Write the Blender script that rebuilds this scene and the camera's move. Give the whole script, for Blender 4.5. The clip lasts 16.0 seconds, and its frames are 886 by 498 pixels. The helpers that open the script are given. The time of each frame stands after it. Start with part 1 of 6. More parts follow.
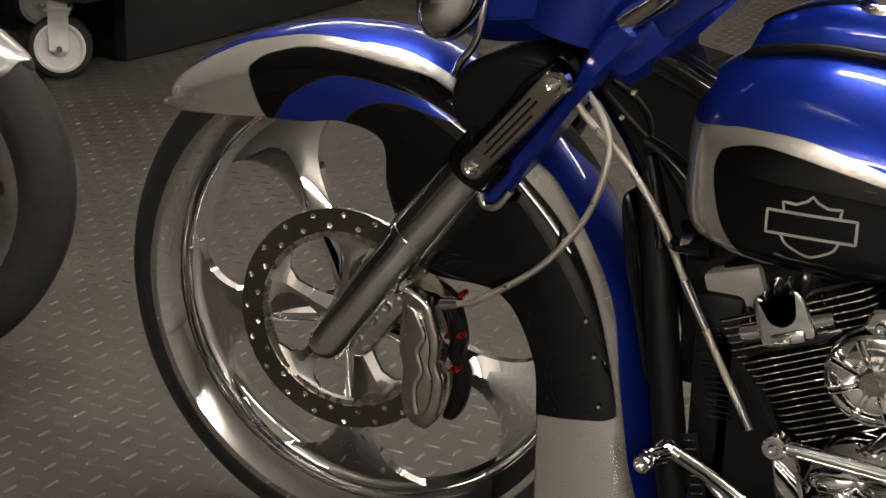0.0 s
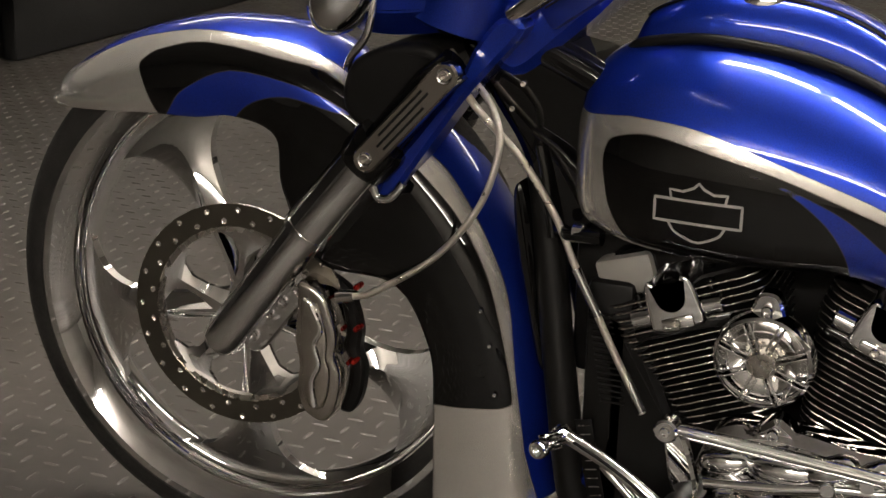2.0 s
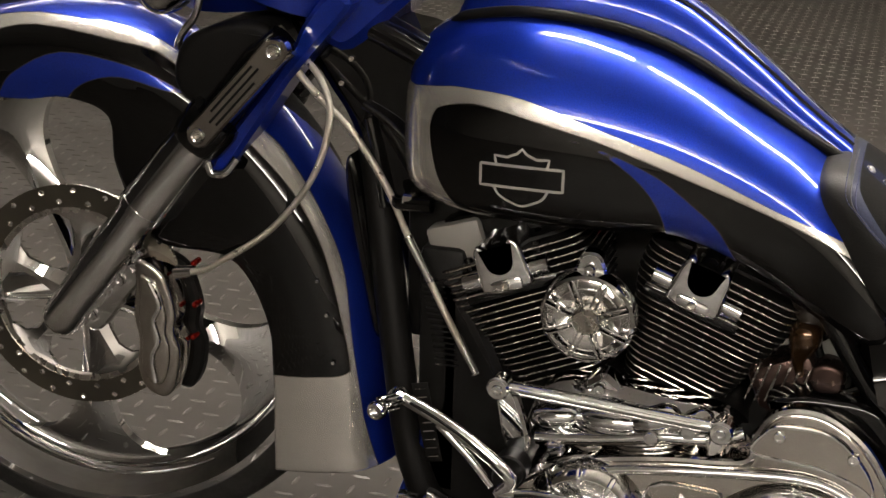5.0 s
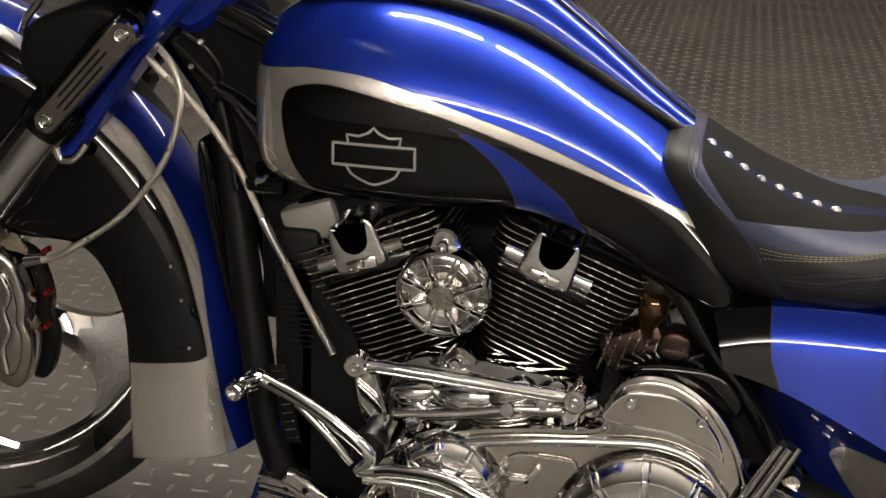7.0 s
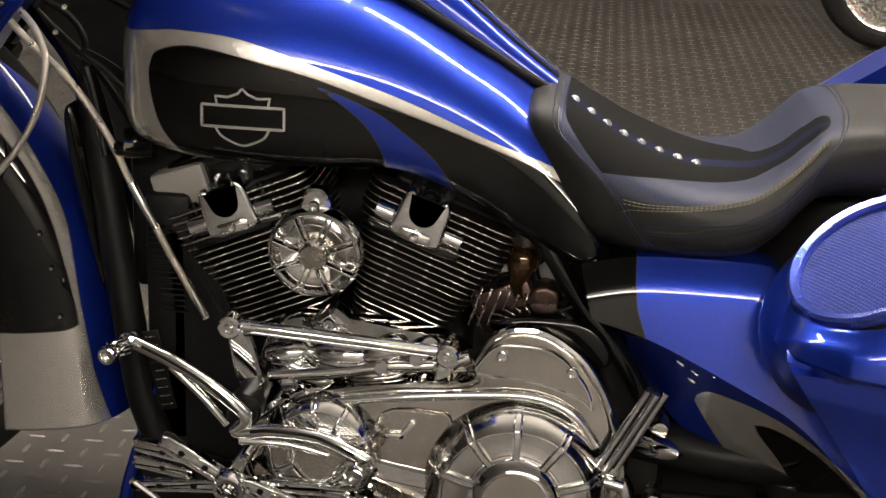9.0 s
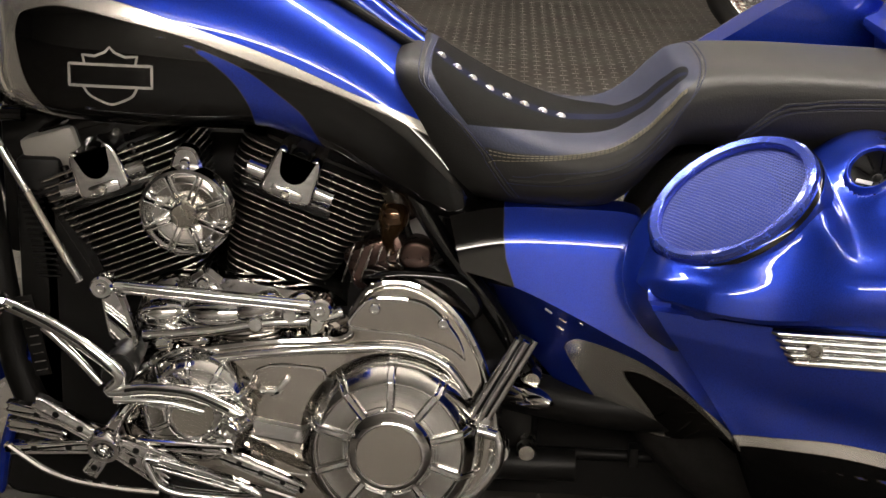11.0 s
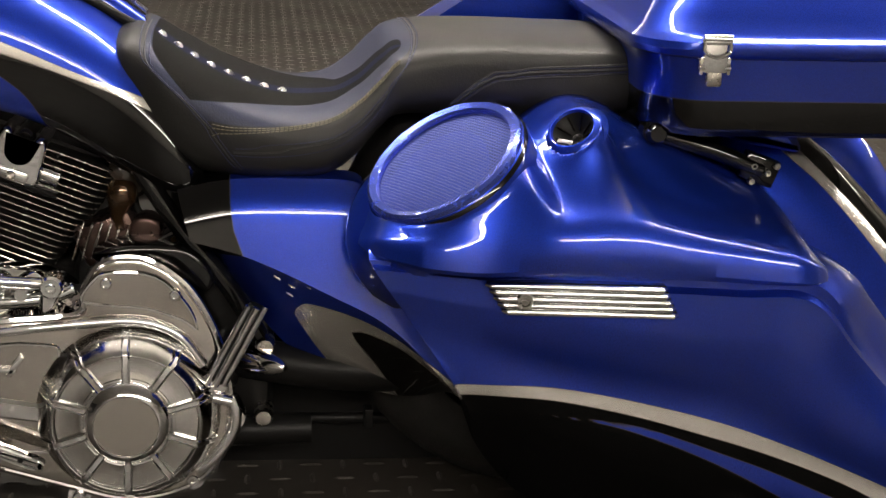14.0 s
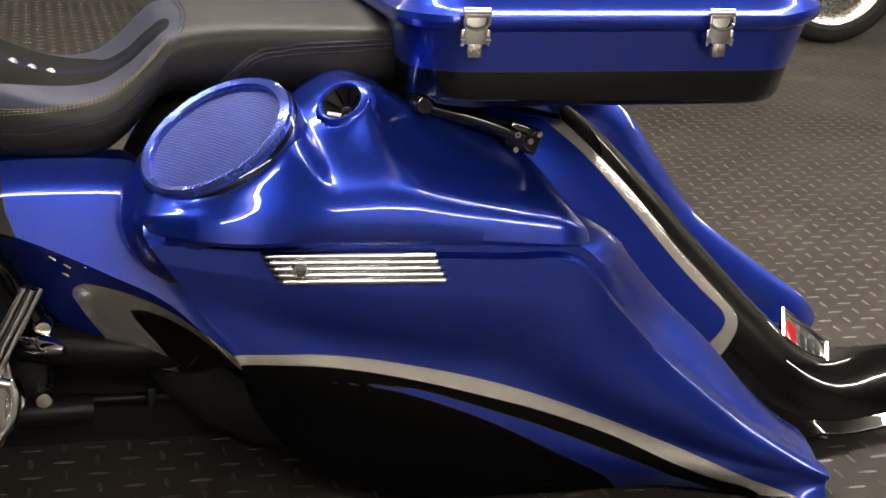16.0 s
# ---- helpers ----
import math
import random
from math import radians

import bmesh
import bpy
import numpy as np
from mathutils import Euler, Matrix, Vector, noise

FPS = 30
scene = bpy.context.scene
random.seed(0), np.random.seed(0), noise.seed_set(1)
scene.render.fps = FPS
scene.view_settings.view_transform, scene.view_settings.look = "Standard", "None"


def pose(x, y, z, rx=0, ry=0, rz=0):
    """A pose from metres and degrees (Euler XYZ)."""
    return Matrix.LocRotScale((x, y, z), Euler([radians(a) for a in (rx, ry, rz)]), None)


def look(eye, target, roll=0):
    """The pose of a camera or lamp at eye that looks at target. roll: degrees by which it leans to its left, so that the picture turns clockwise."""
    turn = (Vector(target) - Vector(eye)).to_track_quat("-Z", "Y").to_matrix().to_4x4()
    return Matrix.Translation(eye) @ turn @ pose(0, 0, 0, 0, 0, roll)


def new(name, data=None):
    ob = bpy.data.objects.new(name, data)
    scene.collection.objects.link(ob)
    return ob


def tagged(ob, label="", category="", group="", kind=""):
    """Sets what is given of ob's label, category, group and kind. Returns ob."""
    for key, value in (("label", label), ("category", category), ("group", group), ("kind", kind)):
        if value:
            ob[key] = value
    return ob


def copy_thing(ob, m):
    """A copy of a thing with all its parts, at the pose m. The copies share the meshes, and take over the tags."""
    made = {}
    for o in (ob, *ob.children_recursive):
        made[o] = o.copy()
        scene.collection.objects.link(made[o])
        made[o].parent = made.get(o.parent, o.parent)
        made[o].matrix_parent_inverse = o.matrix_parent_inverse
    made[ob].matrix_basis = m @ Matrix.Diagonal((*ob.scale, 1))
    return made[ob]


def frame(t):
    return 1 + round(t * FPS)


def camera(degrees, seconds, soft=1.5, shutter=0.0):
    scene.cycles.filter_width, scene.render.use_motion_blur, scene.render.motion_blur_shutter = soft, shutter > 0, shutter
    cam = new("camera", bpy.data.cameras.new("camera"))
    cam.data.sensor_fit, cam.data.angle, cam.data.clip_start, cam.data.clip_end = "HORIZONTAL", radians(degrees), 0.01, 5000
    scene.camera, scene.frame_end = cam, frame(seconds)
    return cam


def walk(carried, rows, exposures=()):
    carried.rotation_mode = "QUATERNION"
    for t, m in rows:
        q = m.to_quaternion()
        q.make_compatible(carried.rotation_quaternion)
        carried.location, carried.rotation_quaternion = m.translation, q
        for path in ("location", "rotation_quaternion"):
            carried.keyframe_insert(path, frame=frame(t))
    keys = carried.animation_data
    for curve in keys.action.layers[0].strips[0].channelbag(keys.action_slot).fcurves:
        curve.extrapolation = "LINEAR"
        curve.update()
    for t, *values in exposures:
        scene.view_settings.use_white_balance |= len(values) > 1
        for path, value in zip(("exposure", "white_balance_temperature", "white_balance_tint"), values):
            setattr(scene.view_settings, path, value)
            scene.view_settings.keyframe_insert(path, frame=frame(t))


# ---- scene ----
cam = camera(32.37, 16.0)
PATH = [
    (0, (1.2786, -1.7621, 1.1037), (0.4228, -0.0625, 0.4882), 1.02),
    (0.5, (1.2813, -1.7604, 1.1010), (0.4607, -0.0433, 0.4861), 1.05),
    (1, (1.2827, -1.7601, 1.1007), (0.4951, -0.0278, 0.4851), 1.12),
    (1.5, (1.2865, -1.7633, 1.1020), (0.5275, -0.0187, 0.4852), 1.14),
    (2, (1.2913, -1.7724, 1.1016), (0.5544, -0.0182, 0.4851), 1.19),
    (2.5, (1.2973, -1.7846, 1.0988), (0.5798, -0.0222, 0.4828), 1.20),
    (3, (1.3008, -1.7981, 1.0933), (0.6168, -0.0224, 0.4778), 1.30),
    (3.5, (1.3068, -1.8104, 1.0899), (0.6522, -0.0234, 0.4747), 1.31),
    (6, (1.3263, -1.8376, 1.0784), (0.8792, 0.0136, 0.4675), 1.56),
    (6.5, (1.3259, -1.8448, 1.0706), (0.9270, 0.0185, 0.4632), 1.68),
    (7, (1.3277, -1.8529, 1.0657), (0.9726, 0.0188, 0.4566), 1.74),
    (7.5, (1.3279, -1.8603, 1.0561), (1.0159, 0.0191, 0.4472), 1.84),
    (8, (1.3287, -1.8685, 1.0445), (1.0562, 0.0175, 0.4374), 1.89),
    (8.5, (1.3293, -1.8788, 1.0350), (1.1003, 0.0133, 0.4290), 1.98),
    (9, (1.3354, -1.8875, 1.0269), (1.1462, 0.0089, 0.4204), 2.00),
    (11.5, (1.3955, -1.9434, 0.9486), (1.3660, -0.0273, 0.3761), 1.86),
    (12, (1.4009, -1.9548, 0.9471), (1.4217, -0.0394, 0.3719), 1.90),
    (12.5, (1.4050, -1.9693, 0.9453), (1.4786, -0.0545, 0.3725), 1.98),
    (13, (1.4116, -1.9846, 0.9444), (1.5403, -0.0718, 0.3748), 2.02),
    (13.5, (1.4185, -2.0000, 0.9417), (1.6029, -0.0905, 0.3762), 2.12),
    (14, (1.4234, -2.0153, 0.9410), (1.6691, -0.1126, 0.3759), 2.13),
    (14.5, (1.4281, -2.0303, 0.9398), (1.7346, -0.1366, 0.3740), 2.14),
    (15, (1.4351, -2.0454, 0.9354), (1.8025, -0.1618, 0.3722), 2.19),
    (15.5, (1.4373, -2.0597, 0.9292), (1.8726, -0.1901, 0.3679), 2.25),
    (16, (1.4404, -2.0723, 0.9283), (1.9482, -0.2218, 0.3645), 2.33),
]
walk(cam, [(t, look(eye, target, roll)) for t, eye, target, roll in PATH],
     exposures=[(0, 0.03), (6, 0.06), (9, 0.10), (12.5, 0.12), (16, 0.10)])

# ---- light ----
world = bpy.data.worlds.new("workshop_air")
scene.world = world
world.use_nodes = True
world.node_tree.nodes["Background"].inputs[0].default_value = (1.0, 0.96, 0.92, 1)
world.node_tree.nodes["Background"].inputs[1].default_value = 0.03

# ---- materials ----
def mat(name):
    m = bpy.data.materials.new(name)
    m.use_nodes = True
    return m, m.node_tree, m.node_tree.nodes["Principled BSDF"]


def link(tree, a, b):
    tree.links.new(a, b)


def noise_node(tree, scale, detail=4.0, rough=0.55, stretch=None):
    co = tree.nodes.new("ShaderNodeTexCoord")
    tex = tree.nodes.new("ShaderNodeTexNoise")
    tex.inputs["Scale"].default_value, tex.inputs["Detail"].default_value, tex.inputs["Roughness"].default_value = scale, detail, rough
    if stretch:
        mp = tree.nodes.new("ShaderNodeMapping")
        mp.inputs["Scale"].default_value = stretch
        link(tree, co.outputs["Object"], mp.inputs[0])
        link(tree, mp.outputs[0], tex.inputs["Vector"])
    else:
        link(tree, co.outputs["Object"], tex.inputs["Vector"])
    return tex.outputs["Fac"]


def span(tree, value, lo, hi, out_lo, out_hi):
    r = tree.nodes.new("ShaderNodeMapRange")
    for i, v in enumerate((lo, hi, out_lo, out_hi)):
        r.inputs[i + 1].default_value = v
    link(tree, value, r.inputs[0])
    return r.outputs[0]


def mix(tree, fac, a, b):
    n = tree.nodes.new("ShaderNodeMix")
    n.data_type = "RGBA"
    for sock, v in ((n.inputs["Factor"], fac), (n.inputs["A"], a), (n.inputs["B"], b)):
        if isinstance(v, (tuple, list)):
            sock.default_value = (*v, 1) if len(v) == 3 else v
        elif isinstance(v, float):
            sock.default_value = v
        else:
            link(tree, v, sock)
    return n.outputs["Result"]


def bump(tree, bsdf, height, strength, distance, coat=False):
    b = tree.nodes.new("ShaderNodeBump")
    b.inputs["Strength"].default_value, b.inputs["Distance"].default_value = strength, distance
    link(tree, height, b.inputs["Height"])
    link(tree, b.outputs[0], bsdf.inputs["Coat Normal" if coat else "Normal"])


def simple(name, colour, rough=0.4, metal=0.0, vary=0.15, scale=14.0, coat=0.0, rough_vary=0.08, bumps=0.0, bump_scale=300.0, spec=0.5, depth=0.002):
    """One surface with a soft change of tone, of gloss and a fine grain."""
    m, t, b = mat(name)
    big = noise_node(t, scale)
    dark = tuple(c * (1 - vary) for c in colour)
    lite = tuple(min(1.0, c * (1 + vary)) for c in colour)
    link(t, mix(t, span(t, big, 0.3, 0.7, 0, 1), dark, lite), b.inputs["Base Color"])
    fine = noise_node(t, scale * 6)
    link(t, span(t, fine, 0.3, 0.7, max(0.0, rough - rough_vary), min(1.0, rough + rough_vary)), b.inputs["Roughness"])
    b.inputs["Metallic"].default_value = metal
    b.inputs["Coat Weight"].default_value = coat
    b.inputs["Specular IOR Level"].default_value = 0.0 if coat else spec
    b.inputs["Coat Roughness"].default_value = 0.04
    if bumps:
        bump(t, b, noise_node(t, bump_scale, 3), bumps, depth)
    return m


BLUE, SILVER, BLACK = (0.010, 0.031, 0.315), (0.62, 0.595, 0.555), (0.0022, 0.0021, 0.0021)


def paint(name, layers=()):
    """Clear-coated metallic blue with painted fields: (attribute, colour, metal), later ones on top, with a thin bronze line round each."""
    m, t, b = mat(name)
    flake = noise_node(t, 900.0, 2)
    soft = noise_node(t, 5.0)
    col = mix(t, span(t, flake, 0.35, 0.65, 0, 1), tuple(c * 0.8 for c in BLUE), tuple(c * 1.25 for c in BLUE))
    col = mix(t, span(t, soft, 0.3, 0.7, 0, 0.25), col, tuple(c * 0.7 for c in BLUE))
    metal = None
    sheen = None
    gloss = None
    for attr, colour, met, *dull in layers:
        a = t.nodes.new("ShaderNodeAttribute")
        a.attribute_name = attr
        inside = span(t, a.outputs["Fac"], -0.0004, 0.0004, 1, 0)
        if colour is not BLUE:
            shade = mix(t, span(t, flake, 0.35, 0.65, 0, 1), tuple(c * 0.9 for c in colour), tuple(c * 1.1 for c in colour))
        else:
            shade = mix(t, span(t, flake, 0.35, 0.65, 0, 1), tuple(c * 0.8 for c in BLUE), tuple(c * 1.25 for c in BLUE))
        col = mix(t, inside, col, shade)
        rr = t.nodes.new("ShaderNodeMix")
        link(t, inside, rr.inputs["Factor"])
        if sheen is None:
            rr.inputs["A"].default_value = 0.37
        else:
            link(t, sheen, rr.inputs["A"])
        rr.inputs["B"].default_value = 0.25 if colour is SILVER else 0.37
        sheen = rr.outputs["Result"]
        mm = t.nodes.new("ShaderNodeMix")
        link(t, inside, mm.inputs["Factor"])
        if metal is None:
            mm.inputs["A"].default_value = 0.75
        else:
            link(t, metal, mm.inputs["A"])
        mm.inputs["B"].default_value = met
        metal = mm.outputs["Result"]
        gg = t.nodes.new("ShaderNodeMix")
        link(t, inside, gg.inputs["Factor"])
        gg.inputs["A"].default_value = 1.0
        if gloss is not None:
            link(t, gloss, gg.inputs["A"])
        gg.inputs["B"].default_value = dull[0] if dull else 1.0
        gloss = gg.outputs["Result"]
        ab = t.nodes.new("ShaderNodeMath")
        ab.operation = "ABSOLUTE"
        link(t, a.outputs["Fac"], ab.inputs[0])
        col = mix(t, span(t, ab.outputs[0], 0.0004, 0.0010, 0.55, 0), col, (0.055, 0.048, 0.036))
    link(t, col, b.inputs["Base Color"])
    if metal is None:
        b.inputs["Metallic"].default_value = 0.75
    else:
        link(t, metal, b.inputs["Metallic"])
    if sheen is None:
        b.inputs["Roughness"].default_value = 0.37
    else:
        link(t, sheen, b.inputs["Roughness"])
    b.inputs["Specular IOR Level"].default_value = 0.0
    b.inputs["Coat Weight"].default_value = 1.0
    if gloss is not None:
        link(t, gloss, b.inputs["Coat Weight"])
    link(t, span(t, noise_node(t, 11.0, 5), 0.35, 0.7, 0.006, 0.028), b.inputs["Coat Roughness"])
    bump(t, b, noise_node(t, 60.0, 2), 0.02, 0.001, coat=True)
    return m


def glow(name, colour, power):
    m, t, b = mat(name)
    b.inputs["Base Color"].default_value = (0.8, 0.8, 0.8, 1)
    b.inputs["Emission Color"].default_value = (*colour, 1)
    b.inputs["Emission Strength"].default_value = power
    return m


BLUE_PAINT = paint("blue_paint")
TANK_PAINT = paint("tank_paint", (("silver_field", SILVER, 0.8), ("black_field", BLACK, 0.0), ("blue_field", BLUE, 0.75)))
FENDER_PAINT = paint("fender_paint", (("silver_field", SILVER, 0.8), ("black_field", BLACK, 0.0), ("blue_field", BLUE, 0.75)))
BAG_PAINT = paint("bag_paint", (("silver_field", SILVER, 0.8), ("black_field", BLACK, 0.0, 0.12), ("blue_field", BLUE, 0.75)))
SIDE_PAINT = paint("side_paint", (("silver_field", SILVER, 0.8), ("black_field", BLACK, 0.0), ("front_field", BLACK, 0.0)))
PACK_PAINT = paint("pack_paint", (("black_field", BLACK, 0.0),))
BLACK_GLOSS = simple("black_gloss", (0.003, 0.003, 0.003), 0.22, coat=1.0)
BLACK_SATIN = simple("black_satin", (0.0065, 0.0062, 0.0060), 0.42, rough_vary=0.1, bumps=0.05, spec=0.13)
CHROME = simple("chrome", (0.84, 0.84, 0.84), 0.035, 1.0, vary=0.03, rough_vary=0.025)
CAST_CHROME = simple("cast_chrome", (0.80, 0.80, 0.80), 0.03, 1.0, vary=0.03, rough_vary=0.03, bumps=0.30, bump_scale=26.0, depth=0.010)
SATIN = simple("satin_machined", (0.66, 0.65, 0.63), 0.12, 1.0, vary=0.1, rough_vary=0.04, bumps=0.06, bump_scale=420.0, depth=0.0008)
POLISHED = simple("polished_cover", (0.62, 0.585, 0.54), 0.09, 1.0, vary=0.05, rough_vary=0.03)
ALU = simple("brushed_aluminium", (0.54, 0.51, 0.46), 0.26, 1.0, vary=0.08, rough_vary=0.06)
BRUSHED = simple("brushed_hub", (0.60, 0.57, 0.52), 0.20, 1.0, vary=0.03, rough_vary=0.03)
MACHINED = simple("machined_edge", (0.78, 0.74, 0.68), 0.24, 1.0, vary=0.1)
STEEL = simple("rotor_steel", (0.40, 0.38, 0.35), 0.28, 1.0, vary=0.12, rough_vary=0.1)
ROTOR_BAND = simple("rotor_band", (0.050, 0.044, 0.034), 0.36, 0.6, vary=0.2)
RUBBER = simple("tyre_rubber", (0.016, 0.015, 0.014), 0.72, vary=0.25, scale=30, bumps=0.25, bump_scale=260, spec=0.2)
LEATHER = simple("black_leather", (0.020, 0.019, 0.018), 0.46, vary=0.15, scale=9, bumps=0.35, bump_scale=520)
BRAID = simple("braided_steel", (0.58, 0.54, 0.48), 0.34, 0.85, vary=0.1, bumps=0.6, bump_scale=900)
RED = simple("red_anodised", (0.28, 0.012, 0.008), 0.25, 0.6)
LOGO_SILVER = simple("decal_silver", (0.50, 0.48, 0.46), 0.35, 0.5, vary=0.05)
STUD = simple("bright_stud", (0.92, 0.91, 0.89), 0.28, 1.0, vary=0.03)
THREAD = simple("tan_thread", (0.145, 0.125, 0.085), 0.7)
BLUE_THREAD = simple("blue_thread", (0.012, 0.017, 0.065), 0.7)
GREY_PLASTIC = simple("grey_plastic", (0.42, 0.41, 0.40), 0.4)
DARK_GLASS = simple("smoked_lens", (0.02, 0.016, 0.012), 0.08, coat=1.0)
# Dark chrome with its amber reflections put into the colour.
AMBER_CHROME = simple("amber_tinted_chrome", (0.10, 0.052, 0.022), 0.10, 0.85, coat=1.0)
BROWN_METAL = simple("brown_steel", (0.085, 0.055, 0.047), 0.30, 0.9, vary=0.3)
RED_LENS = simple("red_lens", (0.40, 0.015, 0.02), 0.12, coat=1.0)
TAN = simple("tan_card", (0.42, 0.31, 0.20), 0.6)


def seat_material():
    m, t, b = mat("seat_leather")
    grain = noise_node(t, 420.0, 3)
    soft = noise_node(t, 8.0)
    col = mix(t, span(t, soft, 0.3, 0.7, 0, 1), (0.0080, 0.0076, 0.0072), (0.0125, 0.0118, 0.0110))
    rough = 0.50
    for attr, colour in (("blue_panel", (0.0095, 0.0135, 0.038)), ("suede_panel", (0.0035, 0.0033, 0.003)), ("stud_strip", (0.006, 0.008, 0.026))):
        a = t.nodes.new("ShaderNodeAttribute")
        a.attribute_name = attr
        shade = mix(t, span(t, grain, 0.3, 0.7, 0, 1), tuple(c * 0.8 for c in colour), tuple(c * 1.2 for c in colour))
        col = mix(t, span(t, a.outputs["Fac"], -0.0006, 0.0006, 1, 0), col, shade)
    link(t, col, b.inputs["Base Color"])
    a = t.nodes.new("ShaderNodeAttribute")
    a.attribute_name = "suede_panel"
    link(t, span(t, a.outputs["Fac"], -0.0006, 0.0006, 0.85, rough), b.inputs["Roughness"])
    link(t, span(t, a.outputs["Fac"], -0.0006, 0.0006, 0.12, 0.36), b.inputs["Specular IOR Level"])
    bump(t, b, grain, 0.22, 0.0015)
    return m


SEAT = seat_material()


def floor_material():
    m, t, b = mat("tread_floor")
    stain = noise_node(t, 1.1, 5)
    fine = noise_node(t, 55.0, 4)
    col = mix(t, span(t, stain, 0.3, 0.7, 0, 1), (0.026, 0.0228, 0.0195), (0.040, 0.035, 0.030))
    col = mix(t, span(t, fine, 0.35, 0.65, 0, 0.4), col, (0.026, 0.023, 0.020))
    col = mix(t, span(t, noise_node(t, 2.3, 3, 0.6), 0.56, 0.68, 0, 0.55), col, (0.056, 0.050, 0.044))
    col = mix(t, span(t, noise_node(t, 0.9, 4, 0.6), 0.54, 0.70, 0, 0.6), col, (0.034, 0.026, 0.020))
    link(t, col, b.inputs["Base Color"])
    link(t, span(t, noise_node(t, 3.0, 4), 0.3, 0.7, 0.45, 0.65), b.inputs["Roughness"])
    b.inputs["Specular IOR Level"].default_value = 0.3
    bump(t, b, fine, 0.12, 0.002)
    return m


FLOOR = floor_material()
TREAD = simple("worn_tread", (0.050, 0.045, 0.039), 0.46, vary=0.2, scale=3)
# Wall and ceiling tones are chosen for the reflections they give.
WALL = simple("workshop_wall", (0.34, 0.325, 0.30), 0.8, vary=0.12, scale=1.5, bumps=0.1, bump_scale=60)
DARK_WALL = simple("dark_wall", (0.05, 0.047, 0.044), 0.8, vary=0.12, scale=1.5, bumps=0.1, bump_scale=60)
PALE_WALL = simple("pale_wall", (0.28, 0.265, 0.245), 0.8, vary=0.08, scale=1.5, bumps=0.1, bump_scale=60)
CEILING = simple("workshop_ceiling", (0.42, 0.405, 0.385), 0.85, vary=0.1, scale=1.2)
PANEL = glow("lit_diffuser", (1.0, 0.915, 0.81), 86.0)
PANEL_SOFT = glow("frosted_diffuser", (1.0, 0.915, 0.81), 48.0)
PANEL_DIM = glow("dim_diffuser", (1.0, 0.90, 0.78), 24.0)
FIXTURE = simple("white_enamel", (0.72, 0.70, 0.66), 0.4)
CABINET = simple("black_cabinet", (0.010, 0.010, 0.010), 0.42, vary=0.2)

# ---- mesh helpers ----
def spl(pts, n=8, closed=False):
    """A smooth line through the points."""
    p = np.array(pts, float)
    m = len(p)
    at = (lambda i: p[i % m]) if closed else (lambda i: p[min(max(i, 0), m - 1)])
    out = []
    for i in range(m if closed else m - 1):
        a, b, c, d = at(i - 1), at(i), at(i + 1), at(i + 2)
        for k in range(n):
            s = k / n
            out.append(0.5 * (2 * b + (c - a) * s + (2 * a - 5 * b + 4 * c - d) * s * s + (3 * b - a - 3 * c + d) * s ** 3))
    if not closed:
        out.append(p[-1])
    return np.array(out)


def part(name, bm, material, parent=None, label="", smooth=True, at=None):
    me = bpy.data.meshes.new(name)
    bmesh.ops.recalc_face_normals(bm, faces=bm.faces)
    bm.to_mesh(me)
    bm.free()
    for mm in material if isinstance(material, (list, tuple)) else [material]:
        me.materials.append(mm)
    if smooth:
        me.shade_smooth()
        me.set_sharp_from_angle(angle=radians(38))
    ob = new(name, me)
    if parent is not None:
        ob.parent = parent
    if at is not None:
        ob.matrix_basis = at
    if label:
        tagged(ob, label)
    return ob


def again(ob, m, parent=None):
    """The same mesh once more, as an object of its own."""
    o = new(ob.name.split(".")[0], ob.data)
    o.parent = parent if parent is not None else ob.parent
    o.matrix_basis = m
    return o


def thing(name, label, category, group="", at=(0, 0, 0)):
    e = new(name)
    e.location = at
    e.empty_display_size = 0.1
    return tagged(e, label, category, group)


def skin(bm, rings, closed=True, cap=True, flip=False):
    """Faces between rings of points, each ring as long as the next."""
    vs = [[bm.verts.new(p) for p in r] for r in rings]
    n = len(vs[0])
    for a, b in zip(vs, vs[1:]):
        for i in range(n if closed else n - 1):
            j = (i + 1) % n
            bm.faces.new((a[i], a[j], b[j], b[i]))
    if cap and closed:
        bm.faces.new(vs[0])
        bm.faces.new(vs[-1])
    return vs


def tube(path, radius, sides=10, bm=None, cap=True):
    """A round bar along a line; radius may change along it."""
    bm = bm or bmesh.new()
    p = np.array(path, float)
    n = len(p)
    rad = radius if hasattr(radius, "__len__") else [radius] * n
    tang = np.gradient(p, axis=0)
    tang /= np.linalg.norm(tang, axis=1)[:, None] + 1e-12
    up = np.array((0.0, 0, 1)) if abs(tang[0][2]) < 0.9 else np.array((1.0, 0, 0))
    rings = []
    for i in range(n):
        up = up - tang[i] * (up @ tang[i])
        up /= np.linalg.norm(up)
        side = np.cross(tang[i], up)
        rings.append([p[i] + rad[i] * (math.cos(a) * up + math.sin(a) * side) for a in np.linspace(0, 2 * math.pi, sides, endpoint=False)])
    skin(bm, rings, True, cap)
    return bm


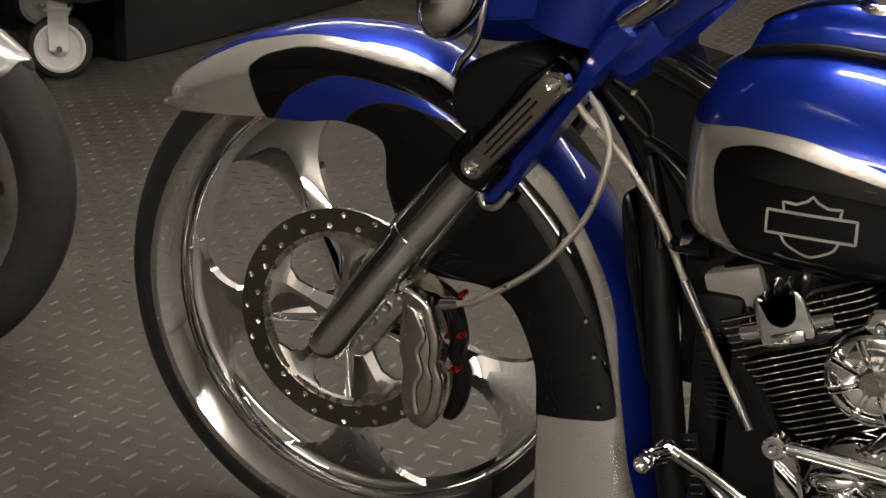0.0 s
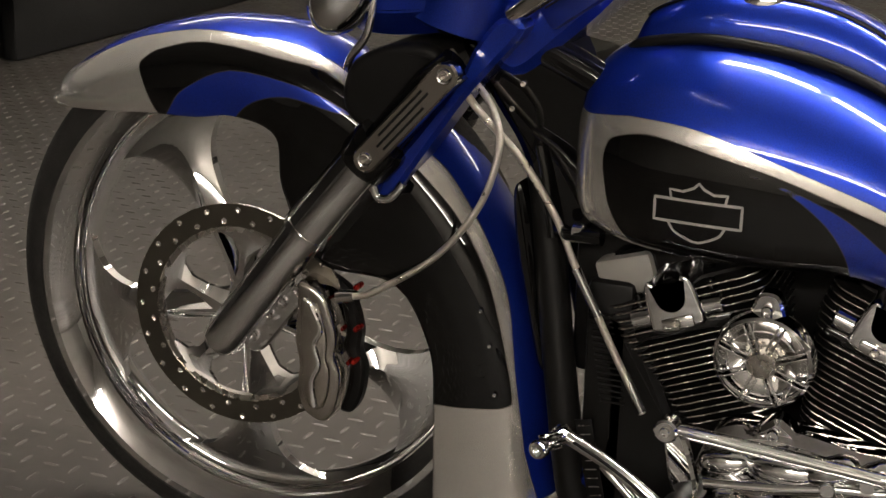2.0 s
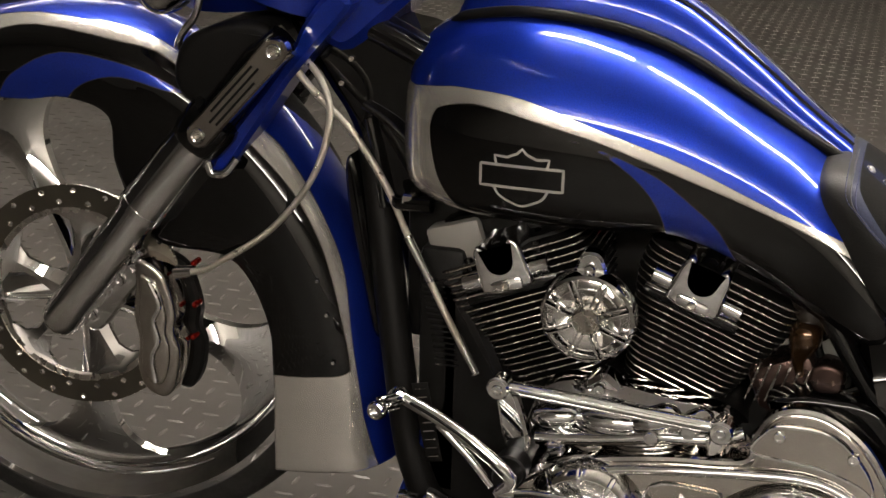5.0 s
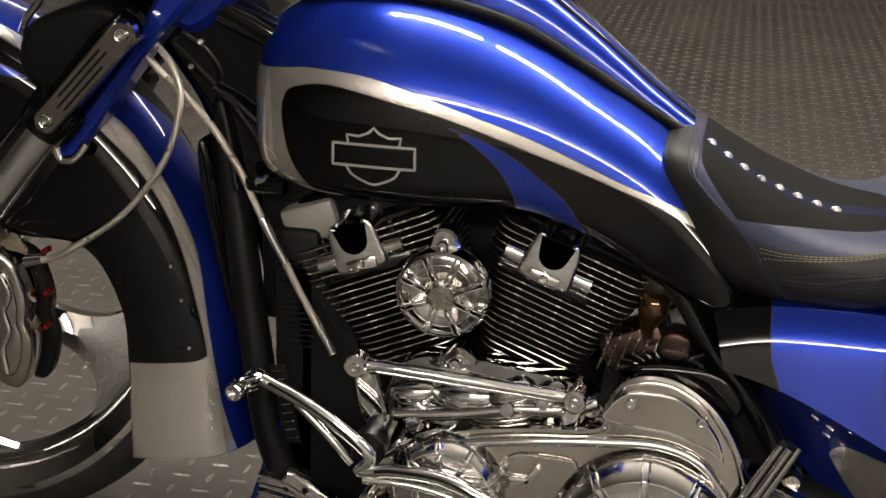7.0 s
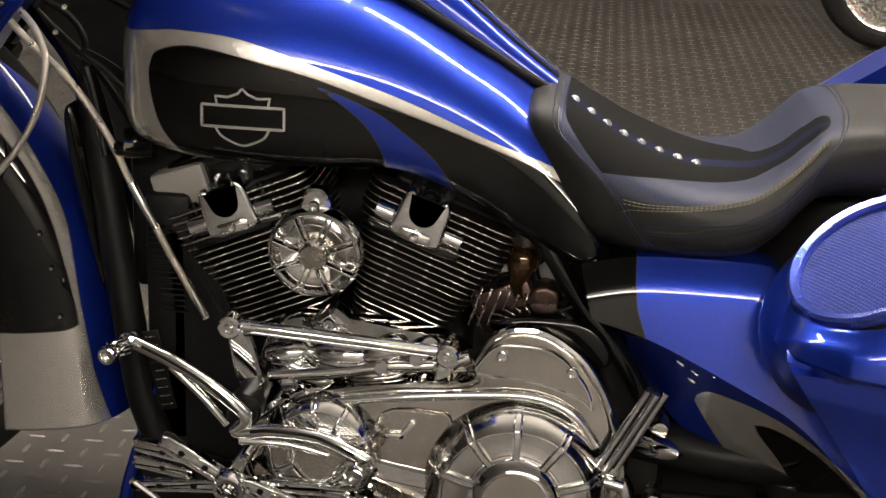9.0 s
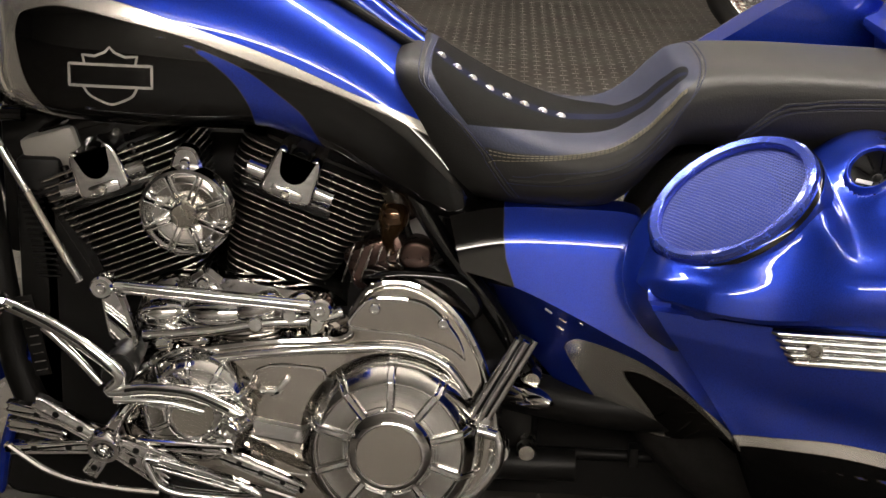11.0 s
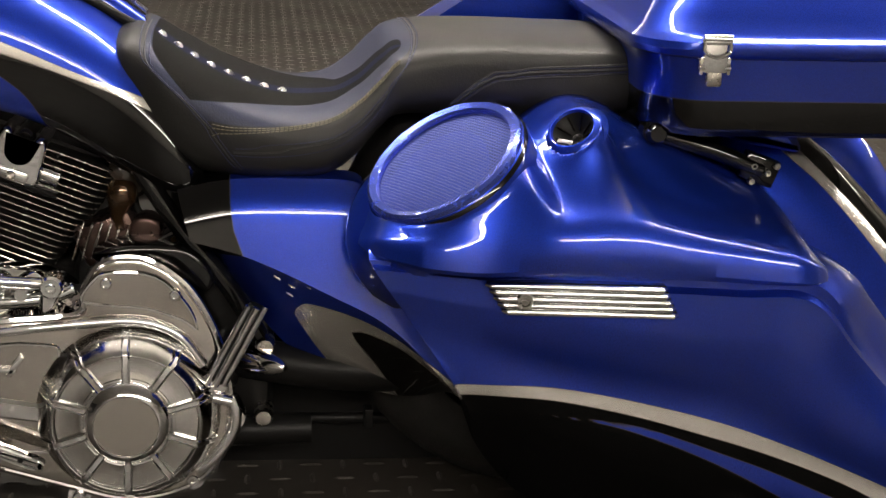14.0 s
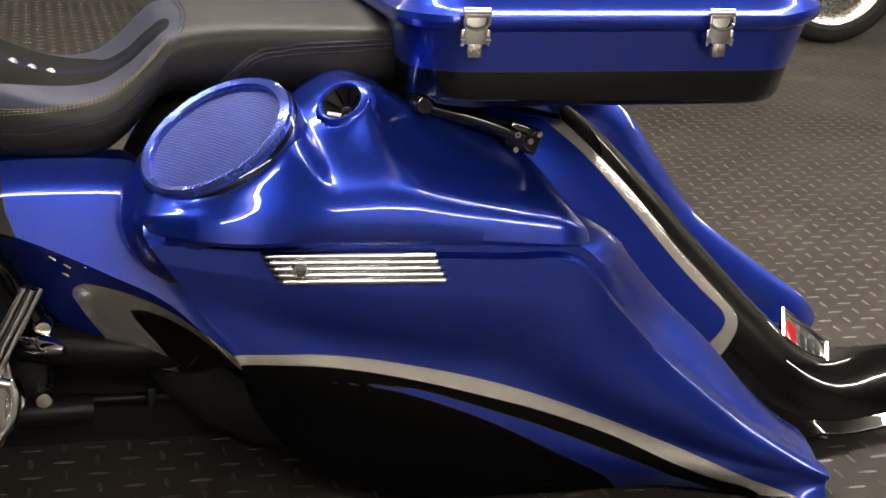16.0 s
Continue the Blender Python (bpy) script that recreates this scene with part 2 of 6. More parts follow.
def lathe(profile, sides=40, bm=None, arc=2 * math.pi, m=None):
    """Turns (radius, along) about the y axis: 'along' runs to -y, the side that faces out."""
    bm = bm or bmesh.new()
    m = m or Matrix.Identity(4)
    rings = []
    for a in np.linspace(0, arc, sides, endpoint=False):
        rings.append([m @ Vector((r * math.cos(a), -h, r * math.sin(a))) for r, h in profile])
    rings.append(rings[0])
    vs = [[bm.verts.new(p) for p in r] for r in rings[:-1]]
    vs.append(vs[0])
    for a, b in zip(vs, vs[1:]):
        for i in range(len(profile) - 1):
            bm.faces.new((a[i], a[i + 1], b[i + 1], b[i]))
    bmesh.ops.remove_doubles(bm, verts=bm.verts, dist=1e-6)
    return bm


def plate(outline, y0, y1, bev=0.002, bm=None, m=None):
    """A flat piece with the outline (x, z), from y0 to y1, with a chamfer round the face at y1."""
    bm = bm or bmesh.new()
    m = m or Matrix.Identity(4)
    o = np.array(outline, float)
    c = o.mean(0)
    nxt, prv = np.roll(o, -1, 0), np.roll(o, 1, 0)
    t = nxt - prv
    nrm = np.stack([t[:, 1], -t[:, 0]], 1)
    nrm /= np.linalg.norm(nrm, axis=1)[:, None] + 1e-12
    area = 0.5 * np.sum(o[:, 0] * nxt[:, 1] - nxt[:, 0] * o[:, 1])
    if area < 0:
        nrm = -nrm
    sgn = 1 if y1 > y0 else -1
    rings = [[m @ Vector((x, y0, z)) for x, z in o], [m @ Vector((x, y1 - sgn * bev, z)) for x, z in o], [m @ Vector((x, y1, z)) for x, z in o - nrm * bev]]
    skin(bm, rings)
    return bm


def pillow(outline, y0, y1, bev, steps=5, bm=None, m=None):
    """Like plate(), with a rounded shoulder of radius bev."""
    bm = bm or bmesh.new()
    m = m or Matrix.Identity(4)
    o = np.array(outline, float)
    nxt, prv = np.roll(o, -1, 0), np.roll(o, 1, 0)
    t = nxt - prv
    nrm = np.stack([t[:, 1], -t[:, 0]], 1)
    nrm /= np.linalg.norm(nrm, axis=1)[:, None] + 1e-12
    if np.sum(o[:, 0] * nxt[:, 1] - nxt[:, 0] * o[:, 1]) < 0:
        nrm = -nrm
    sgn = 1 if y1 > y0 else -1
    rings = [[m @ Vector((x, y0, z)) for x, z in o]]
    for k in range(steps + 1):
        a = math.pi / 2 * k / steps
        rings.append([m @ Vector((x, y1 - sgn * bev * (1 - math.sin(a)), z)) for x, z in o - nrm * bev * (1 - math.cos(a))])
    skin(bm, rings)
    return bm


def block(x0, x1, y0, y1, z0, z1, bev=0.004, bm=None, m=None, seg=2):
    bm2 = bmesh.new()
    bmesh.ops.create_cube(bm2, size=1)
    for v in bm2.verts:
        v.co = Vector(((x0 + x1) / 2 + v.co.x * (x1 - x0), (y0 + y1) / 2 + v.co.y * (y1 - y0), (z0 + z1) / 2 + v.co.z * (z1 - z0)))
    if bev:
        bmesh.ops.bevel(bm2, geom=bm2.edges[:], offset=bev, segments=seg, affect="EDGES", profile=0.5)
    if m is not None:
        bmesh.ops.transform(bm2, matrix=m, verts=bm2.verts)
    if bm is None:
        return bm2
    me = bpy.data.meshes.new("t")
    bm2.to_mesh(me)
    bm2.free()
    bm.from_mesh(me)
    bpy.data.meshes.remove(me)
    return bm


def joined(*parts):
    """Several meshes as one."""
    bm = bmesh.new()
    for p in parts:
        me = bpy.data.meshes.new("t")
        p.to_mesh(me)
        p.free()
        bm.from_mesh(me)
        bpy.data.meshes.remove(me)
    return bm


def field(ob, name, poly, axes=(0, 2), n=6, chart=None):
    """Stores each vertex's distance from a painted outline, negative inside."""
    q = spl(poly, n, closed=True) if n > 1 else np.array(poly, float)
    me = ob.data
    co = np.empty(len(me.vertices) * 3)
    me.vertices.foreach_get("co", co)
    p = co.reshape(-1, 3)[:, list(axes)] if chart is None else chart
    a, b = q, np.roll(q, -1, 0)
    best = np.full(len(p), 1e9)
    inside = np.zeros(len(p), bool)
    for (ax, az), (bx, bz) in zip(a, b):
        d = np.array((bx - ax, bz - az))
        s = np.clip(((p[:, 0] - ax) * d[0] + (p[:, 1] - az) * d[1]) / (d @ d + 1e-12), 0, 1)
        best = np.minimum(best, np.hypot(p[:, 0] - ax - s * d[0], p[:, 1] - az - s * d[1]))
        cross = (az > p[:, 1]) != (bz > p[:, 1])
        inside ^= cross & (p[:, 0] < ax + (p[:, 1] - az) / (bz - az + 1e-15) * (bx - ax))
    at = me.attributes.new(name, "FLOAT", "POINT")
    at.data.foreach_set("value", np.where(inside, -best, best).astype(np.float32))


def bolt(parent, at, r=0.006, h=0.004, material=None, turn=None):
    """A small domed screw head with a hex socket, facing -y."""
    bm = lathe([(0, h * 0.45), (r * 0.45, h * 0.45), (r * 0.5, h), (r * 0.8, h), (r, h * 0.6), (r, -0.003), (0, -0.003)], 12)
    m = Matrix.Translation(at) @ (turn or Matrix.Identity(4))
    return part("bolt", bm, material or CHROME, parent, at=m)

# ---- room ----
def flat(name, x0, x1, y0, y1, z0, z1, material, label):
    ob = part(name, block(x0, x1, y0, y1, z0, z1, 0), material, smooth=False)
    return tagged(ob, label, "", kind="structure")


flat("floor", -10, 13, -8, 9, -0.05, 0.0, FLOOR, "dark grey diamond tread workshop floor")
# Walls and ceiling are out of view, pale or dark for the paint's reflections.
flat("wall_north", -10, 13, 9, 9.15, -0.05, 3.6, WALL, "unseen pale workshop wall")
flat("wall_south", -10, 13, -8.15, -8, -0.05, 3.6, PALE_WALL, "unseen pale workshop wall")
flat("wall_east", 13, 13.15, -8.15, 9.15, -0.05, 3.6, WALL, "unseen pale workshop wall")
flat("wall_west", -10.15, -10, -8.15, 9.15, -0.05, 3.6, DARK_WALL, "unseen dark grey workshop wall")
flat("ceiling", -10.15, 13.15, -8.15, 9.15, 3.6, 3.7, CEILING, "unseen workshop ceiling")


def ceiling_light(x, y, z=3.2, length=2.4, w=0.11, lit=None):
    e = thing("ceiling_light", "white ceiling light with a long glowing diffuser", "ceiling light", "ceiling lights", (x, y, z))
    h = length / 2
    part("housing", block(-h - 0.03, h + 0.03, -w * 0.4, w * 0.4, 0.012, 0.09, 0.01), FIXTURE, e)
    part("diffuser", block(-h, h, -w, w, -0.012, 0.010, 0.008), lit or PANEL, e)
    for sx in (-h * 0.7, h * 0.7):
        part("hanger", tube([(sx, 0, 0.085), (sx, 0, 0.41)], 0.006, 6), FIXTURE, e)
    return e


first = ceiling_light(0.35, 0.45, length=2.5, w=0.10)
for lx, ly in ((3.05, 0.45), (5.75, 0.45)):
    copy_thing(first, pose(lx, ly, 3.2))
# Dimmer lamps continuing the row, added unseen so the tail's stripe shines white.
dimmed = ceiling_light(8.45, 0.45, length=2.5, w=0.10, lit=PANEL_SOFT)
copy_thing(dimmed, pose(11.15, 0.45, 3.2))
back = ceiling_light(-3.2, 4.8, lit=PANEL_DIM)
# The last two, far off, are added to brighten the rear fender.
for lx, ly in ((-0.4, 4.8), (2.4, 4.8), (9.5, 7.4), (11.7, 7.4)):
    copy_thing(back, pose(lx, ly, 3.2))
wide = ceiling_light(1.2, -6.2, length=3.2, w=0.30, lit=PANEL_SOFT)
copy_thing(wide, pose(4.4, -6.2, 3.2))

# ---- the motorcycle: front ----
bike = thing("motorcycle", "custom blue and black touring motorcycle with chrome engine on workshop floor", "motorcycle")
AX, AZ, RT = 0.288, 0.379, 0.380            # axle, and the tyre's radius
STEER = pose(AX, 0.0, AZ, 0, 0, 5.0)        # the wheel is turned a little


def front_wheel():
    # rim: lip, deep polished barrel
    prof = [(0.300, -0.052), (0.318, -0.056), (0.334, -0.056), (0.337, -0.050), (0.330, -0.046), (0.318, -0.030), (0.306, 0.0),
            (0.306, 0.018), (0.318, 0.036), (0.330, 0.046), (0.337, 0.052), (0.334, 0.058), (0.322, 0.058), (0.312, 0.050), (0.300, 0.040),
            (0.288, 0.026), (0.280, 0.008), (0.280, -0.012), (0.288, -0.034), (0.300, -0.052)]
    rim = part("front_wheel", lathe(prof, 96), CHROME, bike, "chrome custom wheel with five blade spokes", at=STEER)
    # tyre
    tp = []
    for a in np.linspace(-1, 1, 25):
        s = math.sin(a * math.pi / 2)
        r = 0.333 + (RT - 0.333) * (1 - abs(s) ** 3.2) ** 0.62
        tp.append((r, 0.060 * s))
    tp += [(0.322, 0.040), (0.322, -0.040)]
    tp.append(tp[0])
    tyre = part("tyre", lathe(tp, 96), RUBBER, rim, "black low-profile tyre")
    part("hub", lathe([(0, 0.075), (0.018, 0.075), (0.022, 0.070), (0.034, 0.066), (0.044, 0.055), (0.046, 0.02), (0.046, -0.06), (0, -0.06)], 40), CHROME, rim)
    # spokes: blades with a sharp ridge that flare into the rim
    bm = bmesh.new()
    rows = []
    for r, w, h in spl([(0.036, 0.024, 0.050), (0.07, 0.020, 0.040), (0.12, 0.019, 0.034), (0.17, 0.023, 0.030), (0.215, 0.034, 0.026), (0.25, 0.058, 0.022), (0.275, 0.096, 0.018), (0.290, 0.135, 0.014)], 4):
        hump = 0.022 * math.cos(min(1.0, max(0.0, (r - 0.06) / 0.23)) * math.pi / 2) ** 1.5
        q = []
        for s, e in ((-1, 0.0), (-0.5, hump * 0.35), (0, hump), (0.5, hump * 0.35), (1, 0.0)):
            x = s * w
            z = math.sqrt(max(r * r - x * x, 1e-6)) if r > 0.2 else r
            q.append((x, -(h + e), z))
        for s in (1, 0.5, 0, -0.5, -1):
            x = s * w
            z = math.sqrt(max(r * r - x * x, 1e-6)) if r > 0.2 else r
            q.append((x, -(h - 0.016), z))
        rows.append(q)
    skin(bm, rows)
    sp = part("spoke", bm, CHROME, rim, at=Matrix.Rotation(radians(42), 4, "Y"))
    for k in range(1, 5):
        again(sp, Matrix.Rotation(radians(42 + 72 * k), 4, "Y"))
    for k in range(5):
        a = radians(54 + 72 * k)
        bolt(rim, (0.034 * math.cos(a), -0.066, 0.034 * math.sin(a)), 0.005, 0.004)
    # brake rotor: drilled band on a five-window carrier
    bm = bmesh.new()
    n, r0, rm, r1, y0, y1 = 20, 0.1245, 0.140, 0.1555, -0.105, -0.100
    for ring, (ra, rb) in enumerate(((r0, rm), (rm, r1))):
        for k in range(n):
            a0, a1 = 2 * math.pi * k / n, 2 * math.pi * (k + 1) / n
            if ring:
                a0, a1 = a0 + math.pi / n, a1 + math.pi / n
            am, rr = (a0 + a1) / 2, (ra + rb) / 2
            outer = [(ra, a0), (ra, am), (ra, a1), (rr, a1), (rb, a1), (rb, am), (rb, a0), (rr, a0)]
            ov = [(r * math.cos(a), r * math.sin(a)) for r, a in outer]
            c = (rr * math.cos(am), rr * math.sin(am))
            hole = []
            for x, z in ov:
                d = math.hypot(x - c[0], z - c[1])
                hole.append((c[0] + (x - c[0]) / d * 0.0042, c[1] + (z - c[1]) / d * 0.0042))
            A = [bm.verts.new((x, y0, z)) for x, z in ov]
            B = [bm.verts.new((x, y0, z)) for x, z in hole]
            C = [bm.verts.new((x, y1, z)) for x, z in hole]
            D = [bm.verts.new((x, y1, z)) for x, z in ov]
            for i in range(8):
                j = (i + 1) % 8
                bm.faces.new((A[i], A[j], B[j], B[i]))
                f = bm.faces.new((B[i], B[j], C[j], C[i]))
                f.material_index = 1
                bm.faces.new((C[i], C[j], D[j], D[i]))
    # rims of the band
    for r in (r0, r1):
        ring = [[(r * math.cos(a), y, r * math.sin(a)) for y in (y0, y1)] for a in np.linspace(0, 2 * math.pi, 61)]
        vs = [[bm.verts.new(p) for p in q] for q in ring]
        for a, b in zip(vs, vs[1:]):
            bm.faces.new((a[0], a[1], b[1], b[0])).material_index = 1
    rot = part("brake_rotor", bm, [ROTOR_BAND, MACHINED], rim, "drilled brake disc with a polished carrier", smooth=False)
    bm = bmesh.new()
    rows = []
    for r, w in ((0.028, 0.020), (0.06, 0.012), (0.085, 0.011), (0.105, 0.022), (0.118, 0.045), (0.1225, 0.066)):
        q = []
        for s in (-1, 0, 1):
            x = s * w
            q.append((x, -(0.098 + (0.006 if s == 0 else 0)), math.sqrt(max(r * r - x * x, 1e-6)) if r > 0.1 else r))
        for s in (1, 0, -1):
            x = s * w
            q.append((x, -0.092, math.sqrt(max(r * r - x * x, 1e-6)) if r > 0.1 else r))
        rows.append(q)
    skin(bm, rows)
    sp = part("carrier_arm", bm, CHROME, rot, at=Matrix.Rotation(radians(42 + 36), 4, "Y"))
    for k in range(1, 5):
        again(sp, Matrix.Rotation(radians(78 + 72 * k), 4, "Y"))
    part("carrier_ring", lathe([(0.1165, 0.103), (0.124, 0.103), (0.124, 0.094), (0.1165, 0.094), (0.1165, 0.103)], 72), STEEL, rot)
    part("carrier_hub", lathe([(0.0, 0.106), (0.018, 0.106), (0.03, 0.101), (0.034, 0.09), (0.034, 0.07)], 36), CHROME, rot)
    return rim


front_wheel()


def fender_skin(name, rows_fn, us, vs, material, label, thick=0.004):
    """A thin sheet over a grid of (u, v), with an inner face."""
    bm = bmesh.new()
    grid = [[Vector(rows_fn(u, v)) for v in vs] for u in us]
    skin(bm, grid, closed=False, cap=False)
    ob = part(name, bm, material, bike, label)
    mod = ob.modifiers.new("thickness", "SOLIDIFY")
    mod.thickness, mod.offset = thick, 0
    return ob


# front fender: a hood over the wheel with deep skirts; the crown line runs round the tyre
FT = spl([(-0.038, 0.640), (-0.008, 0.676), (0.085, 0.728), (0.185, 0.757), (0.265, 0.765), (0.360, 0.757), (0.455, 0.716), (0.560, 0.640), (0.640, 0.540), (0.692, 0.430), (0.718, 0.310), (0.726, 0.230), (0.733, 0.180)], 10)
# lower edge of the skirt, met by the same u
FB = spl([(-0.032, 0.627), (0.060, 0.634), (0.160, 0.641), (0.230, 0.643), (0.290, 0.650), (0.350, 0.630), (0.360, 0.560), (0.410, 0.470), (0.520, 0.455), (0.570, 0.380), (0.579, 0.300), (0.580, 0.235), (0.581, 0.163)], 10)


def front_fender_at(u, v):
    """u along the fender, v from the near skirt's edge (-1) over the crown (0) to the far edge (1)."""
    i = u * (len(FT) - 1)
    k = min(int(i), len(FT) - 2)
    f = i - k
    top, low = FT[k] * (1 - f) + FT[k + 1] * f, FB[k] * (1 - f) + FB[k + 1] * f
    half = 0.094 * (1 - 0.72 * math.exp(-u / 0.035)) * (1 + 0.10 * max(0, u - 0.6))
    s = abs(v)
    if s < 0.45:                       # the crown, an arc across
        a = s / 0.45 * math.pi / 2
        y, drop = math.sin(a), 1 - math.cos(a)
        d = 0.062 * drop
        q = np.array((low[0] - top[0], low[1] - top[1]))
        ln = np.linalg.norm(q) + 1e-9
        p = top + q / ln * min(d, ln * 0.6)
        return (p[0], math.copysign(half * y, v) if v else 0.0, p[1])
    w = (s - 0.45) / 0.55
    q = np.array((low[0] - top[0], low[1] - top[1]))
    ln = np.linalg.norm(q) + 1e-9
    start = top + q / ln * min(0.062, ln * 0.6)
    p = start * (1 - w) + low * w
    return (p[0], math.copysign(half * (1 + 0.03 * math.sin(w * math.pi)), v), p[1])


ff = fender_skin("front_fender", front_fender_at, np.linspace(0, 1, 150), np.linspace(-1, 1, 66), FENDER_PAINT, "blue front fender with silver and black painted panels")
field(ff, "silver_field", [(-0.08, 0.672), (-0.020, 0.668), (0.030, 0.690), (0.080, 0.714), (0.135, 0.734), (0.234, 0.751), (0.353, 0.741), (0.431, 0.715), (0.550, 0.626), (0.592, 0.583), (0.635, 0.517), (0.667, 0.443), (0.684, 0.343), (0.698, 0.25), (0.712, 0.09), (0.50, 0.08), (0.3, 0.30), (-0.08, 0.60)], n=4)
field(ff, "black_field", [(0.145, 0.697), (0.151, 0.712), (0.174, 0.725), (0.242, 0.739), (0.361, 0.726), (0.438, 0.700), (0.555, 0.598), (0.602, 0.546), (0.638, 0.485), (0.662, 0.416), (0.681, 0.329), (0.677, 0.312), (0.640, 0.306), (0.584, 0.301), (0.50, 0.30), (0.30, 0.5), (0.20, 0.60), (0.172, 0.642)], n=3)
field(ff, "blue_field", [(0.178, 0.620), (0.193, 0.652), (0.218, 0.680), (0.285, 0.709), (0.384, 0.697), (0.454, 0.669), (0.432, 0.670), (0.369, 0.683), (0.321, 0.673), (0.292, 0.650), (0.27, 0.615), (0.22, 0.60)], n=4)
for bx, bz in ((0.664, 0.330), (0.655, 0.395), (0.642, 0.440)):
    bolt(bike, (bx, -0.100, bz), 0.003, 0.002)

# fork leg on the near side (and its twin)
def fork(side):
    y = side * 0.118
    low, mid, top = Vector((0.266, y, 0.334)), Vector((0.406, y, 0.516)), Vector((0.612, y, 0.756))
    d = (top - low).normalized()
    pts = [low, low + d * 0.006, low + d * 0.016, low + d * 0.03, mid - d * 0.004, mid, mid + d * 0.002, mid + d * 0.13]
    leg = part("fork_leg", tube(pts, [0.010, 0.021, 0.0275, 0.029, 0.029, 0.0285, 0.0335, 0.0335], 32), CHROME, bike, "chrome fork leg")
    part("seam_ring", tube([mid, mid + d * 0.010], 0.0345, 32), CHROME, leg)
    part("boot", tube([mid + d * 0.125, mid + d * 0.135, mid + d * 0.165, mid + d * 0.175], [0.033, 0.037, 0.037, 0.034], 24), BLACK_GLOSS, leg, "black fork collar")
    part("sleeve", tube([mid + d * 0.17, mid + d * 0.21, mid + d * 0.27, top - d * 0.005], [0.024, 0.024, 0.024, 0.022], 24), BLACK_GLOSS, leg, "black fork sleeve")
    part("axle_cap", lathe([(0, 0.016), (0.014, 0.016), (0.017, 0.010), (0.018, -0.06), (0, -0.06)], 24, m=pose(0.292, side * 0.105, 0.374)), CHROME, leg)
    return leg


fork(-1)
fork(1)

# slotted alloy cover over the fork, with two screws
def slot_cover():
    a, b = np.array((0.612, 0.746)), np.array((0.510, 0.634))
    d = (a - b) / np.linalg.norm(a - b)
    n = np.array((-d[1], d[0]))
    out = []
    for k in np.linspace(-90, 90, 15):
        out.append(a + 0.0165 * (math.cos(radians(k)) * d - math.sin(radians(k)) * n))
    for k in np.linspace(90, 270, 15):
        out.append(b + 0.0165 * (math.cos(radians(k)) * d - math.sin(radians(k)) * n))
    c = part("fork_cover", plate(out, -0.146, -0.163, 0.0025), POLISHED, bike, "polished alloy fork cover with three slots")
    for k, (s0, s1) in zip((-0.008, 0.0, 0.008), ((0.028, 0.105), (0.024, 0.122), (0.036, 0.118))):
        p0, p1 = b + d * s0 + n * k, b + d * s1 + n * k
        part("slot", plate([p0 + n * 0.0016, p1 + n * 0.0016, p1 - n * 0.0016, p0 - n * 0.0016], -0.160, -0.1636, 0.0004), BLACK_SATIN, c)
    for q in (a, b):
        bolt(c, (q[0], -0.162, q[1]), 0.0075, 0.003, MACHINED)
        part("washer", lathe([(0.0072, 0.001), (0.0090, 0.0018), (0.0102, 0.0), (0.0102, -0.002)], 24, m=pose(q[0], -0.163, q[1])), CHROME, c)
    return c


slot_cover()
part("fork_bracket", plate(spl([(0.690, 0.800), (0.655, 0.755), (0.620, 0.713), (0.588, 0.668), (0.558, 0.625), (0.528, 0.582), (0.513, 0.570), (0.503, 0.582), (0.520, 0.615), (0.570, 0.680), (0.610, 0.735), (0.630, 0.775), (0.660, 0.810)], 4, True), -0.06, -0.114, 0.006), BLUE_PAINT, bike, "blue fork bracket")
part("bracket_hook", tube(spl([(0.545, -0.125, 0.600), (0.530, -0.128, 0.580), (0.512, -0.128, 0.578), (0.506, -0.128, 0.592)], 6), 0.006, 10), CHROME, bike)

# caliper: two lobed halves over the disc, red pads and screws
def caliper():
    out = spl([(0.402, 0.452), (0.434, 0.440), (0.448, 0.412), (0.455, 0.380), (0.452, 0.355), (0.460, 0.330), (0.455, 0.290), (0.438, 0.262), (0.410, 0.270), (0.398, 0.300), (0.401, 0.340), (0.395, 0.372), (0.399, 0.415)], 5, True)
    c = part("brake_caliper", pillow(out, -0.088, -0.135, 0.006, 4), POLISHED, bike, "alloy brake caliper with red fittings")
    part("caliper_face", pillow([(0.424 + (x - 0.424) * 0.66, 0.355 + (z - 0.355) * 0.80) for x, z in out], -0.130, -0.1395, 0.004, 3), POLISHED, c)
    part("groove", tube(spl([(0.424, -0.1405, 0.425), (0.437, -0.1405, 0.395), (0.428, -0.1405, 0.372), (0.434, -0.1405, 0.345), (0.424, -0.1405, 0.320), (0.428, -0.1405, 0.285)], 6), 0.0035, 8), CHROME, c)
    part("rear_half", plate([(x + 0.013, z - 0.004) for x, z in out], -0.070, -0.086, 0.004), BLACK_SATIN, c)
    for q in ((0.466, 0.442), (0.466, 0.384), (0.463, 0.338)):
        part("bleed_screw", lathe([(0, 0.008), (0.0032, 0.008), (0.0042, 0.006), (0.0042, -0.01), (0, -0.01)], 12, m=pose(q[0], -0.090, q[1])), RED, c)
    part("mount_bracket", plate(spl([(0.300, 0.345), (0.330, 0.335), (0.372, 0.385), (0.405, 0.430), (0.395, 0.455), (0.365, 0.440), (0.335, 0.400), (0.305, 0.372)], 4, True), -0.098, -0.112, 0.003), CHROME, c)
    for q in ((0.345, 0.392), (0.388, 0.432), (0.322, 0.358), (0.366, 0.412)):
        bolt(c, (q[0], -0.112, q[1]), 0.008, 0.006)
    return c


caliper()

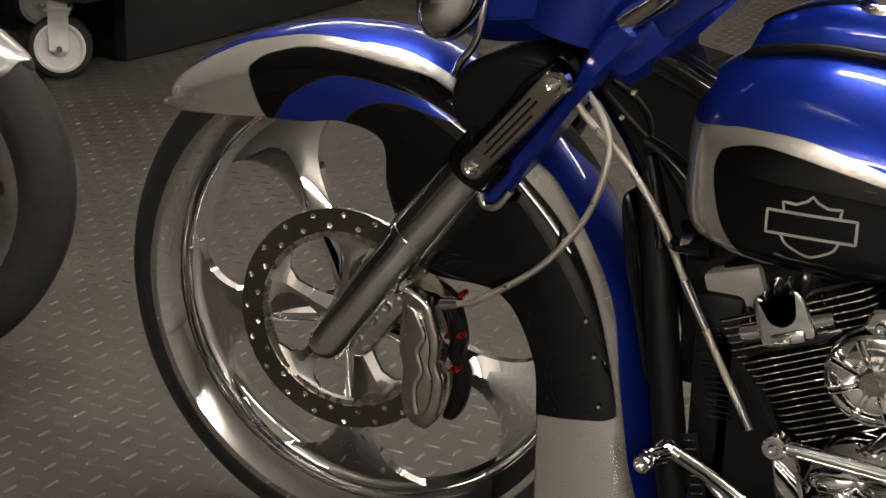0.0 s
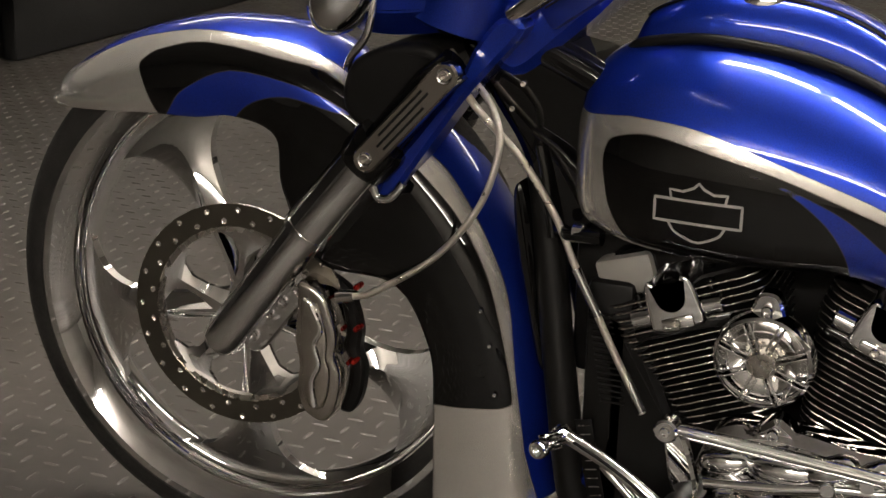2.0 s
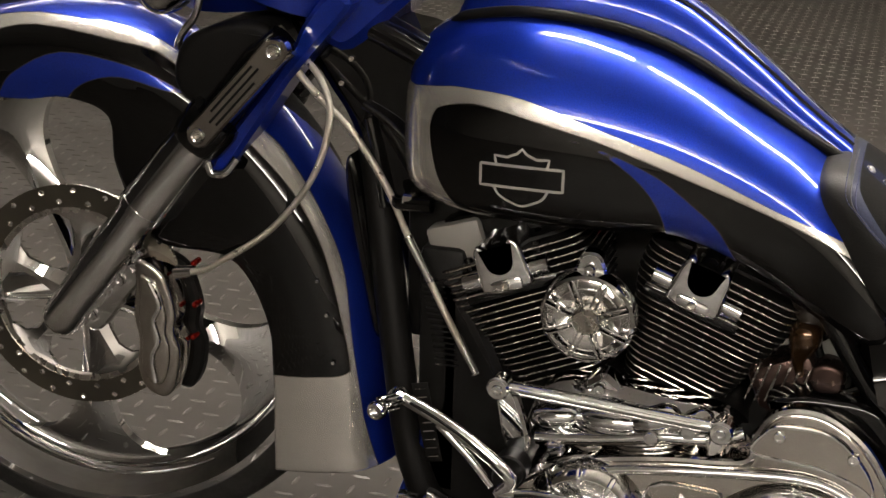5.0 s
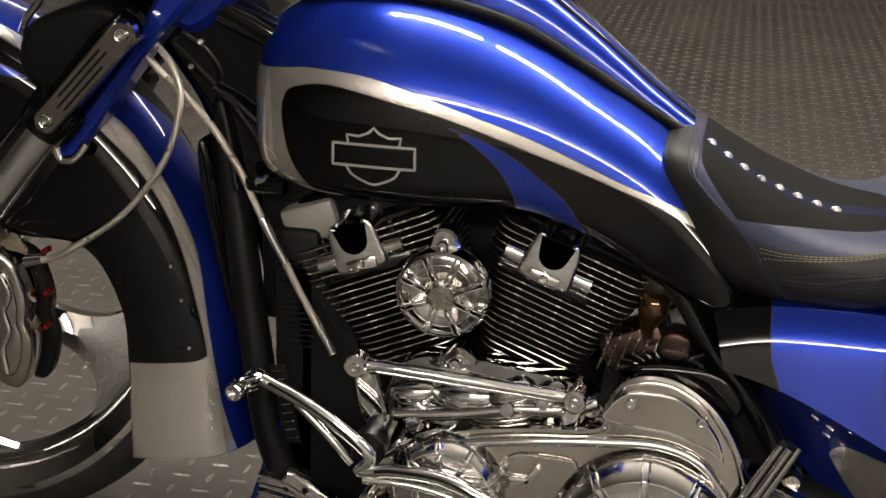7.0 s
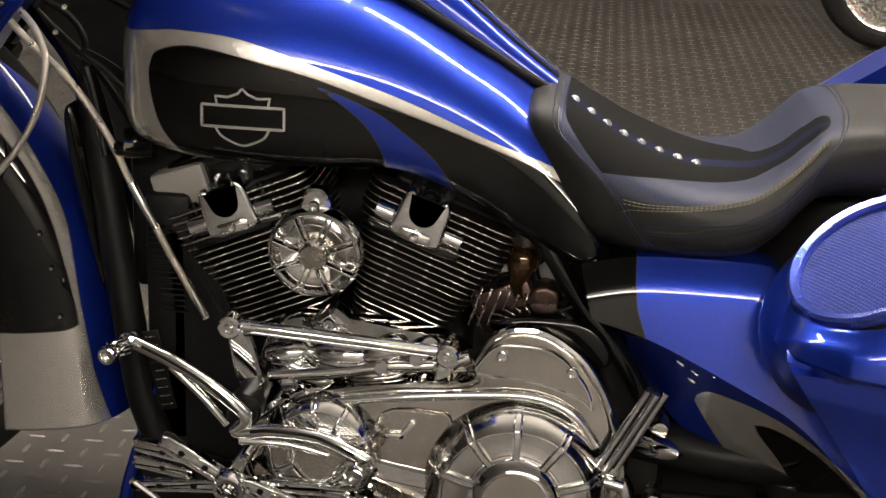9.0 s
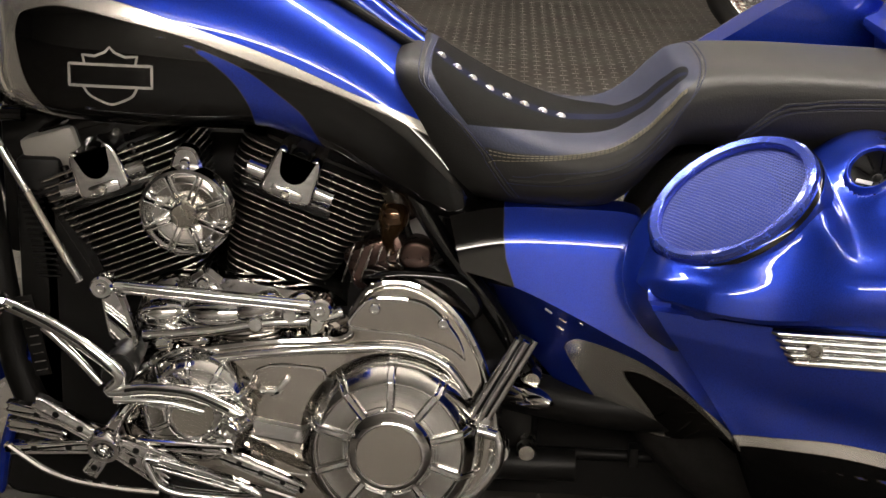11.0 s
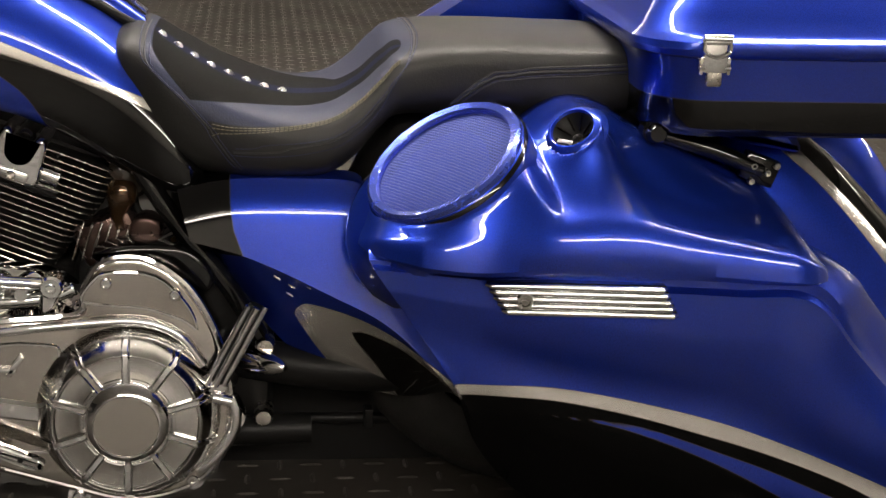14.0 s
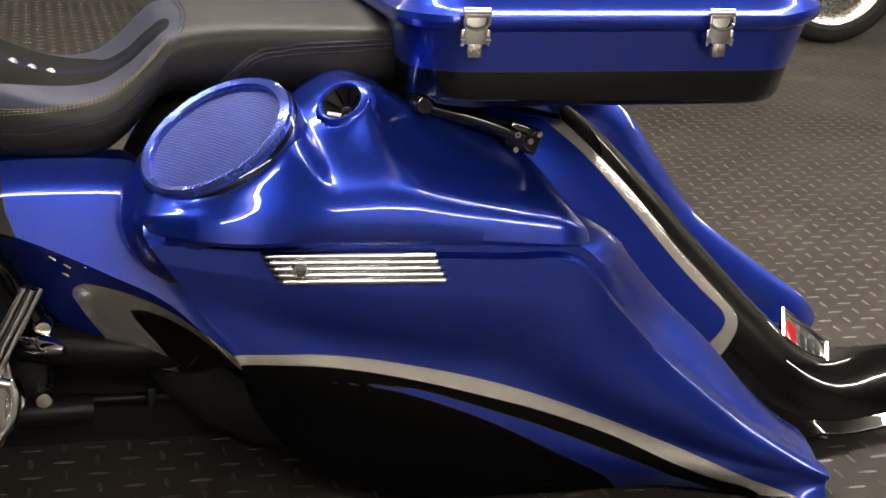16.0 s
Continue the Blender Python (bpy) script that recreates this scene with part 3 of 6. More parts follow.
# braided brake hose and the control cable
part("brake_hose", tube(spl([(0.455, -0.118, 0.436), (0.490, -0.124, 0.444), (0.518, -0.13, 0.460), (0.593, -0.133, 0.514), (0.649, -0.132, 0.587), (0.670, -0.128, 0.659), (0.657, -0.115, 0.700), (0.625, -0.095, 0.728), (0.585, -0.08, 0.760)], 10), 0.0044, 10), BRAID, bike, "braided steel brake hose")
part("hose_end", tube([(0.452, -0.116, 0.434), (0.478, -0.121, 0.441)], [0.010, 0.0075], 12), CHROME, bike)
part("control_cable", tube(spl([(0.585, -0.09, 0.748), (0.628, -0.1, 0.699), (0.689, -0.1, 0.641), (0.735, -0.1, 0.575), (0.762, -0.102, 0.520), (0.794, -0.104, 0.462), (0.818, -0.105, 0.417), (0.858, -0.105, 0.344)], 8), 0.0046, 10), BRAID, bike, "braided control cable")
for a, b in (((0.764, 0.515), (0.796, 0.460)), ((0.832, 0.392), (0.858, 0.346))):
    part("cable_sleeve", tube([(a[0], -0.102, a[1]), (a[0] * 0.5 + b[0] * 0.5, -0.104, a[1] * 0.5 + b[1] * 0.5), (b[0], -0.105, b[1])], [0.0062, 0.0058, 0.0055], 12), CHROME, bike)
part("cable_clamp", lathe([(0, 0.007), (0.010, 0.007), (0.0125, 0.004), (0.0125, -0.007), (0, -0.007)], 20, m=pose(0.766, -0.10, 0.560, 0, 0, 90)), CHROME, bike)
part("clamp_stud", tube([(0.735, -0.085, 0.558), (0.752, -0.103, 0.558), (0.796, -0.106, 0.560)], [0.008, 0.009, 0.0105], 16), BLACK_GLOSS, bike)

# steering head, nacelle and bars
part("neck_cover", plate(spl([(0.585, 0.770), (0.65, 0.775), (0.715, 0.770), (0.785, 0.745), (0.775, 0.66), (0.770, 0.57), (0.735, 0.53), (0.70, 0.56), (0.668, 0.64), (0.635, 0.69)], 5, True), 0.05, -0.055, 0.012), BLACK_GLOSS, bike, "glossy black steering head cover")
for q in ((0.668, 0.724), (0.655, 0.692)):
    bolt(bike, (q[0] + 0.004, -0.056, q[1]), 0.0042, 0.003, MACHINED)
part("neck_strap", tube(spl([(0.690, -0.06, 0.668), (0.72, -0.064, 0.652), (0.752, -0.07, 0.628)], 5), 0.006, 10), BLACK_GLOSS, bike)
part("neck_bar", tube(spl([(0.697, -0.058, 0.650), (0.708, -0.062, 0.610), (0.722, -0.07, 0.540)], 5), 0.007, 10), BLACK_GLOSS, bike)
part("triple_clamp", pillow(spl([(0.462, 0.735), (0.500, 0.760), (0.560, 0.772), (0.590, 0.755), (0.566, 0.722), (0.535, 0.690), (0.505, 0.662), (0.470, 0.664), (0.452, 0.690)], 4, True), 0.11, -0.112, 0.012), BLACK_SATIN, bike, "black triple clamp")
part("neck_tube", tube(spl([(0.675, -0.045, 0.776), (0.717, -0.050, 0.760), (0.788, -0.055, 0.728), (0.84, -0.05, 0.70)], 6), 0.021, 18), BLACK_GLOSS, bike, "glossy black frame neck tube")
part("upper_shroud", tube([(0.583, -0.045, 0.786), (0.585, -0.045, 0.794), (0.605, -0.045, 0.86), (0.64, -0.045, 0.96)], [0.060, 0.078, 0.082, 0.085], 32), BLUE_PAINT, bike, "blue shroud over the fork")
part("nacelle", joined(plate(spl([(0.455, 0.79), (0.50, 0.775), (0.585, 0.785), (0.62, 0.80), (0.655, 0.86), (0.62, 0.95), (0.50, 0.96), (0.44, 0.88)], 5, True), 0.12, -0.12, 0.03)), BLUE_PAINT, bike, "blue headlamp nacelle")
part("riser_panel", plate(spl([(0.60, 0.79), (0.66, 0.735), (0.72, 0.775), (0.80, 0.86), (0.79, 0.92), (0.70, 0.90), (0.63, 0.85)], 4, True), 0.06, -0.075, 0.012), BLUE_PAINT, bike, "blue panel behind the bars")
part("panel_box", block(-0.045, 0.045, -0.05, 0.03, -0.03, 0.03, 0.008, m=pose(0.735, -0.04, 0.845, 0, -35, 0)), BLUE_PAINT, bike)
part("panel_window", block(-0.018, 0.018, -0.003, 0.003, -0.012, 0.012, 0.002, m=pose(0.716, -0.092, 0.842, 0, -35, 0)), DARK_GLASS, bike)
part("handlebar", tube(spl([(0.672, -0.10, 0.815), (0.732, -0.13, 0.855), (0.80, -0.20, 0.90), (0.90, -0.30, 0.95)], 6), 0.0135, 16), CHROME, bike, "chrome handlebar")
part("bar_end_clamp", lathe([(0, 0.02), (0.02, 0.02), (0.024, 0.012), (0.024, -0.02), (0, -0.02)], 20, m=pose(0.815, -0.21, 0.908, 20, 0, 60)), CHROME, bike)
part("lamp_shell", lathe([(0.0, 0.045), (0.02, 0.043), (0.038, 0.032), (0.048, 0.012), (0.05, -0.015), (0.042, -0.045), (0.02, -0.07), (0, -0.075)], 36, m=pose(0.462, -0.120, 0.832, 0, 28, 24) @ Matrix.Diagonal((0.86, 1, 1.25, 1))), CHROME, bike, "chrome bullet lamp")
part("nacelle_trim", tube(spl([(0.505, -0.125, 0.83), (0.500, -0.128, 0.795), (0.490, -0.125, 0.772), (0.470, -0.118, 0.750), (0.455, -0.10, 0.73)], 6), 0.005, 10), CHROME, bike)

# Added above the view to shade the nacelle and darken the lamp's reflection.
part("fairing", joined(pillow(spl([(0.40, 1.00), (0.48, 0.955), (0.70, 0.955), (0.86, 0.99), (0.84, 1.18), (0.70, 1.26), (0.50, 1.20)], 5, True), 0.26, -0.26, 0.05, 5)), BLUE_PAINT, bike, "unseen blue fairing that shades the nacelle")
# frame: twin down tubes, cooler and rails
for s in (-1, 1):
    part("down_tube", tube(spl([(0.690, s * 0.03, 0.64), (0.715, s * 0.05, 0.50), (0.745, s * 0.075, 0.34), (0.775, s * 0.09, 0.20), (0.83, s * 0.095, 0.135), (1.0, s * 0.1, 0.115), (1.5, s * 0.1, 0.12)], 8), 0.021, 16), BLACK_SATIN, bike, "glossy black frame tube")
part("fairing_strip", plate(spl([(0.668, 0.585), (0.676, 0.60), (0.690, 0.55), (0.705, 0.45), (0.720, 0.37), (0.708, 0.37), (0.690, 0.45), (0.675, 0.52)], 4, True), -0.03, -0.07, 0.004), BLACK_GLOSS, bike)
part("chin_fairing", plate(spl([(0.800, 0.46), (0.806, 0.30), (0.775, 0.19), (0.752, 0.10), (0.742, 0.045), (0.80, 0.030), (0.96, 0.030), (0.96, 0.22), (0.90, 0.32), (0.85, 0.42)], 4, True), 0.09, -0.090, 0.008), BLACK_SATIN, bike, "black chin fairing below the cooler")
part("chin_edge", plate(spl([(0.789, 0.275), (0.773, 0.215), (0.752, 0.150), (0.735, 0.090), (0.729, 0.045), (0.742, 0.040), (0.752, 0.095), (0.769, 0.150), (0.786, 0.215), (0.794, 0.270)], 4, True), -0.05, -0.097, 0.004), BLUE_PAINT, bike, "blue painted edge of the chin fairing")
cooler = part("oil_cooler", block(0.775, 0.835, -0.09, 0.09, 0.16, 0.50, 0.01, m=pose(0, 0, 0)), BLACK_SATIN, bike, "black oil cooler")
for k in range(16):
    part("cooler_fin", block(0.770, 0.80, -0.094, 0.094, 0.345 + k * 0.0075, 0.3475 + k * 0.0075, 0, m=Matrix.Translation((0.004 * (8 - k) * 0.35 + 0.02, 0, 0))), BLACK_GLOSS, cooler)
part("data_plate", block(-0.011, 0.011, -0.001, 0.001, -0.055, 0.055, 0.0005, m=pose(0.793, -0.098, 0.265, 0, -12, 0)), BLACK_SATIN, cooler, "black data plate with unreadable print")
for k in range(9):
    part("print_bar", block(-0.007, 0.007, -0.0005, 0.0005, -0.0005, 0.0005, 0, m=pose(0.793 - (k - 4) * 0.0025, -0.0995, 0.265 + (k - 4) * 0.0115, 0, -12, 0)), STEEL, cooler)

# ---- tank, console and seat ----
def table_at(rows, n):
    return spl(rows, n)


def super_ring(w, zb, zc, zt, up=2.2, down=2.5, m=48):
    """A closed section in (y, z): widest at zc, rounder or squarer by the two powers."""
    out = []
    for a in np.linspace(0, 2 * math.pi, m, endpoint=False):
        c, s = math.cos(a), math.sin(a)
        p = up if s > 0 else down
        y = math.copysign(abs(c) ** (2 / p), c) * w
        z = zc + (math.copysign(abs(s) ** (2 / p), s)) * ((zt - zc) if s > 0 else (zc - zb))
        out.append((y, z))
    return out


TANK = [(0.742, 0.030, 0.606, 0.660, 0.705), (0.752, 0.082, 0.584, 0.655, 0.742), (0.778, 0.120, 0.566, 0.648, 0.772), (0.84, 0.148, 0.553, 0.640, 0.797), (0.93, 0.157, 0.548, 0.635, 0.803),
        (1.02, 0.154, 0.549, 0.630, 0.785), (1.10, 0.145, 0.550, 0.620, 0.752), (1.18, 0.138, 0.520, 0.598, 0.706), (1.25, 0.138, 0.476, 0.560, 0.662), (1.31, 0.147, 0.450, 0.512, 0.605), (1.345, 0.144, 0.446, 0.484, 0.535), (1.360, 0.122, 0.456, 0.476, 0.496)]
rows = table_at(TANK, 24)
bm = bmesh.new()
skin(bm, [[(x, y, z) for y, z in super_ring(w, zb, zc, zt, down=4.5, m=168)] for x, w, zb, zc, zt in rows])
tank = part("fuel_tank", bm, TANK_PAINT, bike, "stretched blue fuel tank with silver stripe and black panel")
field(tank, "silver_field", [(0.70, 0.695), (0.772, 0.708), (0.806, 0.713), (0.840, 0.716), (0.914, 0.710), (1.010, 0.682), (1.109, 0.648), (1.209, 0.605), (1.290, 0.575), (1.40, 0.52), (1.30, 0.5), (1.0, 0.53), (0.86, 0.50), (0.70, 0.50)], n=5)
field(tank, "black_field", [(0.812, 0.691), (0.843, 0.699), (0.873, 0.698), (0.930, 0.687), (1.011, 0.668), (1.110, 0.633), (1.196, 0.602), (1.282, 0.567), (1.40, 0.50), (1.36, 0.42), (1.0, 0.50), (0.868, 0.545), (0.838, 0.568), (0.811, 0.607), (0.799, 0.655), (0.802, 0.680)], n=5)
field(tank, "blue_field", [(0.960, 0.672), (1.000, 0.663), (1.034, 0.652), (1.078, 0.632), (1.114, 0.606), (1.150, 0.574), (1.172, 0.53), (1.172, 0.50), (1.084, 0.50), (1.088, 0.568), (1.074, 0.604), (1.051, 0.630), (1.015, 0.655), (0.985, 0.667)], n=4)


def tank_y(x, z):
    """The tank's near face at (x, z)."""
    t = np.array(TANK)
    w, zb, zc, zt = (np.interp(x, rows[:, 0], rows[:, k]) for k in (1, 2, 3, 4))
    p, h = (2.2, zt - zc) if z > zc else (4.5, zc - zb)
    return -w * max(0.0, 1 - min(1.0, abs(z - zc) / h) ** p) ** (1 / p)


def ribbon(pts, width, lift, material, parent, name, closed=True):
    """A flat painted line on the tank's face."""
    p = np.array(pts, float)
    if closed:
        p = np.vstack([p, p[:1], p[1:2]])
    t = np.gradient(p, axis=0)
    t /= np.linalg.norm(t, axis=1)[:, None] + 1e-9
    n = np.stack([-t[:, 1], t[:, 0]], 1)
    bm = bmesh.new()
    prev = None
    last = len(p) - 1 if closed else len(p)
    for q, m in list(zip(p, n))[:last]:
        pair = [bm.verts.new((q[0] + s * m[0] * width / 2, tank_y(q[0] + s * m[0] * width / 2, q[1] + s * m[1] * width / 2) - lift, q[1] + s * m[1] * width / 2)) for s in (-1, 1)]
        if prev:
            bm.faces.new((prev[0], pair[0], pair[1], prev[1]))
        prev = pair
    return part(name, bm, material, parent)


def dense(pts, closed=True, step=0.004):
    p = np.array(pts, float)
    out = []
    for a, b in zip(p, np.roll(p, -1, 0) if closed else p[1:]):
        k = max(1, int(np.linalg.norm(b - a) / step))
        out += [a + (b - a) * i / k for i in range(k)]
    return out if closed else out + [p[-1]]


LX, LZ = 0.9195, 0.6205


def badge(u, v):
    return (LX + u, LZ + v)


ribbon(dense([badge(-0.050, 0.013), badge(0.050, 0.013), badge(0.050, -0.013), badge(-0.050, -0.013)]), 0.0034, 0.0019, LOGO_SILVER, tank, "badge_bar")
crest = [badge(-0.031, 0.014), badge(-0.033, 0.024), badge(-0.018, 0.023), badge(-0.006, 0.028), badge(0.0, 0.034), badge(0.006, 0.028), badge(0.018, 0.023), badge(0.033, 0.024), badge(0.031, 0.014)]
ribbon(dense(crest, False), 0.0030, 0.0019, LOGO_SILVER, tank, "badge_crest", False)
ribbon(dense(list(spl([badge(-0.033, -0.014), badge(-0.026, -0.024), badge(-0.012, -0.0315), badge(0.0, -0.035), badge(0.012, -0.0315), badge(0.026, -0.024), badge(0.032, -0.014)], 4)), False), 0.0030, 0.0019, LOGO_SILVER, tank, "badge_shield", False)

# raised console along the tank's top, with its rubber edge
CON = [(0.800, 0.030, 0.772, 0.790), (0.825, 0.050, 0.785, 0.826), (0.90, 0.060, 0.795, 0.852), (1.00, 0.058, 0.785, 0.848), (1.08, 0.052, 0.760, 0.820), (1.16, 0.046, 0.715, 0.764), (1.23, 0.040, 0.672, 0.706), (1.285, 0.034, 0.640, 0.664)]
crow = table_at(CON, 8)
bm = bmesh.new()
rings = []
for x, w, zb, zt in crow:
    q = []
    for a in np.linspace(0, math.pi, 21):
        c, s = math.cos(a), math.sin(a)
        q.append((x, w * math.copysign(abs(c) ** 0.75, c), zb + (zt - zb) * s ** 0.8))
    q += [(x, -w * 0.9, zb - 0.05), (x, w * 0.9, zb - 0.05)]
    rings.append(q)
skin(bm, rings)
console = part("tank_console", bm, BLUE_PAINT, bike, "blue raised tank console")
for s in (-1, 1):
    part("console_gasket", tube([(x, s * (w + 0.005), zb + 0.004) for x, w, zb, zt in crow], 0.0068, 10), BLACK_SATIN, console, "black rubber edge")
    part("console_groove", tube([(x, s * w * 0.55, zb + (zt - zb) * 0.93) for x, w, zb, zt in crow[6:]], 0.0022, 6), BLACK_GLOSS, console)
cap = part("filler_cap", lathe([(0, 0.016), (0.03, 0.015), (0.036, 0.010), (0.038, 0.004), (0.044, 0.002), (0.046, -0.004), (0.046, -0.02), (0, -0.02)], 40, m=pose(0.945, 0, 0.846, -90, 0, 0)), CHROME, console, "chrome filler cap")
part("cap_insert", lathe([(0, 0.0), (0.022, 0.0), (0.024, -0.003)], 32, m=pose(0.945, 0, 0.8635, -90, 0, 0)), DARK_GLASS, cap)

SEATROWS = [(1.246, 0.050, 0.590, 0.615, 0.632), (1.256, 0.108, 0.570, 0.612, 0.652), (1.285, 0.130, 0.515, 0.592, 0.656), (1.33, 0.152, 0.480, 0.558, 0.630), (1.39, 0.164, 0.468, 0.532, 0.598), (1.46, 0.170, 0.468, 0.520, 0.574), (1.515, 0.171, 0.474, 0.524, 0.576),
            (1.552, 0.166, 0.500, 0.544, 0.600), (1.582, 0.157, 0.534, 0.574, 0.632), (1.612, 0.149, 0.548, 0.600, 0.650), (1.70, 0.143, 0.545, 0.610, 0.655), (1.80, 0.141, 0.545, 0.612, 0.654), (1.90, 0.137, 0.550, 0.612, 0.650), (1.940, 0.118, 0.582, 0.606, 0.634), (1.952, 0.06, 0.598, 0.609, 0.620)]
srow = table_at(SEATROWS, 8)


def seat_power(x):
    """How square the seat's upper edge is: soft for the rider, firmer at the passenger's pad."""
    return 3.0 + 0.9 * float(np.clip((x - 1.60) / 0.06, 0, 1))


def seat_at(x, a, lift=0.0):
    """A place on the seat: x along it, a the angle round it (1.57 on top, 3.14 at the near side)."""
    w, zb, zc, zt = (float(np.interp(x, srow[:, 0], srow[:, k])) for k in (1, 2, 3, 4))
    c, s = math.cos(a), math.sin(a)
    p = seat_power(x) if s > 0 else 3.2
    y = math.copysign(abs(c) ** (2 / p), c) * (w + lift)
    z = zc + math.copysign(abs(s) ** (2 / p), s) * ((zt - zc if s > 0 else zc - zb) + lift)
    return (x, y, z)


ROUND = 0.11                                # metres of cover to one radian round the seat
bm = bmesh.new()
skin(bm, [[(x, y, z) for y, z in super_ring(w, zb, zc, zt, seat_power(x), 3.2, 176)] for x, w, zb, zc, zt in table_at(SEATROWS, 14)])
seat = part("seat", bm, SEAT, bike, "black leather two-up seat with blue panels, studs and tan stitching")
turn = np.tile(np.linspace(0, 2 * math.pi, 176, endpoint=False), len(seat.data.vertices) // 176)
chart = np.stack([np.array([v.co.x for v in seat.data.vertices]), turn * ROUND], 1)


def seat_field(name, poly, n=5):
    field(seat, name, [(x, a * ROUND) for x, a in poly], n=n, chart=chart)


NOSE = [(1.292, 1.57), (1.290, 2.17), (1.291, 2.74), (1.307, 2.86), (1.335, 2.94), (1.360, 3.08), (1.385, 3.23), (1.408, 3.60)]
TAN_EDGE = [(1.372, 3.04), (1.400, 2.98), (1.435, 2.86), (1.470, 2.72), (1.505, 2.62), (1.545, 2.60), (1.580, 2.66), (1.607, 2.60)]
seat_field("blue_panel", [(1.290, 1.4), (1.289, 2.17), (1.289, 2.72), (1.305, 2.88), (1.335, 2.96), (1.360, 3.07)] + TAN_EDGE + [(1.618, 2.30), (1.622, 1.57), (1.615, 0.70), (1.56, 0.58), (1.50, 0.56), (1.43, 0.60), (1.37, 0.62), (1.31, 0.68), (1.292, 0.9)], 3)
seat_field("suede_panel", [(1.299, 1.50), (1.298, 2.16), (1.304, 2.52), (1.3435, 2.88), (1.347, 2.88), (1.375, 2.70), (1.420, 2.42), (1.469, 2.20), (1.534, 2.16), (1.574, 2.32), (1.602, 2.34), (1.606, 2.0), (1.585, 1.90), (1.55, 1.74), (1.50, 1.44), (1.45, 1.20), (1.39, 1.02), (1.33, 0.98), (1.303, 1.1)], 4)
seat_field("stud_strip", [(1.302, 1.66), (1.33, 1.70), (1.368, 1.745), (1.435, 1.69), (1.50, 1.66), (1.55, 1.90), (1.60, 2.14), (1.602, 2.24), (1.55, 2.06), (1.50, 1.80), (1.435, 1.86), (1.368, 1.925), (1.33, 1.90), (1.302, 1.86)], 4)
# studs: domed, with a flat collar
for x, a in ((1.308, 1.79), (1.328, 1.812), (1.348, 1.838), (1.369, 1.842), (1.391, 1.814), (1.413, 1.80), (1.436, 1.785), (1.459, 1.773)):
    o = Vector(seat_at(x, a))
    n = (Vector(seat_at(x + 0.004, a)) - Vector(seat_at(x - 0.004, a))).cross(Vector(seat_at(x, a + 0.02)) - Vector(seat_at(x, a - 0.02))).normalized()
    n = n if n.z > 0 else -n
    part("stud", lathe([(0, 0.0042), (0.0030, 0.0036), (0.0040, 0.0022), (0.0056, 0.0018), (0.0062, 0.0), (0.0062, -0.002)], 16), STUD, seat, at=Matrix.Translation(o) @ n.to_track_quat("-Y", "Z").to_matrix().to_4x4())


def stitches(edge, material, name, step=0.0056, length=0.0042, r=0.00062):
    """Short threads along a line on the seat."""
    p = spl(edge, 12)
    q = np.array([seat_at(x, a, 0.0005) for x, a in p])
    seg = np.r_[0, np.cumsum(np.linalg.norm(np.diff(q, axis=0), axis=1))]
    bm = bmesh.new()
    for s in np.arange(0, seg[-1] - length, step):
        tube([[np.interp(s + e, seg, q[:, k]) for k in range(3)] for e in (0, length)], r, 5, bm)
    return part(name, bm, material, seat)


def seam(edge, name="seam", r=0.0011, material=None):
    """A welted seam: a fine dark roll between two panels."""
    return part(name, tube([seat_at(x, a, -r * 0.3) for x, a in spl(edge, 10)], r, 6), material or LEATHER, seat)


def shifted(edge, d):
    return [(x, a + d) for x, a in edge]


for d in (0.035, 0.072, 0.109):
    stitches(shifted(TAN_EDGE, d), THREAD, "stitching")
    stitches([(1.36, 0.60 - d), (1.43, 0.57 - d), (1.50, 0.53 - d), (1.56, 0.55 - d), (1.60, 0.62 - d)], THREAD, "stitching")
seam(NOSE, "nose_seam")
for d in (-0.012, 0.012):
    stitches([(x + d * 0.5, a) for x, a in NOSE], BLUE_THREAD, "blue_stitching")
LOW_SEAM = [(1.398, 3.24), (1.457, 3.15), (1.502, 3.10), (1.552, 3.10), (1.588, 3.08), (1.608, 2.92), (1.618, 2.6), (1.624, 2.2), (1.628, 1.57), (1.624, 0.9)]
seam(LOW_SEAM, "lower_seam", 0.0014)
for d in (-0.05, 0.055):
    stitches([(x - d * 0.06, a + d * (a > 2.4)) for x, a in LOW_SEAM], BLUE_THREAD, "blue_stitching")


def seat_angle(x, z):
    """The angle at which the near side of the seat reaches a height."""
    return min(np.linspace(2.0, 4.3, 400), key=lambda a: abs(seat_at(x, a)[2] - z))


REAR_SEAM = [(x, seat_angle(x, z)) for x, z in ((1.668, 0.568), (1.681, 0.580), (1.70, 0.596), (1.72, 0.607), (1.75, 0.613), (1.784, 0.616), (1.853, 0.619), (1.905, 0.621))]
seam(REAR_SEAM, "rear_seam", 0.0022)
for dz in (-0.006, 0.006):
    seam([(x, seat_angle(x, seat_at(x, a)[2] + dz)) for x, a in REAR_SEAM], "seam_roll", 0.0014)
    stitches([(x, seat_angle(x, seat_at(x, a)[2] + dz * 0.6)) for x, a in REAR_SEAM], BLUE_THREAD, "blue_stitching")

# ---- engine ----
def rounded(hx, hy, r, n=5):
    out = []
    for cx, cy, a0 in ((hx - r, hy - r, 0), (-hx + r, hy - r, 90), (-hx + r, -hy + r, 180), (hx - r, -hy + r, 270)):
        for k in range(n):
            a = radians(a0 + 90 * k / (n - 1))
            out.append((cx + r * math.cos(a), cy + r * math.sin(a)))
    return out


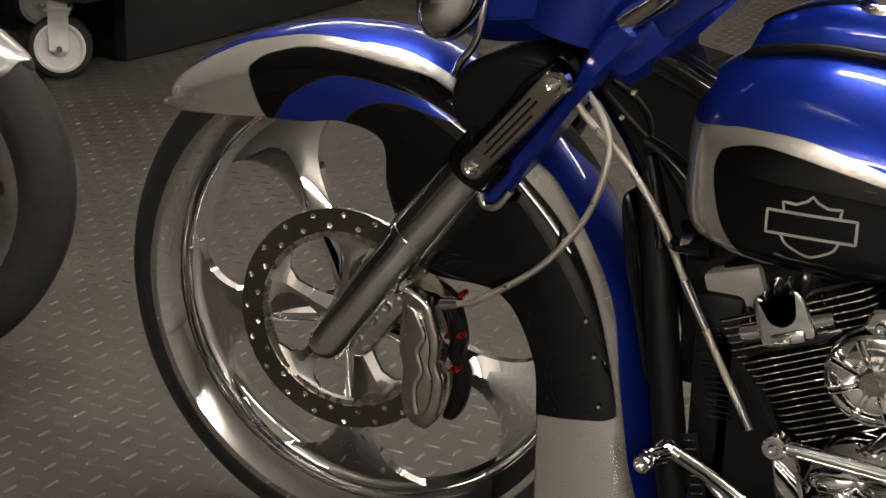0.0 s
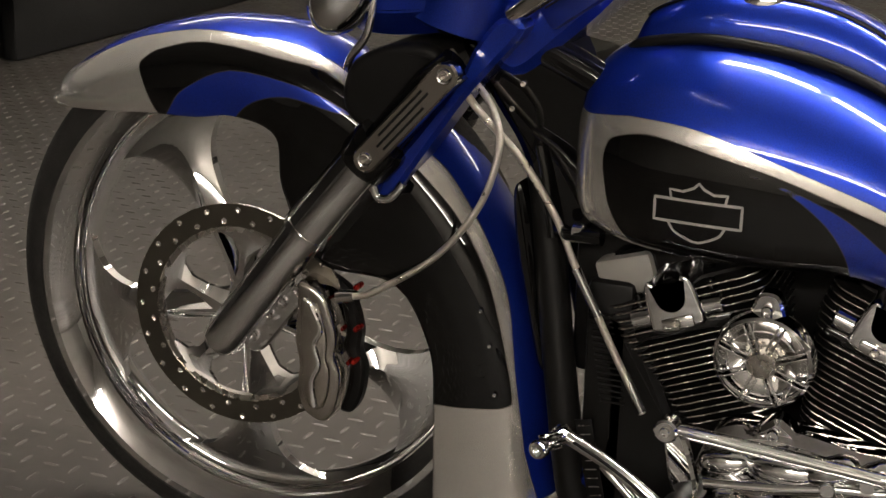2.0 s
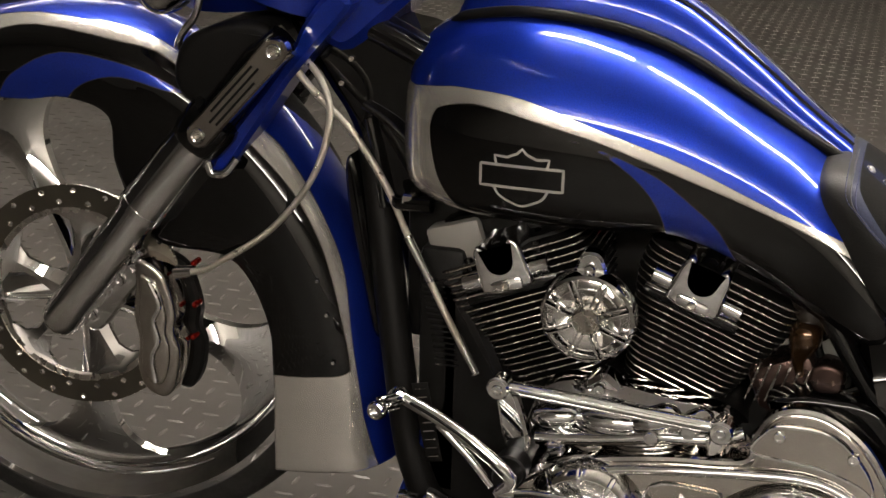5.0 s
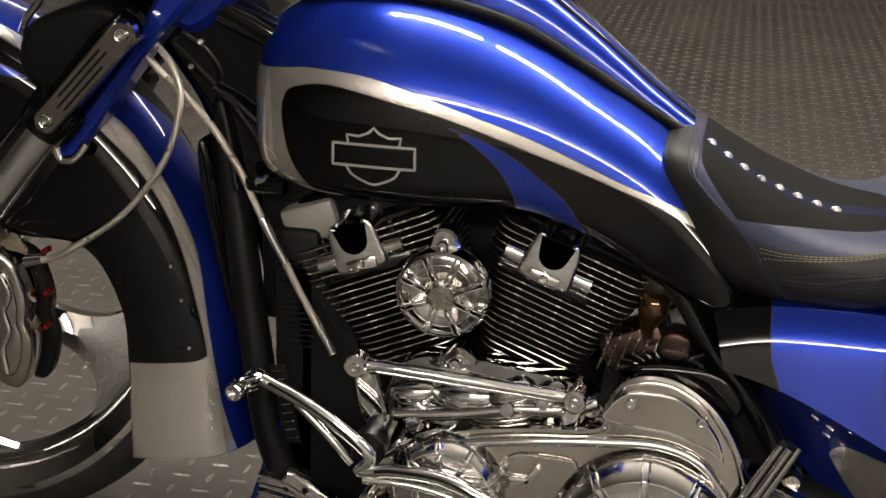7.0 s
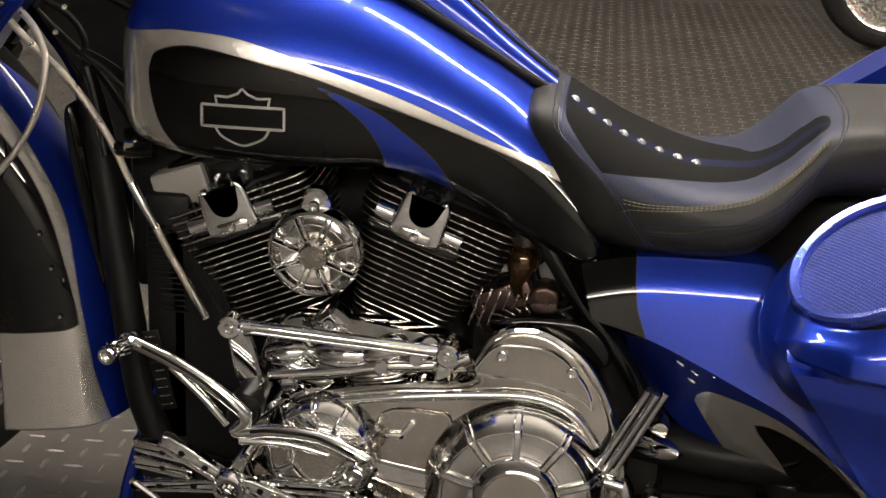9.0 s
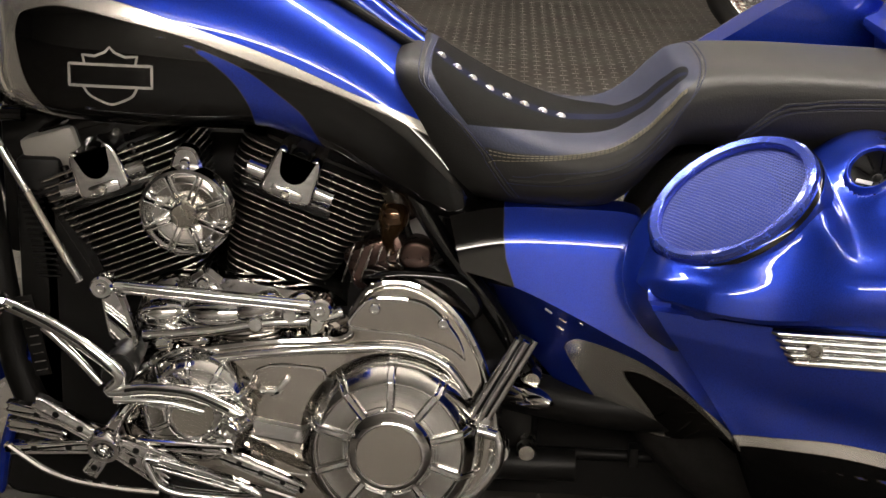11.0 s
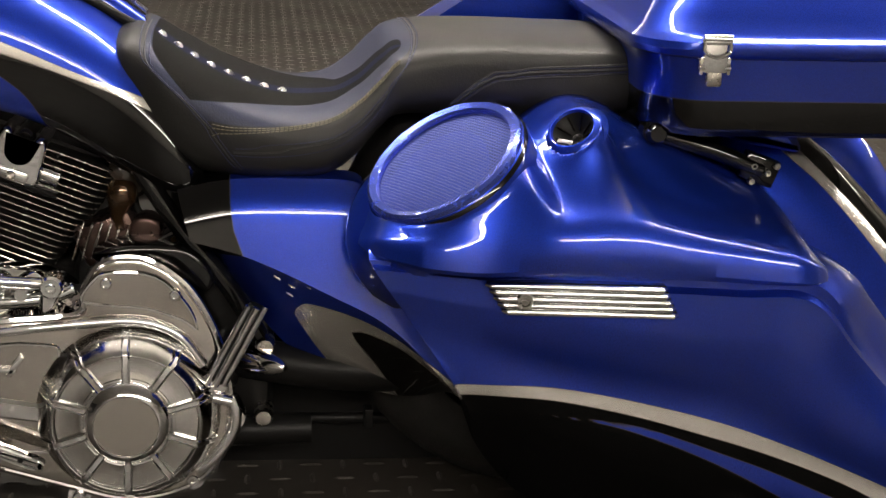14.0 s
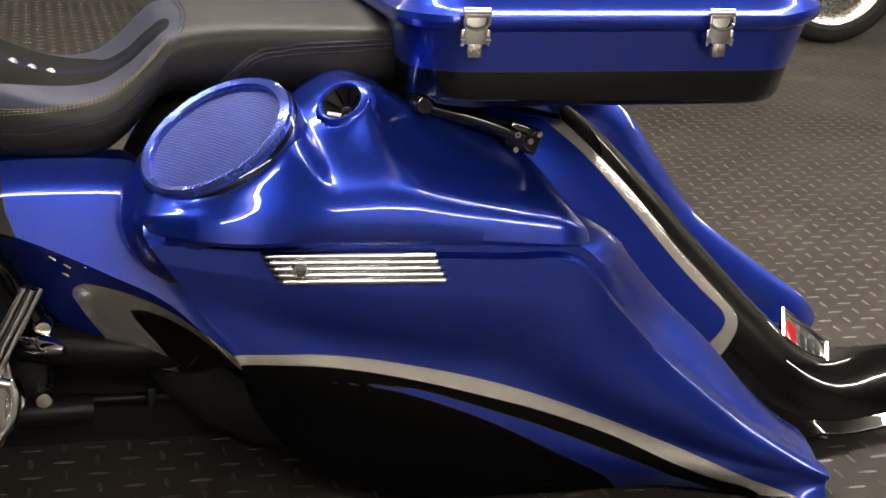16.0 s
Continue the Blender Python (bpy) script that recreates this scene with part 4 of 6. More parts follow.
def fin_mesh(hx, hy, r, th=0.0032):
    """A cooling fin: black plate with a machined edge."""
    bm = bmesh.new()
    o = rounded(hx, hy, r)
    i = rounded(hx - 0.0012, hy - 0.0012, r)
    rings = [[(x, y, -th / 2) for x, y in i], [(x, y, -th * 0.25) for x, y in o], [(x, y, th * 0.25) for x, y in o], [(x, y, th / 2) for x, y in i]]
    vs = skin(bm, rings)
    for f in bm.faces:
        f.material_index = 1 if abs(f.normal.z) < 0.5 and len(f.verts) == 4 and max(abs(v.co.z) for v in f.verts) < th * 0.3 else 0
    return bm


def cylinder(base, lean, name_label):
    m = pose(base[0], base[1], base[2], 0, lean, 0)
    c = part("engine_cylinder", joined(tube([(0, 0, -0.02), (0, 0, 0.16)], 0.056, 32), block(-0.075, 0.075, -0.062, 0.062, 0.11, 0.20, 0.012)), BLACK_SATIN, bike, name_label, at=m)
    for k in range(20):
        s = k / 19
        hx = 0.060 + 0.040 * min(1.0, s * 1.25)
        hy = 0.076 + 0.022 * min(1.0, s * 1.3)
        part("fin", fin_mesh(hx, hy, 0.024), [BLACK_SATIN, MACHINED], c, at=Matrix.Translation((0.0, 0, 0.004 + k * 0.0094)))
    part("rocker_box", block(-0.082, 0.082, -0.068, 0.068, 0.185, 0.245, 0.014), BLACK_GLOSS, c, "black rocker box")
    return c


cylinder((0.962, 0, 0.335), -22.5, "black finned front engine cylinder")
cylinder((1.092, 0, 0.335), 21.0, "black finned rear engine cylinder")
part("crankcase", joined(block(0.90, 1.20, -0.10, 0.10, 0.13, 0.335, 0.03), lathe([(0, 0.11), (0.12, 0.10), (0.13, 0.07), (0.13, -0.1), (0, -0.1)], 40, m=pose(1.03, 0, 0.22))), BLACK_SATIN, bike, "black engine crankcase")


def rocker_cover(x, z, lean):
    """Chrome yoke over the head: a saddle with a U-shaped gap and two blocks beside it."""
    m = pose(x, -0.094, z + 0.002, 0, lean, 0) @ Matrix.Diagonal((0.88, 1.0, 0.92, 1.0))
    out = spl([(-0.036, -0.024), (0.0, -0.027), (0.036, -0.024), (0.038, 0.0), (0.036, 0.028), (0.031, 0.041), (0.0235, 0.044), (0.0165, 0.037), (0.0150, 0.022), (0.011, 0.010), (0.0, 0.005), (-0.011, 0.010), (-0.0150, 0.022), (-0.0165, 0.037), (-0.0235, 0.044), (-0.031, 0.041), (-0.036, 0.028), (-0.038, 0.0)], 4, True)
    c = part("rocker_cover", pillow(out, 0.03, -0.014, 0.0070, 8), CHROME, bike, "chrome rocker cover", at=m)
    part("cover_core", lathe([(0, 0.0), (0.013, -0.001), (0.016, -0.006), (0.016, -0.03), (0, -0.03)], 24, m=pose(0, 0.0, 0.022) @ Matrix.Diagonal((1, 1, 1.5, 1))), BLACK_GLOSS, c, "black plug in the gap")
    part("cover_foot", block(-0.024, 0.024, -0.018, 0.004, -0.026, -0.008, 0.005), CHROME, c)
    for s in (-1, 1):
        part("cover_block", tube([(s * 0.0375, 0.004, -0.005), (s * 0.039, 0.004, -0.005), (s * 0.064, 0.004, -0.005), (s * 0.066, 0.004, -0.005)], [0.013, 0.0155, 0.0155, 0.012], 18), CHROME, c)
        part("block_stud", lathe([(0, 0.01), (0.006, 0.008), (0.007, 0.0), (0.007, -0.01), (0, -0.01)], 12, m=pose(s * 0.052, 0.01, 0.018, -90, 0, 0)), BLACK_GLOSS, c)
    bolt(c, (0, -0.018, -0.016), 0.0065, 0.004, MACHINED)
    part("base_strip", block(-0.07, 0.07, -0.004, 0.03, -0.036, -0.020, 0.004), BLACK_GLOSS, c)
    return c


rocker_cover(0.889, 0.481, -21)
rocker_cover(1.127, 0.484, 20)
part("breather_box", block(-0.045, 0.04, -0.03, 0.03, -0.03, 0.03, 0.008, m=pose(0.822, -0.05, 0.506, 0, -18, 0) @ Matrix.Diagonal((0.85, 1, 0.85, 1))), simple("box_grey", (0.20, 0.19, 0.175), 0.45, vary=0.08), bike, "grey alloy box on the front cylinder")

# round ribbed horn cover between the cylinders, on its tab
def ribbed_cover(name, r, hub, depth, ribs, at, parent, label, hub_material=None, lip=0.012):
    c = part(name, lathe([(0, depth * 0.50), (hub, depth * 0.50), (hub * 1.1, depth * 0.40), (r * 0.60, depth * 0.58), (r * 0.70, depth * 0.60), (r * 0.74, depth * 0.50), (r * 0.93, depth * 0.36), (r, depth * 0.30), (r, 0), (r * 0.96, -lip), (0, -lip)], 64), SATIN, parent, label, at=at)
    for k in range(ribs):
        a = 2 * math.pi * (k + 0.5) / ribs
        q = Matrix.Rotation(a, 4, "Y")
        bm = bmesh.new()
        for s in (-1, 1):
            block(hub * 1.02, r * 0.93, -depth * 0.82, -depth * 0.3, s * r * 0.058 - r * 0.026, s * r * 0.058 + r * 0.026, r * 0.018, bm)
        part("rib", bm, CHROME, c, at=q)
        # raised arc between the ribs, and a notch block at the rim
        h = math.pi / ribs
        arc = [(r * 0.715 * math.cos(w), -depth * 0.64, r * 0.715 * math.sin(w)) for w in np.linspace(-h * 0.72, h * 0.72, 7)]
        part("wedge_edge", tube(arc, r * 0.026, 8), CHROME, c, at=Matrix.Rotation(a + h, 4, "Y"))
    part("centre_boss", lathe([(0, depth * 0.90), (hub * 0.84, depth * 0.90), (hub * 0.92, depth * 0.84), (hub * 1.0, depth * 0.74), (hub * 1.06, depth * 0.4)], 48), hub_material or CHROME, c)
    part("outer_ring", lathe([(r * 0.90, depth * 0.40), (r * 0.915, depth * 0.62), (r * 0.945, depth * 0.70), (r * 1.0, depth * 0.62), (r * 1.03, depth * 0.40), (r * 1.035, 0.0), (r * 0.97, 0)], 72), CHROME, c)
    return c


horn = ribbed_cover("horn_cover", 0.057, 0.018, 0.030, 8, pose(1.004, -0.128, 0.453, 6, 0, 0), bike, "round ribbed chrome horn cover", ALU)
part("horn_tab", plate(spl([(-0.020, 0.040), (0.020, 0.040), (0.016, 0.068), (0.008, 0.080), (-0.008, 0.080), (-0.016, 0.068)], 4, True), 0.012, -0.006, 0.003), CHROME, horn)
bolt(horn, (0, -0.008, 0.062), 0.007, 0.006)

# shift linkage above the primary
rod = part("shift_rod", tube([(0.912, -0.178, 0.3655), (0.93, -0.178, 0.365), (1.155, -0.178, 0.3505), (1.172, -0.178, 0.3495)], [0.0070, 0.0080, 0.0080, 0.0070], 16), CHROME, bike, "chrome shift rod")
for k in range(6):
    a = radians(150 + 24 * k)
    dy, dz = 0.0082 * math.cos(a), 0.0082 * math.sin(a)
    part("rod_flute", tube([(0.934, -0.178 + dy, 0.365 + dz), (1.152, -0.178 + dy, 0.3507 + dz)], 0.0011, 6), CHROME, rod)
for x, z in ((0.909, 0.366), (1.176, 0.349)):
    part("rod_eye", lathe([(0.005, 0.012), (0.012, 0.012), (0.0145, 0.009), (0.0145, -0.012), (0, -0.012)], 20, m=pose(x, -0.182, z)), CHROME, rod)
    bolt(rod, (x, -0.192, z), 0.007, 0.005)
part("rod_arm", plate(spl([(0.902, 0.358), (0.920, 0.360), (0.934, 0.330), (0.945, 0.285), (0.930, 0.268), (0.914, 0.285), (0.906, 0.320)], 3, True), -0.155, -0.170, 0.004), CHROME, bike, "chrome shift arm")
part("rod_arm_rear", plate(spl([(1.166, 0.355), (1.186, 0.356), (1.178, 0.318), (1.160, 0.310)], 3, True), -0.155, -0.172, 0.003), CHROME, bike)
part("shift_shaft", lathe([(0, 0.05), (0.014, 0.05), (0.017, 0.044), (0.019, 0.03), (0.022, 0.028), (0.022, 0.0), (0.017, -0.002), (0.017, -0.06), (0, -0.06)], 24, m=pose(0.928, -0.170, 0.262)), BLACK_SATIN, bike)


def shift_lever():
    c = part("shift_lever", tube(spl([(0.800, -0.222, 0.352), (0.851, -0.228, 0.332), (0.895, -0.230, 0.306), (0.937, -0.226, 0.268), (0.925, -0.225, 0.246), (0.972, -0.228, 0.252), (1.027, -0.228, 0.248), (1.075, -0.228, 0.228), (1.092, -0.228, 0.212)], 8), [0.0085] * 65, 14), CHROME, bike, "chrome heel-toe shift lever")
    part("lever_groove", tube(spl([(0.812, -0.2305, 0.350), (0.851, -0.2362, 0.335), (0.895, -0.2382, 0.309), (0.930, -0.2345, 0.276)], 8), 0.0024, 6), BLACK_SATIN, c)
    part("lever_groove", tube(spl([(0.945, -0.2345, 0.251), (0.972, -0.2362, 0.255), (1.027, -0.2362, 0.251), (1.072, -0.2362, 0.232)], 8), 0.0024, 6), BLACK_SATIN, c)
    part("lever_web", tube(spl([(0.846, -0.226, 0.326), (0.885, -0.228, 0.290), (0.915, -0.228, 0.256)], 6), 0.005, 10), CHROME, c)
    part("lever_step", tube(spl([(0.930, -0.229, 0.236), (0.99, -0.229, 0.236), (1.04, -0.229, 0.226)], 6), 0.0045, 10), CHROME, c)
    for x, z, l in ((0.795, 0.352, 0.062), (1.088, 0.218, 0.055)):
        peg = part("toe_peg", lathe([(0, l - 0.006), (0.0062, l - 0.006), (0.0068, l), (0.0098, l), (0.0115, l - 0.004), (0.0115, l - 0.012), (0.0085, l - 0.016), (0.0085, 0.016), (0.0115, 0.012), (0.0115, 0.0), (0, 0)], 18, m=pose(x, -0.215, z, 0, 0, -12)), CHROME, c)
        for a in range(6):
            q = radians(60 * a)
            part("grip_bar", tube([(x + 0.009 * math.cos(q), -0.236, z + 0.009 * math.sin(q)), (x + 0.009 * math.cos(q) - 0.012 * l / 0.06, -0.208 - l + 0.016, z + 0.009 * math.sin(q))], 0.0022, 6), CHROME, peg)
    return c


shift_lever()

# primary: long cover with two round covers and a raised rear tower
PRIM = spl([(0.925, 0.225), (0.950, 0.255), (0.985, 0.273), (1.05, 0.290), (1.12, 0.301), (1.205, 0.311), (1.216, 0.345), (1.234, 0.374), (1.262, 0.384), (1.298, 0.378), (1.340, 0.346), (1.372, 0.290), (1.390, 0.225), (1.392, 0.165), (1.375, 0.105), (1.33, 0.070), (1.26, 0.058), (1.18, 0.080), (1.08, 0.110), (0.98, 0.130), (0.935, 0.165)], 6, True)
prim = part("primary_cover", pillow(PRIM, -0.095, -0.182, 0.007, 4), POLISHED, bike, "polished primary cover")
part("primary_lip", tube(np.array([(x, -0.176, z) for x, z in np.vstack([PRIM, PRIM[:1]])]), 0.0055, 8), CHROME, prim)
part("primary_band", tube(spl([(0.985, -0.186, 0.262), (1.05, -0.186, 0.280), (1.12, -0.187, 0.291), (1.205, -0.187, 0.300), (1.28, -0.187, 0.303), (1.33, -0.187, 0.284), (1.36, -0.187, 0.245)], 8), 0.006, 10), CHROME, prim)
win = spl([(1.212, 0.330), (1.226, 0.356), (1.246, 0.366), (1.302, 0.361), (1.340, 0.324), (1.352, 0.292), (1.335, 0.305), (1.29, 0.320), (1.25, 0.324)], 4, True)
part("tower_panel", plate(win, -0.180, -0.1865, 0.0022), POLISHED, prim)
part("tower_trim", tube(np.array([(x, -0.1865, z) for x, z in np.vstack([win, win[:1]])]), 0.0022, 6), CHROME, prim)
mid = spl([(1.098, 0.266), (1.165, 0.272), (1.182, 0.262), (1.180, 0.215), (1.184, 0.150), (1.168, 0.128), (1.10, 0.142), (1.088, 0.20)], 4, True)
part("inspection_panel", plate(mid, -0.180, -0.1855, 0.002), POLISHED, prim)
part("panel_trim", tube(np.array([(x, -0.1855, z) for x, z in np.vstack([mid, mid[:1]])]), 0.0018, 6), CHROME, prim)
part("panel_step", plate([(1.093, 0.205), (1.180, 0.190), (1.182, 0.165), (1.094, 0.178)], -0.183, -0.190, 0.004), CHROME, prim)
part("panel_badge", block(-0.016, 0.016, -0.193, -0.184, -0.004, 0.004, 0.002, m=pose(1.128, 0, 0.246, 0, -55, 0)), CHROME, prim)
part("panel_badge", block(-0.014, 0.014, -0.193, -0.184, -0.004, 0.004, 0.002, m=pose(1.116, 0, 0.240, 0, 0, 0)), CHROME, prim)
for q in ((1.242, 0.353), (1.326, 0.338)):
    bolt(prim, (q[0], -0.186, q[1]), 0.0075, 0.005)
for q in ((1.385, 0.255), (1.397, 0.166), (1.345, 0.083), (1.20, 0.062)):
    ear = part("bolt_ear", lathe([(0, 0.0), (0.015, 0.0), (0.016, -0.004), (0.016, -0.05), (0, -0.05)], 20, m=pose(q[0], -0.176, q[1])), CHROME, prim)
    bolt(ear, (q[0], -0.178, q[1]), 0.0085, 0.006)

def dome_cover(name, r, depth, ribs, at, parent, label, turn=0.0):
    """A drum-shaped cover: brushed hub in a polished cone, a face of sunk wedges between flat ribs, and a sloping wall that the ribs run down."""
    line = [(0.345, 0.96), (0.355, 0.985), (0.370, 0.98), (0.46, 0.80), (0.475, 0.72), (0.495, 0.69), (0.755, 0.69), (0.770, 0.72), (0.780, 0.785), (0.795, 0.79), (0.810, 0.76), (0.90, 0.40), (0.99, 0.03), (1.0, -0.20)]
    prof = [(0, depth * 0.955), (r * 0.34, depth * 0.955)] + [(r * a, depth * b) for a, b in line] + [(0, -depth * 0.25)]
    c = part(name, lathe(prof, 80), SATIN, parent, label, at=at)
    part("hub_face", lathe([(0, depth * 0.975), (r * 0.34, depth * 0.975), (r * 0.345, depth * 0.955)], 64), BRUSHED, c, "brushed hub disc")
    part("hub_ring", lathe([(r * a, depth * (b + 0.02)) for a, b in line[:5]], 64), CHROME, c)
    for k in range(ribs):
        a = 2 * math.pi * (k + turn) / ribs
        rows = []
        for q, h, w in ((0.44, 0.80, 0.046), (0.60, 0.815, 0.048), (0.780, 0.820, 0.050), (0.805, 0.80, 0.050), (0.825, 0.75, 0.050), (0.91, 0.43, 0.050), (0.99, 0.10, 0.050)):
            x, y, e = r * q, -depth * h, r * w
            rows.append([(x, y + depth * 0.17, o) for o in (-e,)] + [(x, y + depth * 0.02, -e * 0.92), (x, y - depth * 0.01, -e * 0.66), (x, y + depth * 0.015, -e * 0.45), (x, y + depth * 0.015, e * 0.45), (x, y - depth * 0.01, e * 0.66), (x, y + depth * 0.02, e * 0.92), (x, y + depth * 0.17, e)])
        bm = bmesh.new()
        skin(bm, rows)
        part("rib", bm, CHROME, c, at=Matrix.Rotation(a, 4, "Y"))
        h = math.pi / ribs
        arc = [(r * 0.783 * math.cos(w), -depth * 0.785, r * 0.783 * math.sin(w)) for w in np.linspace(-h * 0.84, h * 0.84, 9)]
        part("wedge_edge", tube(arc, r * 0.010, 8), CHROME, c, at=Matrix.Rotation(a + h, 4, "Y"))
        inner = [(r * 0.495 * math.cos(w), -depth * 0.70, r * 0.495 * math.sin(w)) for w in np.linspace(-h * 0.62, h * 0.62, 5)]
        part("wedge_lip", tube(inner, r * 0.020, 8), CHROME, c, at=Matrix.Rotation(a + h, 4, "Y"))
    return c


derby = dome_cover("derby_cover", 0.116, 0.048, 10, pose(1.266, -0.184, 0.180), prim, "large ribbed chrome derby cover", 0.5)
dome_cover("alternator_cover", 0.076, 0.036, 10, pose(1.024, -0.182, 0.214), prim, "ribbed chrome alternator cover", 0.3)

# chrome castings between the primary and the cylinders
def lumps(seed, count, box, r0, r1, name, label):
    """Rounded cast bosses and ribs, close together."""
    rnd = random.Random(seed)
    c = None
    for k in range(count):
        x = box[0] + (box[1] - box[0]) * (k + rnd.random()) / count
        z = box[2] + (box[3] - box[2]) * rnd.random()
        l = rnd.uniform(0.02, 0.05)
        a = rnd.uniform(-0.9, 0.9)
        r = rnd.uniform(r0, r1)
        bm = tube(spl([(x - l * math.cos(a), box[4], z - l * math.sin(a)), (x, box[4] - 0.008, z), (x + l * math.cos(a), box[4], z + l * math.sin(a))], 5), [r * q for q in (0.3, 0.7, 0.9, 1, 1, 1, 1, 1, 0.9, 0.7, 0.3)], 12)
        o = part(name if c is None else "cast_rib", bm, CAST_CHROME, bike if c is None else c, label if c is None else "")
        c = c or o
    return c


lumps(3, 7, (0.965, 1.14, 0.298, 0.338, -0.136), 0.010, 0.019, "inner_casting", "polished engine casting")
part("case_wall", plate(spl([(0.91, 0.20), (0.93, 0.30), (0.955, 0.348), (1.02, 0.362), (1.10, 0.352), (1.17, 0.34), (1.21, 0.30), (1.21, 0.2)], 4, True), -0.08, -0.128, 0.012), CAST_CHROME, bike, "chrome crankcase wall")
part("cam_bridge", plate(spl([(0.955, 0.338), (0.985, 0.348), (1.010, 0.366), (1.024, 0.374), (1.040, 0.364), (1.065, 0.345), (1.10, 0.333), (1.02, 0.322)], 4, True), -0.09, -0.122, 0.006), CHROME, bike, "chrome cylinder base plate")
bolt(bike, (1.020, -0.123, 0.355), 0.008, 0.006)
for x, z in ((1.092, 0.316), (1.165, 0.322), (0.975, 0.285), (1.135, 0.330)):
    b2 = part("case_boss", lathe([(0, 0.012), (0.008, 0.012), (0.010, 0.009), (0.013, 0.007), (0.014, -0.03), (0, -0.03)], 18, m=pose(x, -0.150, z)), CHROME, bike)
part("case_rail", tube(spl([(0.95, -0.15, 0.292), (1.03, -0.152, 0.303), (1.10, -0.152, 0.316), (1.16, -0.152, 0.322), (1.20, -0.15, 0.335)], 6), 0.009, 12), CHROME, bike)

# behind the rear cylinder: starter ribs, coil, wiring
starter = part("starter_motor", block(-0.040, 0.040, -0.02, 0.05, -0.030, 0.026, 0.010, m=pose(1.236, -0.076, 0.384, 0, -22, 0)), BROWN_METAL, bike, "ribbed brown metal starter motor")
for k in range(6):
    x, z = 1.192 + k * 0.0115, 0.362 - k * 0.0006
    part("starter_rib", tube([(x, -0.094, z - 0.006), (x + 0.008, -0.104, z + 0.020), (x + 0.016, -0.100, z + 0.046)], [0.0012, 0.0016, 0.0012], 8), MACHINED, starter)
part("starter_cap", pillow(spl([(1.262, 0.372), (1.300, 0.380), (1.306, 0.404), (1.284, 0.414), (1.266, 0.404)], 3, True), -0.06, -0.098, 0.006, 3), BROWN_METAL, starter, "brown metal end cap")
for x, z in ((1.285, 0.376), (1.300, 0.385), (1.315, 0.394)):
    part("terminal", tube([(x - 0.012, -0.118, z - 0.005), (x + 0.008, -0.122, z + 0.006)], [0.003, 0.0045], 8), CHROME, bike)
part("frame_rail", tube(spl([(1.262, -0.112, 0.512), (1.278, -0.118, 0.487), (1.326, -0.124, 0.414), (1.391, -0.126, 0.329), (1.43, -0.12, 0.26)], 6), 0.0125, 14), BLACK_GLOSS, bike, "black frame rail")
# A chrome globe on a stem; its amber reflections are coloured in.
part("globe_stem", tube(spl([(1.258, -0.092, 0.462), (1.255, -0.095, 0.440), (1.250, -0.096, 0.415), (1.254, -0.096, 0.396)], 5), [0.010, 0.015, 0.018, 0.0195, 0.020, 0.0195, 0.018, 0.0155, 0.013, 0.011, 0.009, 0.008, 0.007, 0.006, 0.006, 0.006], 14), AMBER_CHROME, bike, "dark chrome globe with amber reflections in its colour")
part("rear_cam_box", pillow(spl([(1.222, 0.372), (1.25, 0.388), (1.30, 0.391), (1.345, 0.384), (1.372, 0.352), (1.36, 0.33), (1.30, 0.37)], 4, True), -0.06, -0.150, 0.008), BLACK_GLOSS, bike, "black rear case cover")
part("wire_loom", tube(spl([(1.272, -0.06, 0.470), (1.268, -0.06, 0.440), (1.276, -0.065, 0.410), (1.31, -0.07, 0.385), (1.345, -0.07, 0.375)], 6), 0.005, 10), BLACK_SATIN, bike, "black wiring loom")
part("spark_coil", tube(spl([(1.235, -0.065, 0.478), (1.262, -0.07, 0.462), (1.275, -0.07, 0.436)], 5), [0.012, 0.016, 0.020, 0.022, 0.022, 0.022, 0.020, 0.018, 0.016, 0.014, 0.010], 18), DARK_GLASS, bike, "dark glossy ignition coil")
part("coil_plate", plate([(1.255, 0.480), (1.300, 0.462), (1.352, 0.400), (1.345, 0.372), (1.26, 0.362), (1.240, 0.42)], 0.02, -0.045, 0.003), GREY_PLASTIC, bike, "grey backing plate")
part("fuse_clip", block(-0.004, 0.004, -0.003, 0.003, -0.006, 0.006, 0.0015, m=pose(1.322, -0.088, 0.402, 0, 25, 0)), simple("yellow_tag", (0.55, 0.38, 0.03), 0.4), bike)
# Black sheet added to hide the lit floor where shade should lie.
part("shade_panel", block(1.36, 1.84, 0.06, 0.10, 0.001, 0.36, 0.0), BLACK_SATIN, bike, "black panel added for the shade under the frame")
part("gear_box", block(1.19, 1.45, -0.095, 0.095, 0.10, 0.37, 0.03), BLACK_SATIN, bike, "black gearbox")
part("swing_arm", tube(spl([(1.40, -0.085, 0.22), (1.55, -0.105, 0.205), (1.80, -0.115, 0.21)], 6), 0.028, 14), BLACK_SATIN, bike, "black swing arm")
for q in ((1.438, 0.245), (1.436, 0.145)):
    part("pivot_cap", lathe([(0, 0.012), (0.010, 0.011), (0.013, 0.004), (0.013, -0.03), (0, -0.03)], 18, m=pose(q[0], -0.115, q[1])), ALU, bike)
part("pivot_cone", lathe([(0.004, 0.05), (0.010, 0.04), (0.018, 0.010), (0.018, -0.03), (0, -0.03)], 18, m=pose(1.425, -0.12, 0.226, 0, 0, 50)), CHROME, bike)

